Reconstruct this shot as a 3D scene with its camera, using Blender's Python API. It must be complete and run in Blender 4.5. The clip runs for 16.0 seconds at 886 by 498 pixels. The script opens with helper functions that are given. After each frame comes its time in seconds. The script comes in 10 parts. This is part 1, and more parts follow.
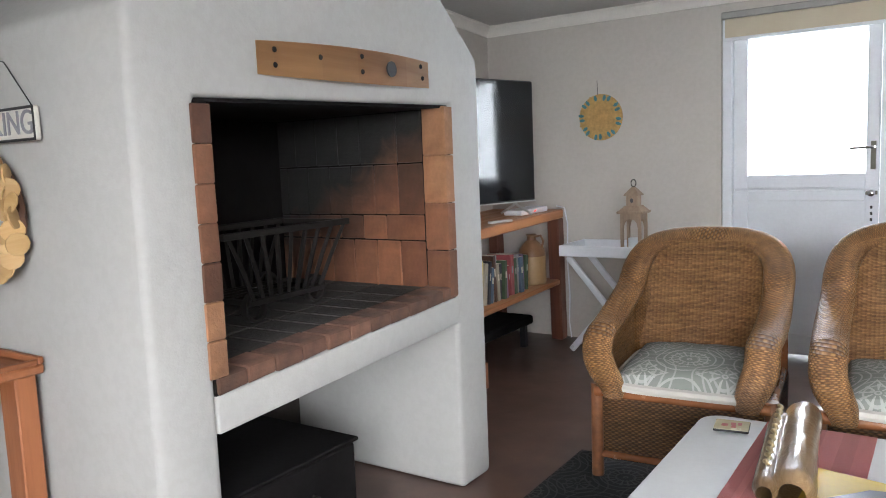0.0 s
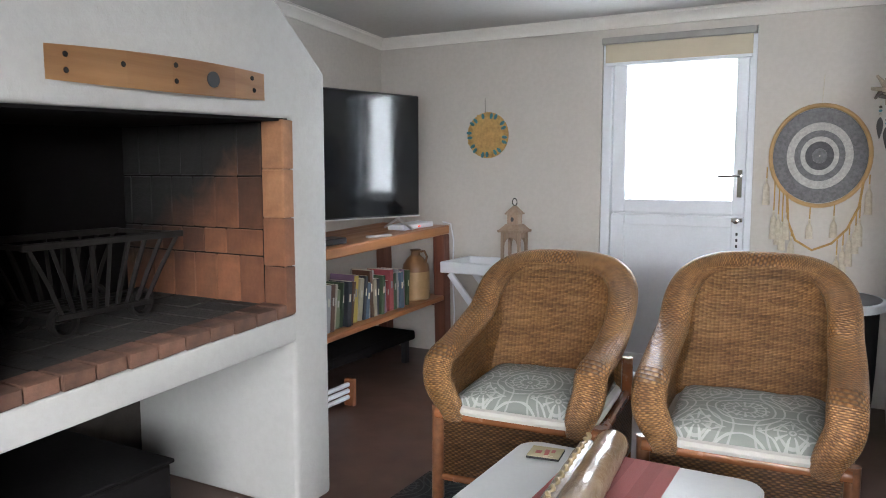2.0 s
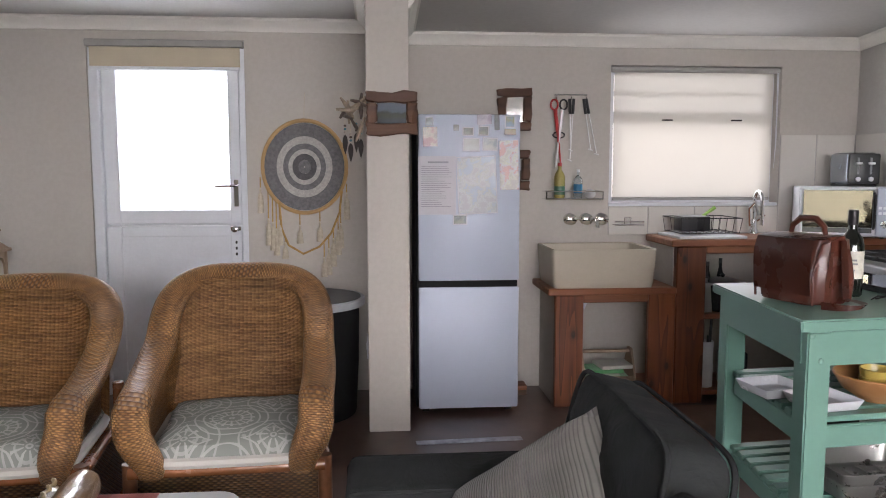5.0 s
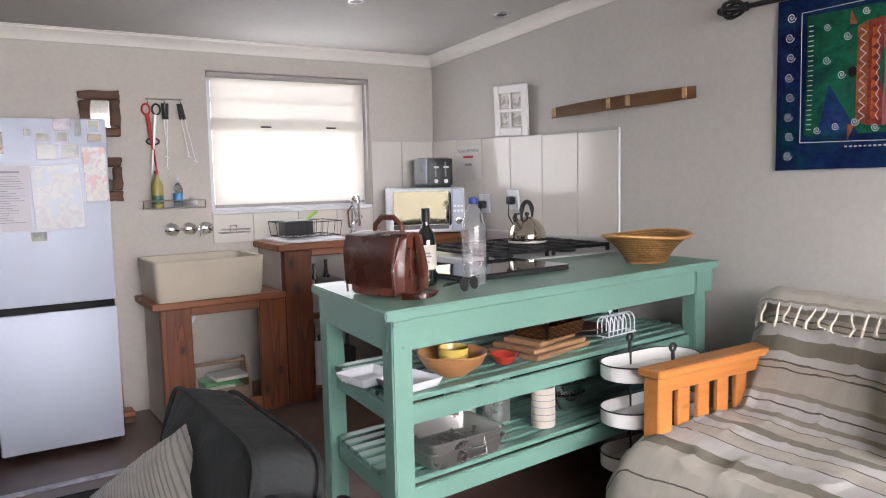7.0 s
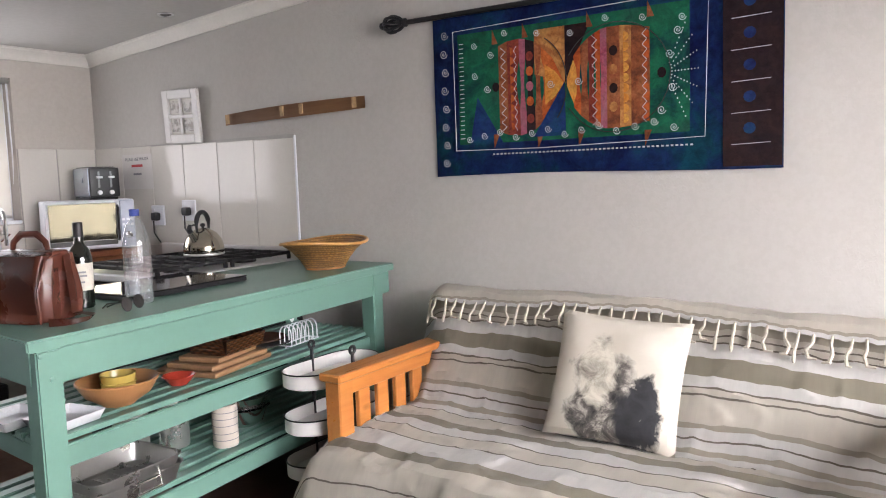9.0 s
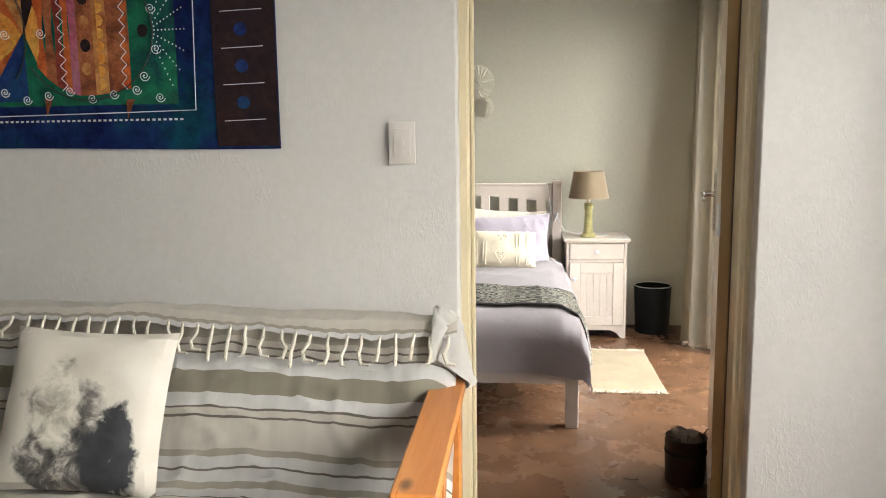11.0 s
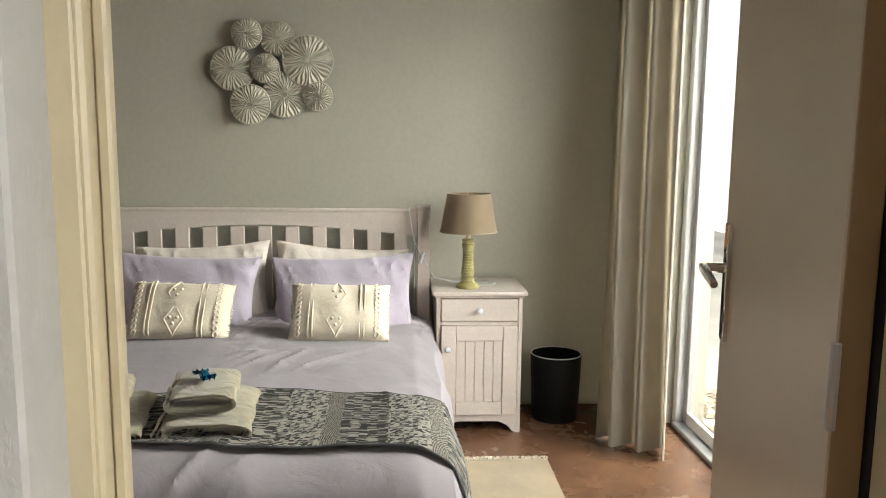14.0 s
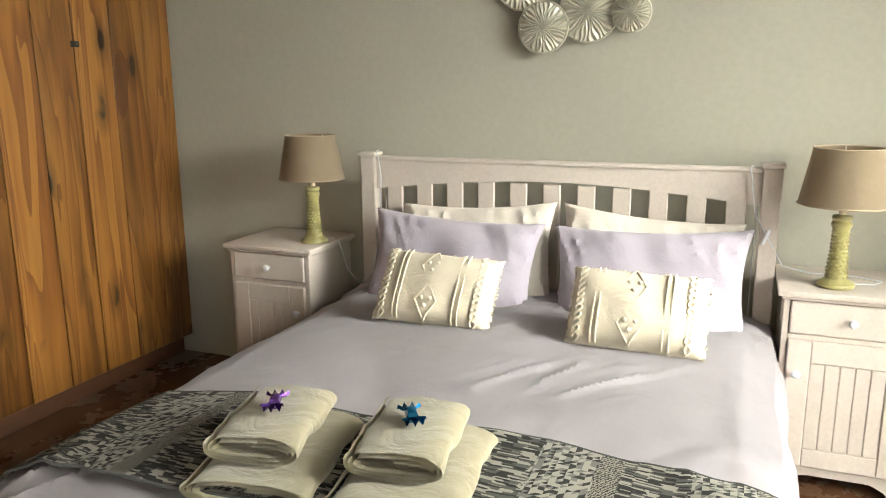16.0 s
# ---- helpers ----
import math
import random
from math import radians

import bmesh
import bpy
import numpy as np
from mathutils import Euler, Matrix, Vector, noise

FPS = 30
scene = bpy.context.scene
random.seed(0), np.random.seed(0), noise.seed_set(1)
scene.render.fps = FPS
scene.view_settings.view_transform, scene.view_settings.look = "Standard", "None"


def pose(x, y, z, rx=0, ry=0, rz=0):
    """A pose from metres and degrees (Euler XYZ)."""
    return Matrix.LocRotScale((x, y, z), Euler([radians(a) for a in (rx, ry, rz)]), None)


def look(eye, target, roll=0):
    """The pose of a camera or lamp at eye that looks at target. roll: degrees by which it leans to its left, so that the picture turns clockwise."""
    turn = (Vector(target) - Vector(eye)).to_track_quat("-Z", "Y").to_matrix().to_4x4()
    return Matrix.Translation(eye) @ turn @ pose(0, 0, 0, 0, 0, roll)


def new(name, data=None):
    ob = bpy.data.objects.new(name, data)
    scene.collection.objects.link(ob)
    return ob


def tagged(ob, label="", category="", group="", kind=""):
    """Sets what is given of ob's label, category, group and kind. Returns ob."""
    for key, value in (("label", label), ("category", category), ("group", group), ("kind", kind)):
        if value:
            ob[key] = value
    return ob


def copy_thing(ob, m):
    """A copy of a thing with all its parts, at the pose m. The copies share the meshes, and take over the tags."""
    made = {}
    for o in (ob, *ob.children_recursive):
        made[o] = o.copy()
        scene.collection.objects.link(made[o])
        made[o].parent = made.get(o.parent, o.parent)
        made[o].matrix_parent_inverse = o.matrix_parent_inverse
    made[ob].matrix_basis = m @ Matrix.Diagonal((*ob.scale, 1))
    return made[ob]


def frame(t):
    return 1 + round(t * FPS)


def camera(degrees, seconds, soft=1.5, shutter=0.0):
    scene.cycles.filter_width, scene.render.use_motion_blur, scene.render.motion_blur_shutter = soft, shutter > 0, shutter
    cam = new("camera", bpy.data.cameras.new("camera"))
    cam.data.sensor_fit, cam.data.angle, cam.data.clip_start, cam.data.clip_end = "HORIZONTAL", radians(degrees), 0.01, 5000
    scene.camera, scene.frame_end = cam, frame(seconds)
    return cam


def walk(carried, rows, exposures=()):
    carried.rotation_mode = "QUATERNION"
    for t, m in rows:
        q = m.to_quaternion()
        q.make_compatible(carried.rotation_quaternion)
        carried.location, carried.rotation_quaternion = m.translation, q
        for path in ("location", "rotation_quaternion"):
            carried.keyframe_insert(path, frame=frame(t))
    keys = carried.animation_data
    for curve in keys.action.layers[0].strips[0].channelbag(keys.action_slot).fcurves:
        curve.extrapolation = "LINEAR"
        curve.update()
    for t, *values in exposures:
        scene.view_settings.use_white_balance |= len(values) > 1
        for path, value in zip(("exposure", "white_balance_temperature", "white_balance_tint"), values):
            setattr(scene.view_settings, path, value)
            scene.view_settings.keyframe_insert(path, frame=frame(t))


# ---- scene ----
cam = camera(60.5, 16.0, 1.0)
EXPOSURES = [
    (0.0, -0.15, 6050, 10), (1.5, -0.25, 6050, 10), (2.5, 0.1, 6000, 10), (3.2, 0.1, 6200, 12), (5.3, -0.58, 6350, 17), (6.0, -0.55, 6350, 15), (6.5, 0.15, 6300, 17),
    (7.0, 0.05, 6300, 17), (8.0, -0.03, 6400, 18), (9.0, -0.03, 6380, 17), (10.2, -0.03, 6100, 9), (10.8, -0.4, 6500, 8), (12.3, -1.2, 6750, 4), (13.0, -0.82, 6650, 4), (14.5, -1.38, 6600, 6),
    (15.0, -1.5, 6600, 4), (15.5, -0.8, 6750, 3), (16.0, -0.55, 6750, 3)]
PATH = [
    (0, (0.44, 0.134, 1.254), (-0.671, 1.782, 1.028), -2.3),
    (0.5, (0.497, 0.242, 1.253), (-0.632, 1.878, 1.033), -1.7),
    (1, (0.655, 0.257, 1.275), (-0.482, 1.887, 1.05), -1.1),
    (1.5, (0.71, 0.323, 1.277), (-0.38, 1.985, 1.06), -0.6),
    (2, (0.719, 0.364, 1.277), (-0.253, 2.101, 1.071), 0.0),
    (2.5, (0.732, 0.384, 1.278), (-0.078, 2.203, 1.082), 0.6),
    (3, (0.759, 0.402, 1.282), (0.127, 2.29, 1.09), 0.9),
    (3.2, (0.77, 0.409, 1.283), (0.215, 2.321, 1.092), 0.9),
    (5.3, (0.919, 0.421, 1.329), (1.234, 2.385, 1.126), -0.2),
    (5.5, (0.925, 0.414, 1.328), (1.345, 2.359, 1.123), -0.3),
    (6, (0.957, 0.424, 1.318), (1.635, 2.295, 1.116), -0.6),
    (6.5, (0.982, 0.423, 1.318), (1.882, 2.199, 1.118), -1.0),
    (7, (0.996, 0.411, 1.322), (2.077, 2.083, 1.128), -1.2),
    (7.5, (1.013, 0.412, 1.318), (2.252, 1.97, 1.132), -1.3),
    (8, (1.035, 0.407, 1.315), (2.413, 1.845, 1.13), -1.5),
    (8.5, (1.056, 0.394, 1.317), (2.565, 1.693, 1.128), -1.6),
    (9, (1.072, 0.383, 1.315), (2.715, 1.507, 1.123), -1.9),
    (9.5, (1.116, 0.349, 1.33), (2.889, 1.248, 1.113), -2.3),
    (10, (1.203, 0.278, 1.331), (3.083, 0.913, 1.082), -1.9),
    (10.2, (1.259, 0.237, 1.326), (3.169, 0.771, 1.067), -1.6),
    (12.3, (2.189, 0.126, 1.319), (4.166, 0.035, 1.027), 0.3),
    (12.5, (2.262, 0.129, 1.318), (4.237, 0.011, 1.026), 0.6),
    (13, (2.626, 0.124, 1.331), (4.598, -0.038, 1.036), 0.9),
    (13.5, (2.955, 0.051, 1.326), (4.929, -0.106, 1.045), 0.7),
    (14, (3.244, 0.025, 1.327), (5.222, -0.086, 1.055), 0.6),
    (14.5, (3.518, -0.012, 1.346), (5.498, 0.02, 1.067), 0.3),
    (15, (3.747, -0.071, 1.339), (5.709, 0.181, 1.043), -0.1),
    (15.5, (3.933, -0.06, 1.321), (5.843, 0.42, 0.97), -0.4),
    (16, (4.093, 0.01, 1.307), (5.909, 0.731, 0.88), -0.4),
]
walk(cam, [(t, look(eye, target, roll)) for t, eye, target, roll in PATH], EXPOSURES)

# ---- world, daylight and lamps ----
world = bpy.data.worlds.new("sky")
scene.world = world
world.use_nodes = True
wn = world.node_tree
sky = wn.nodes.new("ShaderNodeTexSky")
sky.sky_type = "NISHITA"
sky.sun_disc = False
sky.sun_elevation, sky.sun_rotation = radians(62), radians(250)
wn.links.new(sky.outputs[0], wn.nodes["Background"].inputs[0])
wn.nodes["Background"].inputs[1].default_value = 0.12


def sun_lamp(strength, elevation, turn):
    data = bpy.data.lights.new("sun", "SUN")
    data.energy, data.angle, data.color = strength, radians(0.6), (1.0, 0.95, 0.87)
    ob = new("sun", data)
    ob.matrix_world = pose(0, 0, 8, 90 - elevation, 0, turn)
    return ob


def window_lamp(name, x, y, z, wide, high, turn, watts, colour, tilt=0):
    """An area lamp that stands in for daylight; turn 0 sends it to -y, 180 to +y."""
    data = bpy.data.lights.new(name, "AREA")
    data.shape, data.size, data.size_y, data.energy, data.color = "RECTANGLE", wide, high, watts, colour
    ob = new(name, data)
    ob.matrix_world = pose(x, y, z, tilt - 90, 0, turn)
    return ob


sun_lamp(5.0, 62, 60)
window_lamp("daylight_north_door", -0.29, 5.16, 1.5, 0.62, 0.8, 0, 36, (0.92, 0.97, 1.0))
window_lamp("daylight_kitchen_window", 2.85, 4.965, 1.55, 0.98, 0.76, 0, 8, (0.97, 0.98, 1.0))
# Added lamp beyond the unseen south window, placed and tilted to light the room.
window_lamp("daylight_south_doors", 1.7, -3.2, 2.3, 4.2, 1.9, 180, 740, (1.0, 0.98, 0.96), 18)
window_lamp("daylight_bedroom_doors", 5.3, -3.4, 2.45, 2.3, 1.9, 180, 900, (1.0, 0.985, 0.95), 23)

# ---- materials ----


def shader(name):
    m = bpy.data.materials.new(name)
    m.use_nodes = True
    nt = m.node_tree
    return m, nt, nt.nodes["Principled BSDF"]


def coords(nt, kind="Object", scale=(1, 1, 1)):
    tc = nt.nodes.new("ShaderNodeTexCoord")
    mp = nt.nodes.new("ShaderNodeMapping")
    mp.inputs["Scale"].default_value = scale
    nt.links.new(tc.outputs[kind], mp.inputs[0])
    return mp.outputs[0]


def noisy(nt, vec, scale, detail=4.0, rough=0.6, distortion=0.0):
    n = nt.nodes.new("ShaderNodeTexNoise")
    n.inputs["Scale"].default_value, n.inputs["Detail"].default_value = scale, detail
    n.inputs["Roughness"].default_value, n.inputs["Distortion"].default_value = rough, distortion
    nt.links.new(vec, n.inputs["Vector"])
    return n.outputs[0]


def ramp(nt, value, stops, constant=False):
    r = nt.nodes.new("ShaderNodeValToRGB")
    e = r.color_ramp.elements
    while len(e) < len(stops):
        e.new(0.5)
    for k, (p, c) in enumerate(stops):
        e[k].position, e[k].color = p, (*c, 1) if len(c) == 3 else c
    if constant:
        r.color_ramp.interpolation = "CONSTANT"
    nt.links.new(value, r.inputs[0])
    return r.outputs[0]


def mixed(nt, a, b, fac, how="MIX"):
    x = nt.nodes.new("ShaderNodeMix")
    x.data_type, x.blend_type = "RGBA", how
    for sock, v in ((x.inputs[6], a), (x.inputs[7], b), (x.inputs[0], fac)):
        if isinstance(v, bpy.types.NodeSocket):
            nt.links.new(v, sock)
        elif isinstance(v, tuple):
            sock.default_value = (*v, 1)
        else:
            sock.default_value = v
    return x.outputs[2]


def maths(nt, op, a, b=0.0):
    n = nt.nodes.new("ShaderNodeMath")
    n.operation = op
    for sock, v in ((n.inputs[0], a), (n.inputs[1], b)):
        if isinstance(v, bpy.types.NodeSocket):
            nt.links.new(v, sock)
        else:
            sock.default_value = v
    return n.outputs[0]


def bumped(nt, bsdf, height, strength, distance=0.01):
    b = nt.nodes.new("ShaderNodeBump")
    b.inputs["Strength"].default_value, b.inputs["Distance"].default_value = strength, distance
    nt.links.new(height, b.inputs["Height"])
    nt.links.new(b.outputs[0], bsdf.inputs["Normal"])


def shade(c, k):
    return tuple(min(1.0, v * k) for v in c)


def plain(name, col, rough=0.5, metal=0.0, vary=0.12, size=5.0, grain=60.0, relief=0.07, depth=0.002, each=0.0, spec=0.5):
    """A surface with slow mottling, fine grain and relief; each: how much single objects differ."""
    m, nt, b = shader(name)
    v = coords(nt)
    c = ramp(nt, noisy(nt, v, size, 5), [(0.3, shade(col, 1 - vary)), (0.7, shade(col, 1 + vary))])
    fine = noisy(nt, v, grain, 3)
    c = mixed(nt, c, ramp(nt, fine, [(0.35, (0.86, 0.86, 0.86)), (0.65, (1, 1, 1))]), min(0.7, 0.15 + 1.6 * relief), "MULTIPLY")
    if each:
        info = nt.nodes.new("ShaderNodeObjectInfo")
        c = mixed(nt, c, ramp(nt, info.outputs["Random"], [(0.0, (1 - each,) * 3), (1.0, (1.0, 1.0, 1.0))]), 1.0, "MULTIPLY")
    nt.links.new(c, b.inputs["Base Color"])
    nt.links.new(ramp(nt, noisy(nt, v, size * 2.3, 4), [(0.3, (max(0.02, rough - 0.025),) * 3), (0.7, (min(1, rough + 0.035),) * 3)]), b.inputs["Roughness"])
    b.inputs["Metallic"].default_value, b.inputs["Specular IOR Level"].default_value = metal, spec
    bumped(nt, b, fine, relief, depth)
    return m


def varied(m, stops):
    """Lets single objects of a material differ in tint."""
    nt = m.node_tree
    b = nt.nodes["Principled BSDF"]
    old = b.inputs["Base Color"].links[0].from_socket
    info = nt.nodes.new("ShaderNodeObjectInfo")
    nt.links.new(mixed(nt, old, ramp(nt, info.outputs["Random"], stops), 1.0, "MULTIPLY"), b.inputs["Base Color"])
    return m


def wood(name, light, dark, axis=0, rough=0.45, fine=26.0, knots=True, each=0.15):
    """Grain that runs along one axis, with streaks and knots."""
    m, nt, b = shader(name)
    squeeze = [1.0, 1.0, 1.0]
    squeeze[axis] = 0.07
    v = coords(nt, scale=tuple(squeeze))
    streak = noisy(nt, v, fine, 6, 0.65, 0.6)
    broad = noisy(nt, v, fine * 0.22, 3, 0.5, 0.8)
    c = ramp(nt, streak, [(0.3, dark), (0.62, light)])
    c = mixed(nt, c, ramp(nt, broad, [(0.35, shade(dark, 1.15)), (0.65, light)]), 0.5)
    if knots:
        k = [2.2, 2.2, 2.2]
        k[axis] = 1.1
        vo = nt.nodes.new("ShaderNodeTexVoronoi")
        vo.inputs["Scale"].default_value = 2.4
        nt.links.new(coords(nt, scale=tuple(k)), vo.inputs["Vector"])
        c = mixed(nt, shade(dark, 0.35), c, ramp(nt, vo.outputs["Distance"], [(0.03, (0, 0, 0)), (0.1, (1, 1, 1))]))
    info = nt.nodes.new("ShaderNodeObjectInfo")
    c = mixed(nt, c, ramp(nt, info.outputs["Random"], [(0.0, (1 - each,) * 3), (1.0, (1.0, 1.0, 1.0))]), 1.0, "MULTIPLY")
    nt.links.new(c, b.inputs["Base Color"])
    nt.links.new(ramp(nt, streak, [(0.3, (rough + 0.12,) * 3), (0.7, (rough - 0.05,) * 3)]), b.inputs["Roughness"])
    bumped(nt, b, streak, 0.25, 0.002)
    return m


def plaster(name, col, rough=0.75, lumps=0.35, depth=0.006, scale=14.0, vary=0.05, patchy=False):
    """Hand-floated painted plaster: trowel lumps, fine grit and faint blotches."""
    m, nt, b = shader(name)
    v = coords(nt)
    slow = noisy(nt, v, 0.9, 3)
    c = ramp(nt, slow, [(0.3, shade(col, 1 - vary)), (0.7, shade(col, 1 + vary))])
    c = mixed(nt, c, ramp(nt, noisy(nt, v, 38, 4), [(0.4, (0.94, 0.94, 0.93)), (0.6, (1, 1, 1))]), 0.7, "MULTIPLY")
    nt.links.new(c, b.inputs["Base Color"])
    b.inputs["Roughness"].default_value = rough
    lump = noisy(nt, v, scale, 3, 0.5, 0.4)
    grit = noisy(nt, v, 160, 3)
    if patchy:
        spots = ramp(nt, noisy(nt, v, 2.3, 4, 0.6, 0.6), [(0.46, (0.03, 0.03, 0.03)), (0.72, (1, 1, 1))])
        flakes = ramp(nt, noisy(nt, coords(nt, scale=(1, 1, 0.55)), scale * 1.15, 2, 0.5, 0.7), [(0.46, (0, 0, 0)), (0.66, (1, 1, 1))])
        lump = maths(nt, "ADD", maths(nt, "MULTIPLY", lump, 0.10), maths(nt, "MULTIPLY", maths(nt, "MULTIPLY", flakes, spots), 0.8))
    bumped(nt, b, maths(nt, "ADD", lump, maths(nt, "MULTIPLY", grit, 0.06 if patchy else 0.18)), lumps, depth)
    return m


def screed(name, light, dark, rough, scuffs=0.4):
    """Polished pigmented cement with worn pale scuffs."""
    m, nt, b = shader(name)
    v = coords(nt)
    c = ramp(nt, noisy(nt, v, 1.6, 4, 0.55, 0.4), [(0.3, dark), (0.7, light)])
    c = mixed(nt, c, ramp(nt, noisy(nt, v, 6, 3, 0.5, 0.3), [(0.3, shade(dark, 0.8)), (0.7, shade(light, 1.15))]), 0.45)
    scuff = ramp(nt, noisy(nt, v, 2.6, 5, 0.6, 0.6), [(0.46, (0, 0, 0)), (0.85, (1, 1, 1))])
    c = mixed(nt, c, shade(light, 1.9), maths(nt, "MULTIPLY", scuff, scuffs))
    nt.links.new(c, b.inputs["Base Color"])
    nt.links.new(ramp(nt, noisy(nt, v, 5, 5), [(0.3, (rough - 0.03,) * 3), (0.75, (rough + 0.06,) * 3)]), b.inputs["Roughness"])
    bumped(nt, b, noisy(nt, v, 22, 5), 0.12, 0.003)
    return m


def glassy(name, col=(1, 1, 1), rough=0.0, ior=1.45):
    m, nt, b = shader(name)
    b.inputs["Base Color"].default_value = (*col, 1)
    b.inputs["Transmission Weight"].default_value, b.inputs["Roughness"].default_value, b.inputs["IOR"].default_value = 1.0, rough, ior
    return m


def wicker(name, light, dark, wide=0.022, high=0.0075, rough=0.35, shift=0.5, slant=0.0, stake=0.68, relief=0.8):
    """Woven rattan over the surface's own u and v, in metres: round strands that pass over and under stakes.
    shift: by how much of a stitch each row moves on (0.5 plain weave, 0.25 twill); stake: how far the stakes lift it."""
    m, nt, b = shader(name)
    v = coords(nt, "UV")
    if slant:
        mp = nt.nodes.new("ShaderNodeMapping")
        mp.inputs["Rotation"].default_value = (0, 0, radians(slant))
        nt.links.new(v, mp.inputs[0])
        v = mp.outputs[0]
    sp = nt.nodes.new("ShaderNodeSeparateXYZ")
    nt.links.new(v, sp.inputs[0])
    wav = maths(nt, "MULTIPLY", maths(nt, "SUBTRACT", noisy(nt, v, 22, 2), 0.5), 0.35)
    rows = maths(nt, "ADD", maths(nt, "DIVIDE", sp.outputs[1], high), wav)
    row = maths(nt, "FLOOR", rows)
    round_ = maths(nt, "SINE", maths(nt, "MULTIPLY", maths(nt, "FRACT", rows), math.pi))
    phase = maths(nt, "ADD", maths(nt, "DIVIDE", sp.outputs[0], wide), maths(nt, "MULTIPLY", row, shift))
    over = maths(nt, "ADD", maths(nt, "MULTIPLY", maths(nt, "SINE", maths(nt, "MULTIPLY", phase, 2 * math.pi)), 0.5), 0.5)
    height = maths(nt, "MULTIPLY", maths(nt, "POWER", round_, 0.6), maths(nt, "ADD", 1 - stake, maths(nt, "MULTIPLY", over, stake)))
    wn_row = nt.nodes.new("ShaderNodeTexWhiteNoise")
    wn_row.noise_dimensions = "2D"
    com = nt.nodes.new("ShaderNodeCombineXYZ")
    nt.links.new(row, com.inputs[0])
    nt.links.new(maths(nt, "FLOOR", phase), com.inputs[1])
    nt.links.new(com.outputs[0], wn_row.inputs["Vector"])
    slow = noisy(nt, coords(nt), 7, 5, 0.6)
    band = noisy(nt, coords(nt, "UV", (1.6, 20, 1)), 2.4, 4)
    # Shade between the strands is put into the colour: low parts of the weave darker.
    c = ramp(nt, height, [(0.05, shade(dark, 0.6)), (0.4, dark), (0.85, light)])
    c = mixed(nt, c, ramp(nt, wn_row.outputs["Value"], [(0.0, (0.62, 0.58, 0.52)), (0.6, (1, 1, 1)), (1.0, (1.2, 1.2, 1.15))]), 0.8, "MULTIPLY")
    c = mixed(nt, c, ramp(nt, slow, [(0.3, (0.68, 0.63, 0.58)), (0.7, (1.0, 1.0, 1.0))]), 0.7, "MULTIPLY")
    c = mixed(nt, c, ramp(nt, band, [(0.38, (0.58, 0.52, 0.44)), (0.62, (1.12, 1.1, 1.02))]), 0.75, "MULTIPLY")
    nt.links.new(c, b.inputs["Base Color"])
    b.inputs["Roughness"].default_value = rough
    bumped(nt, b, height, relief, 0.004)
    return m


def striped(name, stops, length, rough=0.9, weave=420.0, fade=0.25, across=False, wander=0.006):
    """Cloth with woven stripes across its v, which is in metres."""
    m, nt, b = shader(name)
    tc = nt.nodes.new("ShaderNodeTexCoord")
    sp = nt.nodes.new("ShaderNodeSeparateXYZ")
    nt.links.new(tc.outputs["UV"], sp.inputs[0])
    wob = noisy(nt, coords(nt, "UV", (1.0, 0.6, 1)), 4.0, 4)
    vv = maths(nt, "ADD", maths(nt, "DIVIDE", sp.outputs[0 if across else 1], length), maths(nt, "MULTIPLY", maths(nt, "SUBTRACT", wob, 0.5), wander))
    c = ramp(nt, vv, stops, True)
    blotch = noisy(nt, coords(nt, "UV", (26, 5, 1)), 1.0, 4)
    c = mixed(nt, c, ramp(nt, blotch, [(0.4, (1 - fade,) * 3), (0.6, (1.0, 1.0, 1.0))]), 0.6, "MULTIPLY")
    nt.links.new(c, b.inputs["Base Color"])
    b.inputs["Roughness"].default_value = rough
    b.inputs["Sheen Weight"].default_value = 0.2
    bumped(nt, b, noisy(nt, coords(nt, "UV"), weave, 2), 0.35, 0.002)
    return m


def cloth(name, col, rough=0.92, vary=0.08, wrinkle=0.35, sheen=0.25, weave=500.0):
    m, nt, b = shader(name)
    v = coords(nt)
    c = ramp(nt, noisy(nt, v, 6, 4), [(0.3, shade(col, 1 - vary)), (0.7, shade(col, 1 + vary))])
    nt.links.new(c, b.inputs["Base Color"])
    b.inputs["Roughness"].default_value, b.inputs["Sheen Weight"].default_value = rough, sheen
    bumped(nt, b, maths(nt, "ADD", maths(nt, "MULTIPLY", noisy(nt, v, 9, 4, 0.55, 1.2), 1.0), maths(nt, "MULTIPLY", noisy(nt, v, weave, 2), 0.06)), wrinkle, 0.02)
    return m


def glow(name, col, strength):
    m, nt, b = shader(name)
    b.inputs["Base Color"].default_value = (*col, 1)
    b.inputs["Emission Color"].default_value, b.inputs["Emission Strength"].default_value = (*col, 1), strength
    return m


WALL = plaster("grey_wall_paint", (0.495, 0.462, 0.422), 0.7, 0.3, 0.005)
WALL_ROUGH = plaster("grey_rough_wall_paint", (0.47, 0.454, 0.43), 0.62, 0.42, 0.003, 75, 0.05, True)
WHITE_PLASTER = plaster("white_limewashed_plaster", (0.375, 0.37, 0.353), 0.7, 0.5, 0.008, 9)
BEDROOM_WALL = plaster("taupe_wall_paint", (0.445, 0.432, 0.36), 0.75, 0.25, 0.004)
CEILING = plaster("white_ceiling_paint", (0.52, 0.51, 0.49), 0.8, 0.1, 0.002)
CORNICE = plain("cornice_paint", (0.74, 0.72, 0.67), 0.6, vary=0.04)
FLOOR = screed("brown_polished_screed", (0.092, 0.050, 0.037), (0.048, 0.026, 0.020), 0.32)
FLOOR_BED = screed("orange_brown_screed", (0.138, 0.071, 0.038), (0.092, 0.047, 0.027), 0.26, 0.16)
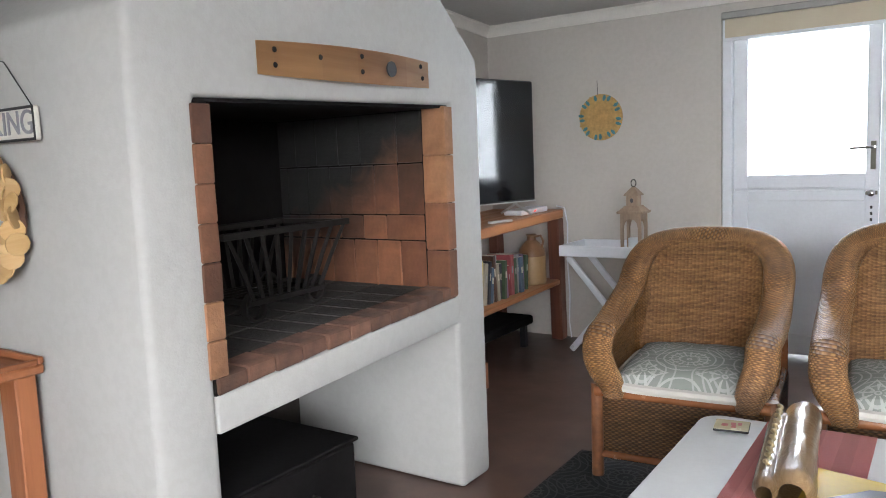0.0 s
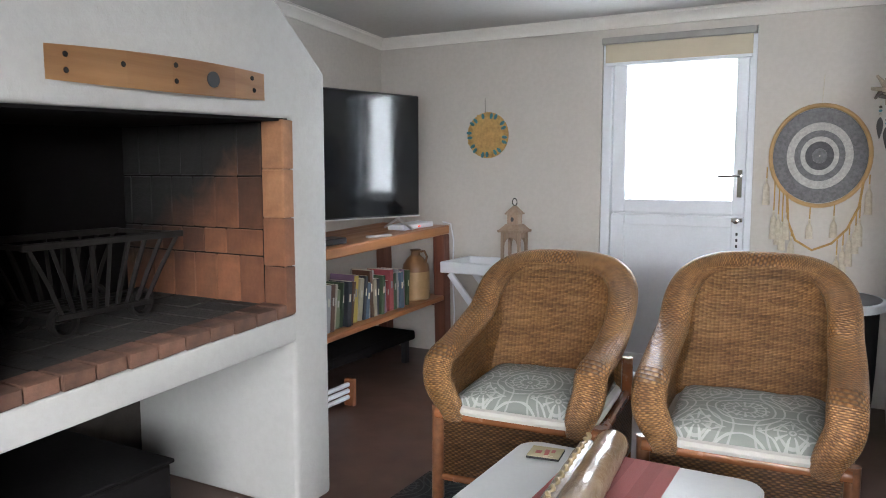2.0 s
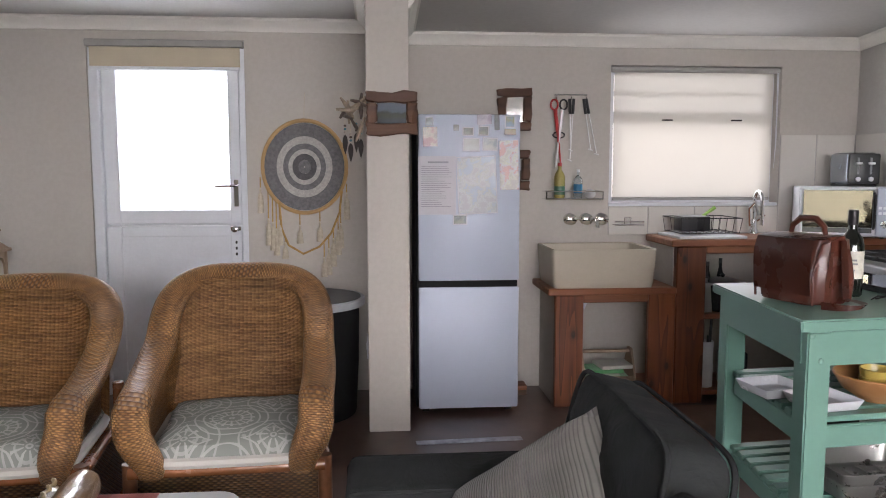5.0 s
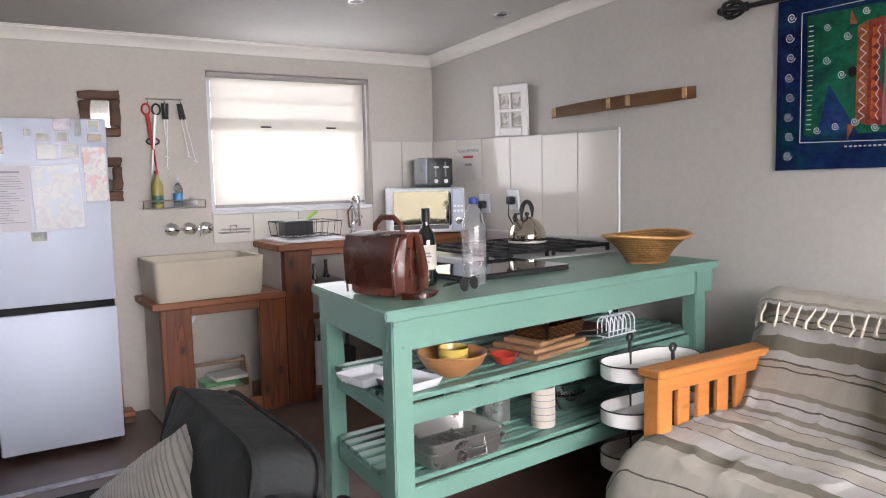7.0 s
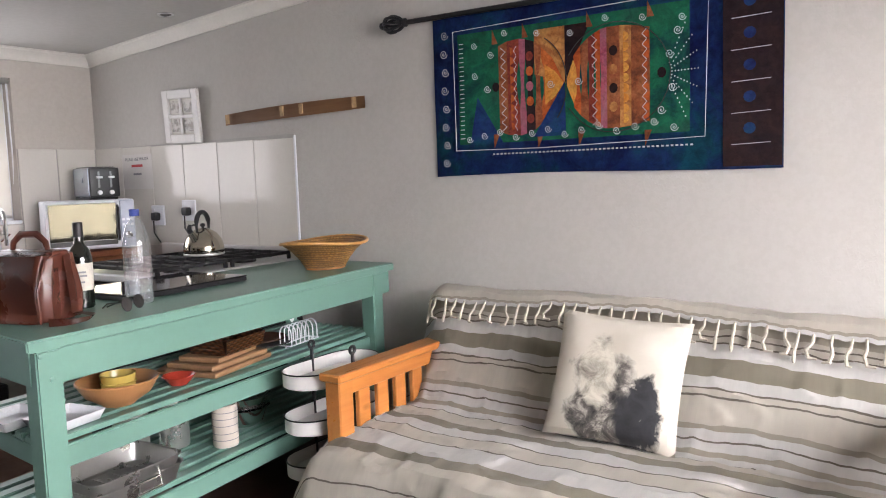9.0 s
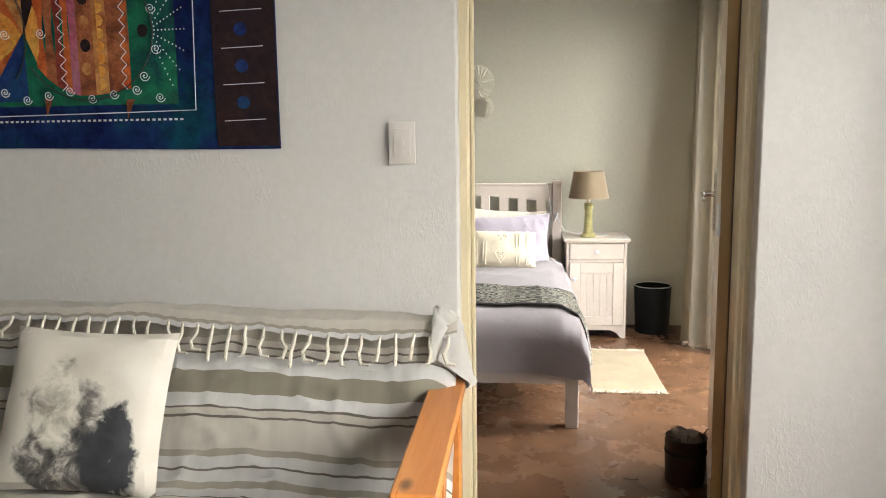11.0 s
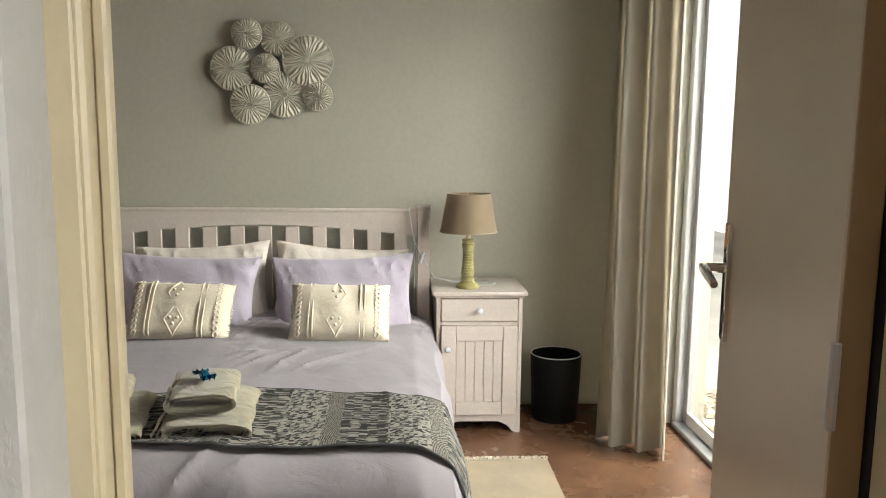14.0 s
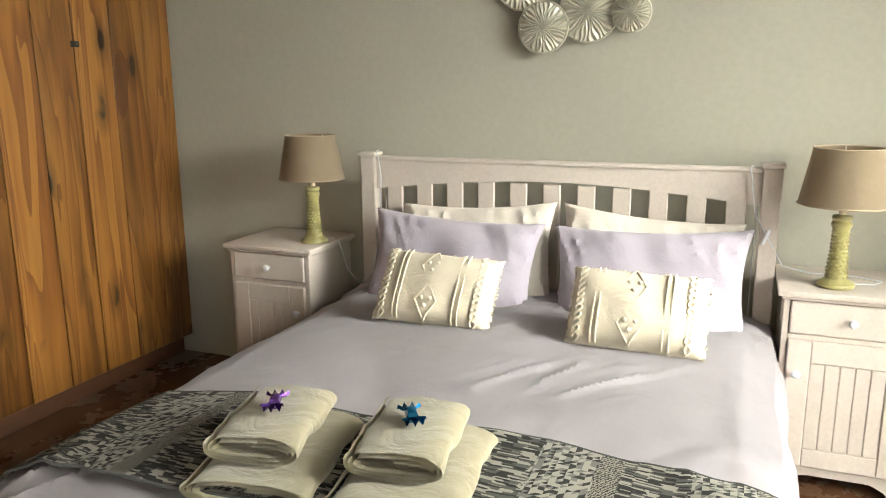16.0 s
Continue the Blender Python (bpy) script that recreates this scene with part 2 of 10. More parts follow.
WHITE_PAINT = plain("white_gloss_paint", (0.70, 0.72, 0.76), 0.35, vary=0.04)
CREAM_PAINT = plain("cream_gloss_paint", (0.66, 0.58, 0.40), 0.35, vary=0.05)
DOOR_BEIGE = plain("beige_door_paint", (0.61, 0.52, 0.38), 0.3, vary=0.02, size=1.0, grain=200, relief=0.03)
STEEL = plain("brushed_steel", (0.66, 0.66, 0.66), 0.3, 0.75, vary=0.06)
CHROME = plain("chrome", (0.8, 0.8, 0.8), 0.08, 1.0, vary=0.03)
BLACK_METAL = plain("black_iron", (0.02, 0.02, 0.022), 0.45, 0.4)
RUSTY_IRON = plain("sooty_iron", (0.014, 0.012, 0.011), 0.9, 0.0, vary=0.4, spec=0.15)
BLACK_PLASTIC = plain("black_plastic", (0.018, 0.018, 0.02), 0.35)
BRICK = plain("terracotta_fire_brick", (0.25, 0.108, 0.055), 0.85, vary=0.3, size=9, relief=0.5, depth=0.004, each=0.45)
varied(BRICK, [(0.0, (0.5, 0.42, 0.4)), (0.35, (0.85, 0.8, 0.75)), (0.6, (1.0, 0.95, 0.9)), (0.82, (1.25, 1.4, 1.3)), (1.0, (0.7, 0.75, 0.7))])
# Near-black shared by the sooty firebox, the log hole box and the low bench.
DEAD_BLACK = plain("dead_matt_black", (0.006, 0.005, 0.005), 1.0, vary=0.3, relief=0.4, spec=0.1)
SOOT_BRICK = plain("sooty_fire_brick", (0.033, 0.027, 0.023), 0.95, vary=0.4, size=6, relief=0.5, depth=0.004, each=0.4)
PINE = wood("oiled_pine", (0.29, 0.105, 0.040), (0.135, 0.042, 0.017), 2)
PINE_Y = wood("oiled_pine_lengthwise", (0.29, 0.105, 0.040), (0.135, 0.042, 0.017), 1)
PINE_X = wood("oiled_pine_crosswise", (0.29, 0.105, 0.040), (0.135, 0.042, 0.017), 0)
ORANGE_PINE = wood("orange_varnished_pine", (0.56, 0.225, 0.055), (0.36, 0.12, 0.028), 0, 0.3, 22)


def knotty(name, base=((0.30, 0.145, 0.036), (0.245, 0.108, 0.026), (0.17, 0.066, 0.017)), knots=(4.0, 4.0, 1.5)):
    """Broad pine boards: arched growth figure, dark knots and bruised streaks, other on every board."""
    m, nt, b = shader(name)
    info = nt.nodes.new("ShaderNodeObjectInfo")
    tc = nt.nodes.new("ShaderNodeTexCoord")
    add = nt.nodes.new("ShaderNodeVectorMath")
    add.operation = "MULTIPLY_ADD"
    nt.links.new(info.outputs["Random"], add.inputs[0])
    add.inputs[1].default_value = (7.0, 3.0, 19.0)
    nt.links.new(tc.outputs["Object"], add.inputs[2])

    def squeezed(sx, sy, sz):
        mp = nt.nodes.new("ShaderNodeMapping")
        mp.inputs["Scale"].default_value = (sx, sy, sz)
        nt.links.new(add.outputs[0], mp.inputs[0])
        return mp.outputs[0]
    figure = noisy(nt, squeezed(4.6, 4.6, 0.30), 1.5, 2, 0.45, 0.8)
    rings = maths(nt, "FRACT", maths(nt, "MULTIPLY", figure, 7.0))
    fine = noisy(nt, squeezed(60, 60, 2.0), 1.0, 5, 0.6, 0.4)
    c = ramp(nt, rings, [(0.0, base[0]), (0.7, base[1]), (0.95, base[2])])
    c = mixed(nt, c, ramp(nt, fine, [(0.35, (0.72, 0.66, 0.6)), (0.65, (1, 1, 1))]), 0.7, "MULTIPLY")
    bruise = noisy(nt, squeezed(6, 6, 0.6), 1.0, 4, 0.6, 0.6)
    c = mixed(nt, c, (0.055, 0.018, 0.007), ramp(nt, bruise, [(0.5, (0, 0, 0)), (0.74, (0.9, 0.9, 0.9))]))
    vo = nt.nodes.new("ShaderNodeTexVoronoi")
    vo.inputs["Scale"].default_value = 1.0
    vo.voronoi_dimensions = "2D"
    sep, com = nt.nodes.new("ShaderNodeSeparateXYZ"), nt.nodes.new("ShaderNodeCombineXYZ")
    nt.links.new(squeezed(*knots), sep.inputs[0])
    nt.links.new(sep.outputs[0], com.inputs[0])
    nt.links.new(sep.outputs[2], com.inputs[1])
    nt.links.new(com.outputs[0], vo.inputs["Vector"])
    c = mixed(nt, (0.018, 0.007, 0.003), c, maths(nt, "MAXIMUM", ramp(nt, vo.outputs["Distance"], [(0.05, (0, 0, 0)), (0.085, (0.55, 0.55, 0.55)), (0.2, (1, 1, 1))]), ramp(nt, noisy(nt, squeezed(3.0, 3.0, 1.3), 1.0, 2), [(0.43, (1, 1, 1)), (0.47, (0, 0, 0))])))
    c = mixed(nt, c, ramp(nt, info.outputs["Random"], [(0.0, (0.6, 0.56, 0.5)), (1.0, (1.1, 1.08, 1.05))]), 1.0, "MULTIPLY")
    nt.links.new(c, b.inputs["Base Color"])
    nt.links.new(ramp(nt, fine, [(0.3, (0.42, 0.42, 0.42)), (0.7, (0.28, 0.28, 0.28))]), b.inputs["Roughness"])
    bumped(nt, b, fine, 0.2, 0.002)
    return m


WARDROBE_PINE = knotty("honey_pine_board")
KNOTTY_RED = knotty("red_oiled_knotty_pine", ((0.235, 0.075, 0.028), (0.175, 0.052, 0.019), (0.10, 0.028, 0.011)), (6.0, 6.0, 3.2))
DARK_WOOD = wood("dark_driftwood", (0.125, 0.05, 0.022), (0.032, 0.013, 0.007), 0, 0.6, 18)
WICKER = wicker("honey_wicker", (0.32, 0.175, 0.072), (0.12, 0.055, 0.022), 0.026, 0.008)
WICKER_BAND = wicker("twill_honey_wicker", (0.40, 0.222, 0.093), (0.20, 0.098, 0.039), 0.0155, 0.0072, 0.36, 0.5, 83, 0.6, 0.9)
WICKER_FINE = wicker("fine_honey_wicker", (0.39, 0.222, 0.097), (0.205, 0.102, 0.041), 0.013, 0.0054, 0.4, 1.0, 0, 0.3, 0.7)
CANE = plain("varnished_cane_pole", (0.22, 0.085, 0.035), 0.25, vary=0.25)
GREEN = plain("sea_green_gloss_paint", (0.122, 0.235, 0.19), 0.34, vary=0.05, size=1.5, relief=0.05)
GLASS = glassy("clear_glass")

# ---- building blocks ----


def block(x0, x1, y0, y1, z0, z1, bevel=0.0, bm=None, seg=1):
    own = bmesh.new()
    bmesh.ops.create_cube(own, size=1.0)
    for v in own.verts:
        v.co = Vector(((x0 + x1) / 2 + v.co.x * (x1 - x0), (y0 + y1) / 2 + v.co.y * (y1 - y0), (z0 + z1) / 2 + v.co.z * (z1 - z0)))
    if bevel:
        bmesh.ops.bevel(own, geom=own.edges[:], offset=bevel, segments=seg, affect="EDGES", profile=0.6)
    return own if bm is None else join(bm, own)


def join(bm, other, m=None):
    if m is not None:
        other.transform(m)
    tmp = bpy.data.meshes.new("tmp")
    other.to_mesh(tmp)
    other.free()
    bm.from_mesh(tmp)
    bpy.data.meshes.remove(tmp)
    return bm


def turned(profile, n=24, cap=True):
    """A lathe shape from (radius, height) pairs, bottom to top."""
    bm = bmesh.new()
    rings = [[bm.verts.new((r * math.cos(2 * math.pi * k / n), r * math.sin(2 * math.pi * k / n), z)) for k in range(n)] for r, z in profile]
    for a, b in zip(rings, rings[1:]):
        for k in range(n):
            bm.faces.new((a[k], a[(k + 1) % n], b[(k + 1) % n], b[k]))
    if cap:
        bm.faces.new(rings[0][::-1])
        bm.faces.new(rings[-1])
    return bm


def rod(points, r, n=8, bm=None, loop=False):
    """A round bar along a line of points."""
    own = bmesh.new()
    pts = [Vector(p) for p in points]
    rings = []
    for k, p in enumerate(pts):
        a = pts[k - 1] if k or loop else p
        b = pts[(k + 1) % len(pts)] if k < len(pts) - 1 or loop else p
        q = (b - a).to_track_quat("Z", "Y").to_matrix() if (b - a).length > 1e-7 else Matrix.Identity(3)
        rr = r[k] if isinstance(r, (list, tuple)) else r
        rings.append([own.verts.new(p + q @ Vector((rr * math.cos(2 * math.pi * i / n), rr * math.sin(2 * math.pi * i / n), 0))) for i in range(n)])
    pairs = list(zip(rings, rings[1:])) + ([(rings[-1], rings[0])] if loop else [])
    for a, b in pairs:
        shift = min(range(n), key=lambda s: sum((a[i].co - b[(i + s) % n].co).length for i in range(n)))
        for i in range(n):
            own.faces.new((a[i], a[(i + 1) % n], b[(i + 1 + shift) % n], b[(i + shift) % n]))
    if not loop:
        own.faces.new(rings[0][::-1])
        own.faces.new(rings[-1])
    return own if bm is None else join(bm, own)


def sheet(fn, nu, nv, u_len=1.0, v_len=1.0, thick=0.0, close_u=False):
    """A surface from fn(u, v), with u and v in metres as its texture coordinates; thick: its depth."""
    bm = bmesh.new()
    uv = bm.loops.layers.uv.new("UVMap")
    vs = [[bm.verts.new(fn(i / nu, j / nv)) for j in range(nv + 1)] for i in range(nu if close_u else nu + 1)]
    for i in range(nu):
        for j in range(nv):
            c = [(i, j), (i + 1, j), (i + 1, j + 1), (i, j + 1)]
            f = bm.faces.new([vs[a % nu if close_u else a][b] for a, b in c])
            for lp, (a, b) in zip(f.loops, c):
                lp[uv].uv = (a / nu * u_len, b / nv * v_len)
    if thick:
        bmesh.ops.solidify(bm, geom=bm.faces[:], thickness=thick)
    return bm


def puff(w, h, d, n=16, seed=0, ruffle=0.0, pinch=0.8):
    """A filled cushion, lying in x and y, centred; thick in z."""
    rnd = random.Random(seed)
    off = Vector((rnd.uniform(0, 50), rnd.uniform(0, 50), 0))

    def half(sign):
        def fn(u, v):
            a, b = 2 * u - 1, 2 * v - 1
            body = max(0.0, (1 - a ** 4) * (1 - b ** 4)) ** 0.45
            ease = 1 - (1 - pinch) * 0.25 * (a * a * (1 - b * b) + 0)
            ease2 = 1 - (1 - pinch) * 0.25 * (b * b * (1 - a * a))
            x, y = a * w / 2 * (1 - (1 - pinch) * 0.35 * (1 - b * b) * abs(a)), b * h / 2 * (1 - (1 - pinch) * 0.35 * (1 - a * a) * abs(b))
            z = sign * d / 2 * body * ease * ease2
            k = noise.noise(Vector((x * 9, y * 9, sign)) + off) * 0.012 * body
            edge = max(abs(a), abs(b)) > 0.97
            if edge and ruffle:
                s = ruffle * noise.noise(Vector((x * 60, y * 60, 3)) + off)
                x, y = x + a * abs(s), y + b * abs(s)
            return (x, y, z + sign * k)
        return fn
    bm = sheet(half(1), n, n, w, h)
    low = sheet(half(-1), n, n, w, h)
    bmesh.ops.reverse_faces(low, faces=low.faces[:])
    join(bm, low)
    bmesh.ops.remove_doubles(bm, verts=bm.verts[:], dist=1e-5)
    return bm


def link(name, bm, mat, parent=None, label="", m=None, sharp=0.6):
    bm.normal_update()
    for f in bm.faces:
        f.smooth = True
    for e in bm.edges:
        if len(e.link_faces) == 2 and e.calc_face_angle(0) > sharp:
            e.smooth = False
    me = bpy.data.meshes.new(name)
    bm.to_mesh(me)
    bm.free()
    for one in mat if isinstance(mat, (list, tuple)) else [mat]:
        me.materials.append(one)
    ob = new(name, me)
    if parent is not None:
        ob.parent = parent
    if m is not None:
        ob.matrix_basis = m
    return tagged(ob, label)


def part(name, bm, mat, parent, label="", m=None):
    return link(name, bm, mat, parent, label, m)


def thing(name, label, category, x=0, y=0, z=0, turn=0, group=""):
    ob = new(name)
    ob.empty_display_size = 0.05
    ob.matrix_basis = pose(x, y, z, 0, 0, turn)
    return tagged(ob, label, category, group)


def solo(name, bm, mat, label, category, x=0, y=0, z=0, turn=0, group="", m=None):
    return tagged(link(name, bm, mat, None, "", m or pose(x, y, z, 0, 0, turn)), label, category, group)


def setting(name, bm, mat, label, category="", parent=None):
    return tagged(link(name, bm, mat, parent), label, category, "", "structure")


def letters(text, size, depth=0.001):
    """Words as a mesh, centred, lying in x and y."""
    cu = bpy.data.curves.new("words", "FONT")
    cu.body, cu.size, cu.extrude, cu.align_x, cu.align_y = text, size, depth, "CENTER", "CENTER"
    ob = bpy.data.objects.new("words", cu)
    scene.collection.objects.link(ob)
    me = bpy.data.meshes.new_from_object(ob.evaluated_get(bpy.context.evaluated_depsgraph_get()))
    bm = bmesh.new()
    bm.from_mesh(me)
    bpy.data.objects.remove(ob)
    bpy.data.curves.remove(cu)
    bpy.data.meshes.remove(me)
    return bm


def prism(outline, d, plane="xz"):
    """An outline with depth d: xz pushes along y, yz along x, xy along z."""
    bm = bmesh.new()
    put = {"xz": lambda a, b, t: (a, t, b), "yz": lambda a, b, t: (t, a, b), "xy": lambda a, b, t: (a, b, t)}[plane]
    lo = [bm.verts.new(put(a, b, 0)) for a, b in outline]
    hi = [bm.verts.new(put(a, b, d)) for a, b in outline]
    bm.faces.new(lo)
    bm.faces.new(hi)
    for k in range(len(lo)):
        bm.faces.new((lo[k], lo[(k + 1) % len(lo)], hi[(k + 1) % len(lo)], hi[k]))
    bmesh.ops.recalc_face_normals(bm, faces=bm.faces[:])
    return bm

# ---- the building ----
NORTH, EAST, WEST, SOUTH, BED_WALL = 4.98, 3.885, -2.37, -1.25, 7.0
SLOPE = 0.064


def ceiling_at(y, base):
    return base + SLOPE * (NORTH - y)


bm = block(WEST - 0.2, 3.94, SOUTH - 0.2, NORTH + 0.22, -0.12, 0)
setting("floor", bm, FLOOR, "worn brown polished cement floor", "floor")
bm = block(3.944, BED_WALL + 0.2, SOUTH - 0.2, 3.3, -0.12, 0.0)
setting("floor_bedroom", bm, FLOOR_BED, "orange-brown polished cement bedroom floor", "floor")

bm = block(WEST - 0.2, -0.745, NORTH, 5.2, 0, 2.75)
block(-0.745, 0.14, NORTH, 5.2, 2.08, 2.75, 0, bm)
block(0.14, 2.31, NORTH, 5.2, 0, 2.75, 0, bm)
block(2.31, 3.385, NORTH, 5.2, 0, 1.115, 0, bm)
block(2.31, 3.385, NORTH, 5.2, 1.965, 2.75, 0, bm)
block(3.385, EAST + 0.11, NORTH, 5.2, 0, 2.75, 0, bm)
setting("wall_north", bm, WALL, "grey painted plaster wall with door and window", "wall")
bm = block(WEST - 0.2, WEST, SOUTH - 0.2, NORTH, 0, 2.75)
setting("wall_west", bm, WALL, "grey painted plaster wall behind the television", "wall")
bm = block(EAST, EAST + 0.11, 0.346, NORTH + 0.05, -0.03, 2.75, 0.012, None, 3)
block(EAST + 0.003, EAST + 0.107, -0.56, 0.37, 2.08, 2.74, 0.004, bm)
block(EAST, EAST + 0.11, SOUTH - 0.05, -0.53, -0.03, 2.75, 0.010, bm, 3)
setting("wall_east", bm, WALL_ROUGH, "grey roughly plastered wall with a doorway", "wall")
# The opening from 0.0 to 3.5 is unseen, sized to shape the daylight.
bm = block(WEST - 0.2, 0.0, SOUTH - 0.2, SOUTH, 0, 2.75)
block(0.0, 3.5, SOUTH - 0.2, SOUTH, 2.1, 2.75, 0, bm)
block(0.0, 3.5, SOUTH - 0.2, SOUTH, 0, 0.35, 0, bm)
block(3.5, 4.75, SOUTH - 0.2, SOUTH, 0, 2.75, 0, bm)
block(4.75, 6.72, SOUTH - 0.2, SOUTH, 2.15, 2.75, 0, bm)
block(6.72, BED_WALL + 0.2, SOUTH - 0.2, SOUTH, 0, 2.75, 0, bm)
setting("wall_south", bm, BEDROOM_WALL, "plastered wall with glazed openings", "wall")
bm = block(BED_WALL, BED_WALL + 0.2, SOUTH, 3.3, 0, 2.75)
block(EAST + 0.11, BED_WALL, 3.1, 3.3, 0, 2.75, 0, bm)
setting("wall_bedroom", bm, BEDROOM_WALL, "taupe painted bedroom wall", "wall")
bm = block(0.85, 1.06, 4.21, NORTH, 0, 2.75, 0.008, None, 2)
setting("wall_stub", bm, WALL, "grey wall end between sitting room and kitchen", "wall")


def slab_of(x0, x1, y0, y1, base):
    return prism([(y0, ceiling_at(y0, base)), (y1, ceiling_at(y1, base)), (y1, ceiling_at(y1, base) + 0.06), (y0, ceiling_at(y0, base) + 0.06)], x1 - x0, "yz"), x0


for nm, x0, x1, base in (("ceiling", WEST, 0.955, 2.195), ("ceiling_kitchen", 0.955, EAST, 2.135)):
    bm, off = slab_of(x0, x1, SOUTH, NORTH, base)
    bm.transform(Matrix.Translation((off, 0, 0)))
    setting(nm, bm, CEILING, "white painted sloping ceiling", "ceiling")
setting("ceiling_bedroom", block(EAST + 0.11, BED_WALL, SOUTH, 3.1, 2.45, 2.55), CEILING, "white painted bedroom ceiling", "ceiling")


def cornice_run(name, a, b, wall_normal, base):
    """Coved plaster cornice from a to b, following the slope of the ceiling."""
    prof = [(0, -0.066), (0.012, -0.066), (0.014, -0.052), (0.03, -0.030), (0.052, -0.014), (0.054, -0.004), (0.066, -0.004), (0.066, 0.0), (0, 0.0)]
    bm = bmesh.new()
    n = Vector(wall_normal)
    ends = [[bm.verts.new((p[0] + n.x * d, p[1] + n.y * d, ceiling_at(p[1] + n.y * d, base) + h - 0.001)) for d, h in prof] for p in (a, b)]
    for k in range(len(prof)):
        q = (k + 1) % len(prof)
        bm.faces.new((ends[0][k], ends[0][q], ends[1][q], ends[1][k]))
    bm.faces.new(ends[0][::-1])
    bm.faces.new(ends[1])
    bmesh.ops.recalc_face_normals(bm, faces=bm.faces[:])
    setting(name, bm, CORNICE, "white coved plaster cornice", "cornice")


cornice_run("trim_cornice_north", (WEST, NORTH), (0.85, NORTH), (0, -1), 2.195)
cornice_run("trim_cornice_west", (WEST, NORTH), (WEST, 2.3), (1, 0), 2.195)
cornice_run("trim_cornice_stub_west", (0.85, NORTH), (0.85, 4.21), (-1, 0), 2.195)
cornice_run("trim_cornice_kitchen", (1.06, NORTH), (EAST, NORTH), (0, -1), 2.135)
cornice_run("trim_cornice_stub_east", (1.06, NORTH), (1.06, 4.21), (1, 0), 2.135)
cornice_run("trim_cornice_east", (EAST, NORTH), (EAST, SOUTH), (-1, 0), 2.135)

# recessed ceiling spots
spot_ring = turned([(0.030, -0.004), (0.042, -0.004), (0.044, 0.0), (0.030, 0.0)], 20, False)
spot = None
for sx, sy in ((2.78, 3.93), (3.65, 3.86)):
    if spot is None:
        spot = thing("ceiling_spot", "small steel recessed ceiling spotlight", "spotlight", sx, sy, ceiling_at(sy, 2.135), 0, "recessed ceiling spots")
        spot.matrix_basis = spot.matrix_basis @ pose(0, 0, -0.001, -3.7)
        part("bezel", spot_ring, STEEL, spot)
        part("bulb", turned([(0.001, -0.002), (0.03, -0.002), (0.03, 0.0), (0.001, 0.0)], 16), BLACK_PLASTIC, spot, "unlit dark reflector")
    else:
        copy_thing(spot, pose(sx, sy, ceiling_at(sy, 2.135) - 0.001, -3.7))

# ---- braai fireplace ----
FX = -1.09
braai = thing("braai_fireplace", "white plastered built-in braai with brick-lined firebox", "fireplace", 0, 0, 0)


def low_z(y):
    return 0.589 + (y - 1.36) * 0.057


def pier(outline, x0, x1, bevel=0.012):
    b = prism(outline, x1 - x0, "yz")
    b.transform(Matrix.Translation((x0, 0, 0)))
    if bevel:
        bmesh.ops.bevel(b, geom=b.edges[:], offset=bevel, segments=3, affect="EDGES", profile=0.5)
    return b


YL, YR = 1.175, 2.69
OL, OR = 1.358, 2.487
TOPS = ceiling_at(1.9, 2.195) + 0.03
shell = [(YL, 0), (YL, 1.64), (1.72, 2.115), (1.72, TOPS), (2.13, TOPS), (2.13, 2.115), (YR, 1.64), (YR, 0), (OR, 0), (OR, 1.462), (OL, 1.437), (OL, 0)]
part("hood", pier(shell, WEST, FX, 0.022), WHITE_PLASTER, braai, "white plastered hood and side piers")
part("hearth_slab", pier([(OL - 0.004, low_z(OL)), (OR + 0.004, low_z(OR)), (OR + 0.004, low_z(OR) + 0.098), (OL - 0.004, low_z(OL) + 0.098)], WEST, FX + 0.004, 0.006), WHITE_PLASTER, braai)
# Back of the log hole takes the dark colour of the hearth bricks.
part("back_wall", block(WEST + 0.002, -1.95, OL, OR, 0, 0.6), SOOT_BRICK, braai, "dark back of the log hole")
part("joint_lining", block(-1.93, FX - 0.006, OR - 0.044, OR - 0.0005, 0.66, 1.45), DEAD_BLACK, braai, "dark mortar behind the bricks")
part("joint_lining", block(-1.93, FX - 0.006, OL + 0.0005, OL + 0.036, 0.66, 1.43), DEAD_BLACK, braai, "dark mortar behind the bricks")
part("fire_back", block(-2.05, -1.93, OL, OR, 0.66, 1.5), DEAD_BLACK, braai, "soot-blackened back of the firebox")
# Black sheet hides the lit hood underside and stands for the dark, sooty flue.
part("smoke_shelf", pier([(OL + 0.002, 1.426), (OR - 0.002, 1.451), (OR - 0.002, 1.461), (OL + 0.002, 1.436)], -1.93, FX - 0.014, 0.0), DEAD_BLACK, braai, "black sheet standing in for the dark sooty flue")


def brick_mesh(name, dx, dy, dz, mat, seed):
    b = block(0, dx, 0, dy, 0, dz, 0.004)
    rnd = random.Random(seed)
    for v in b.verts:
        v.co += Vector((rnd.uniform(-1, 1), rnd.uniform(-1, 1), rnd.uniform(-1, 1))) * 0.0012
    return link(name, b, mat)


def lay(first, parent, m):
    """Another brick on the same mesh."""
    ob = first if first.parent is None else first.copy()
    if ob is not first:
        scene.collection.objects.link(ob)
    ob.parent = parent
    ob.matrix_basis = m
    return ob


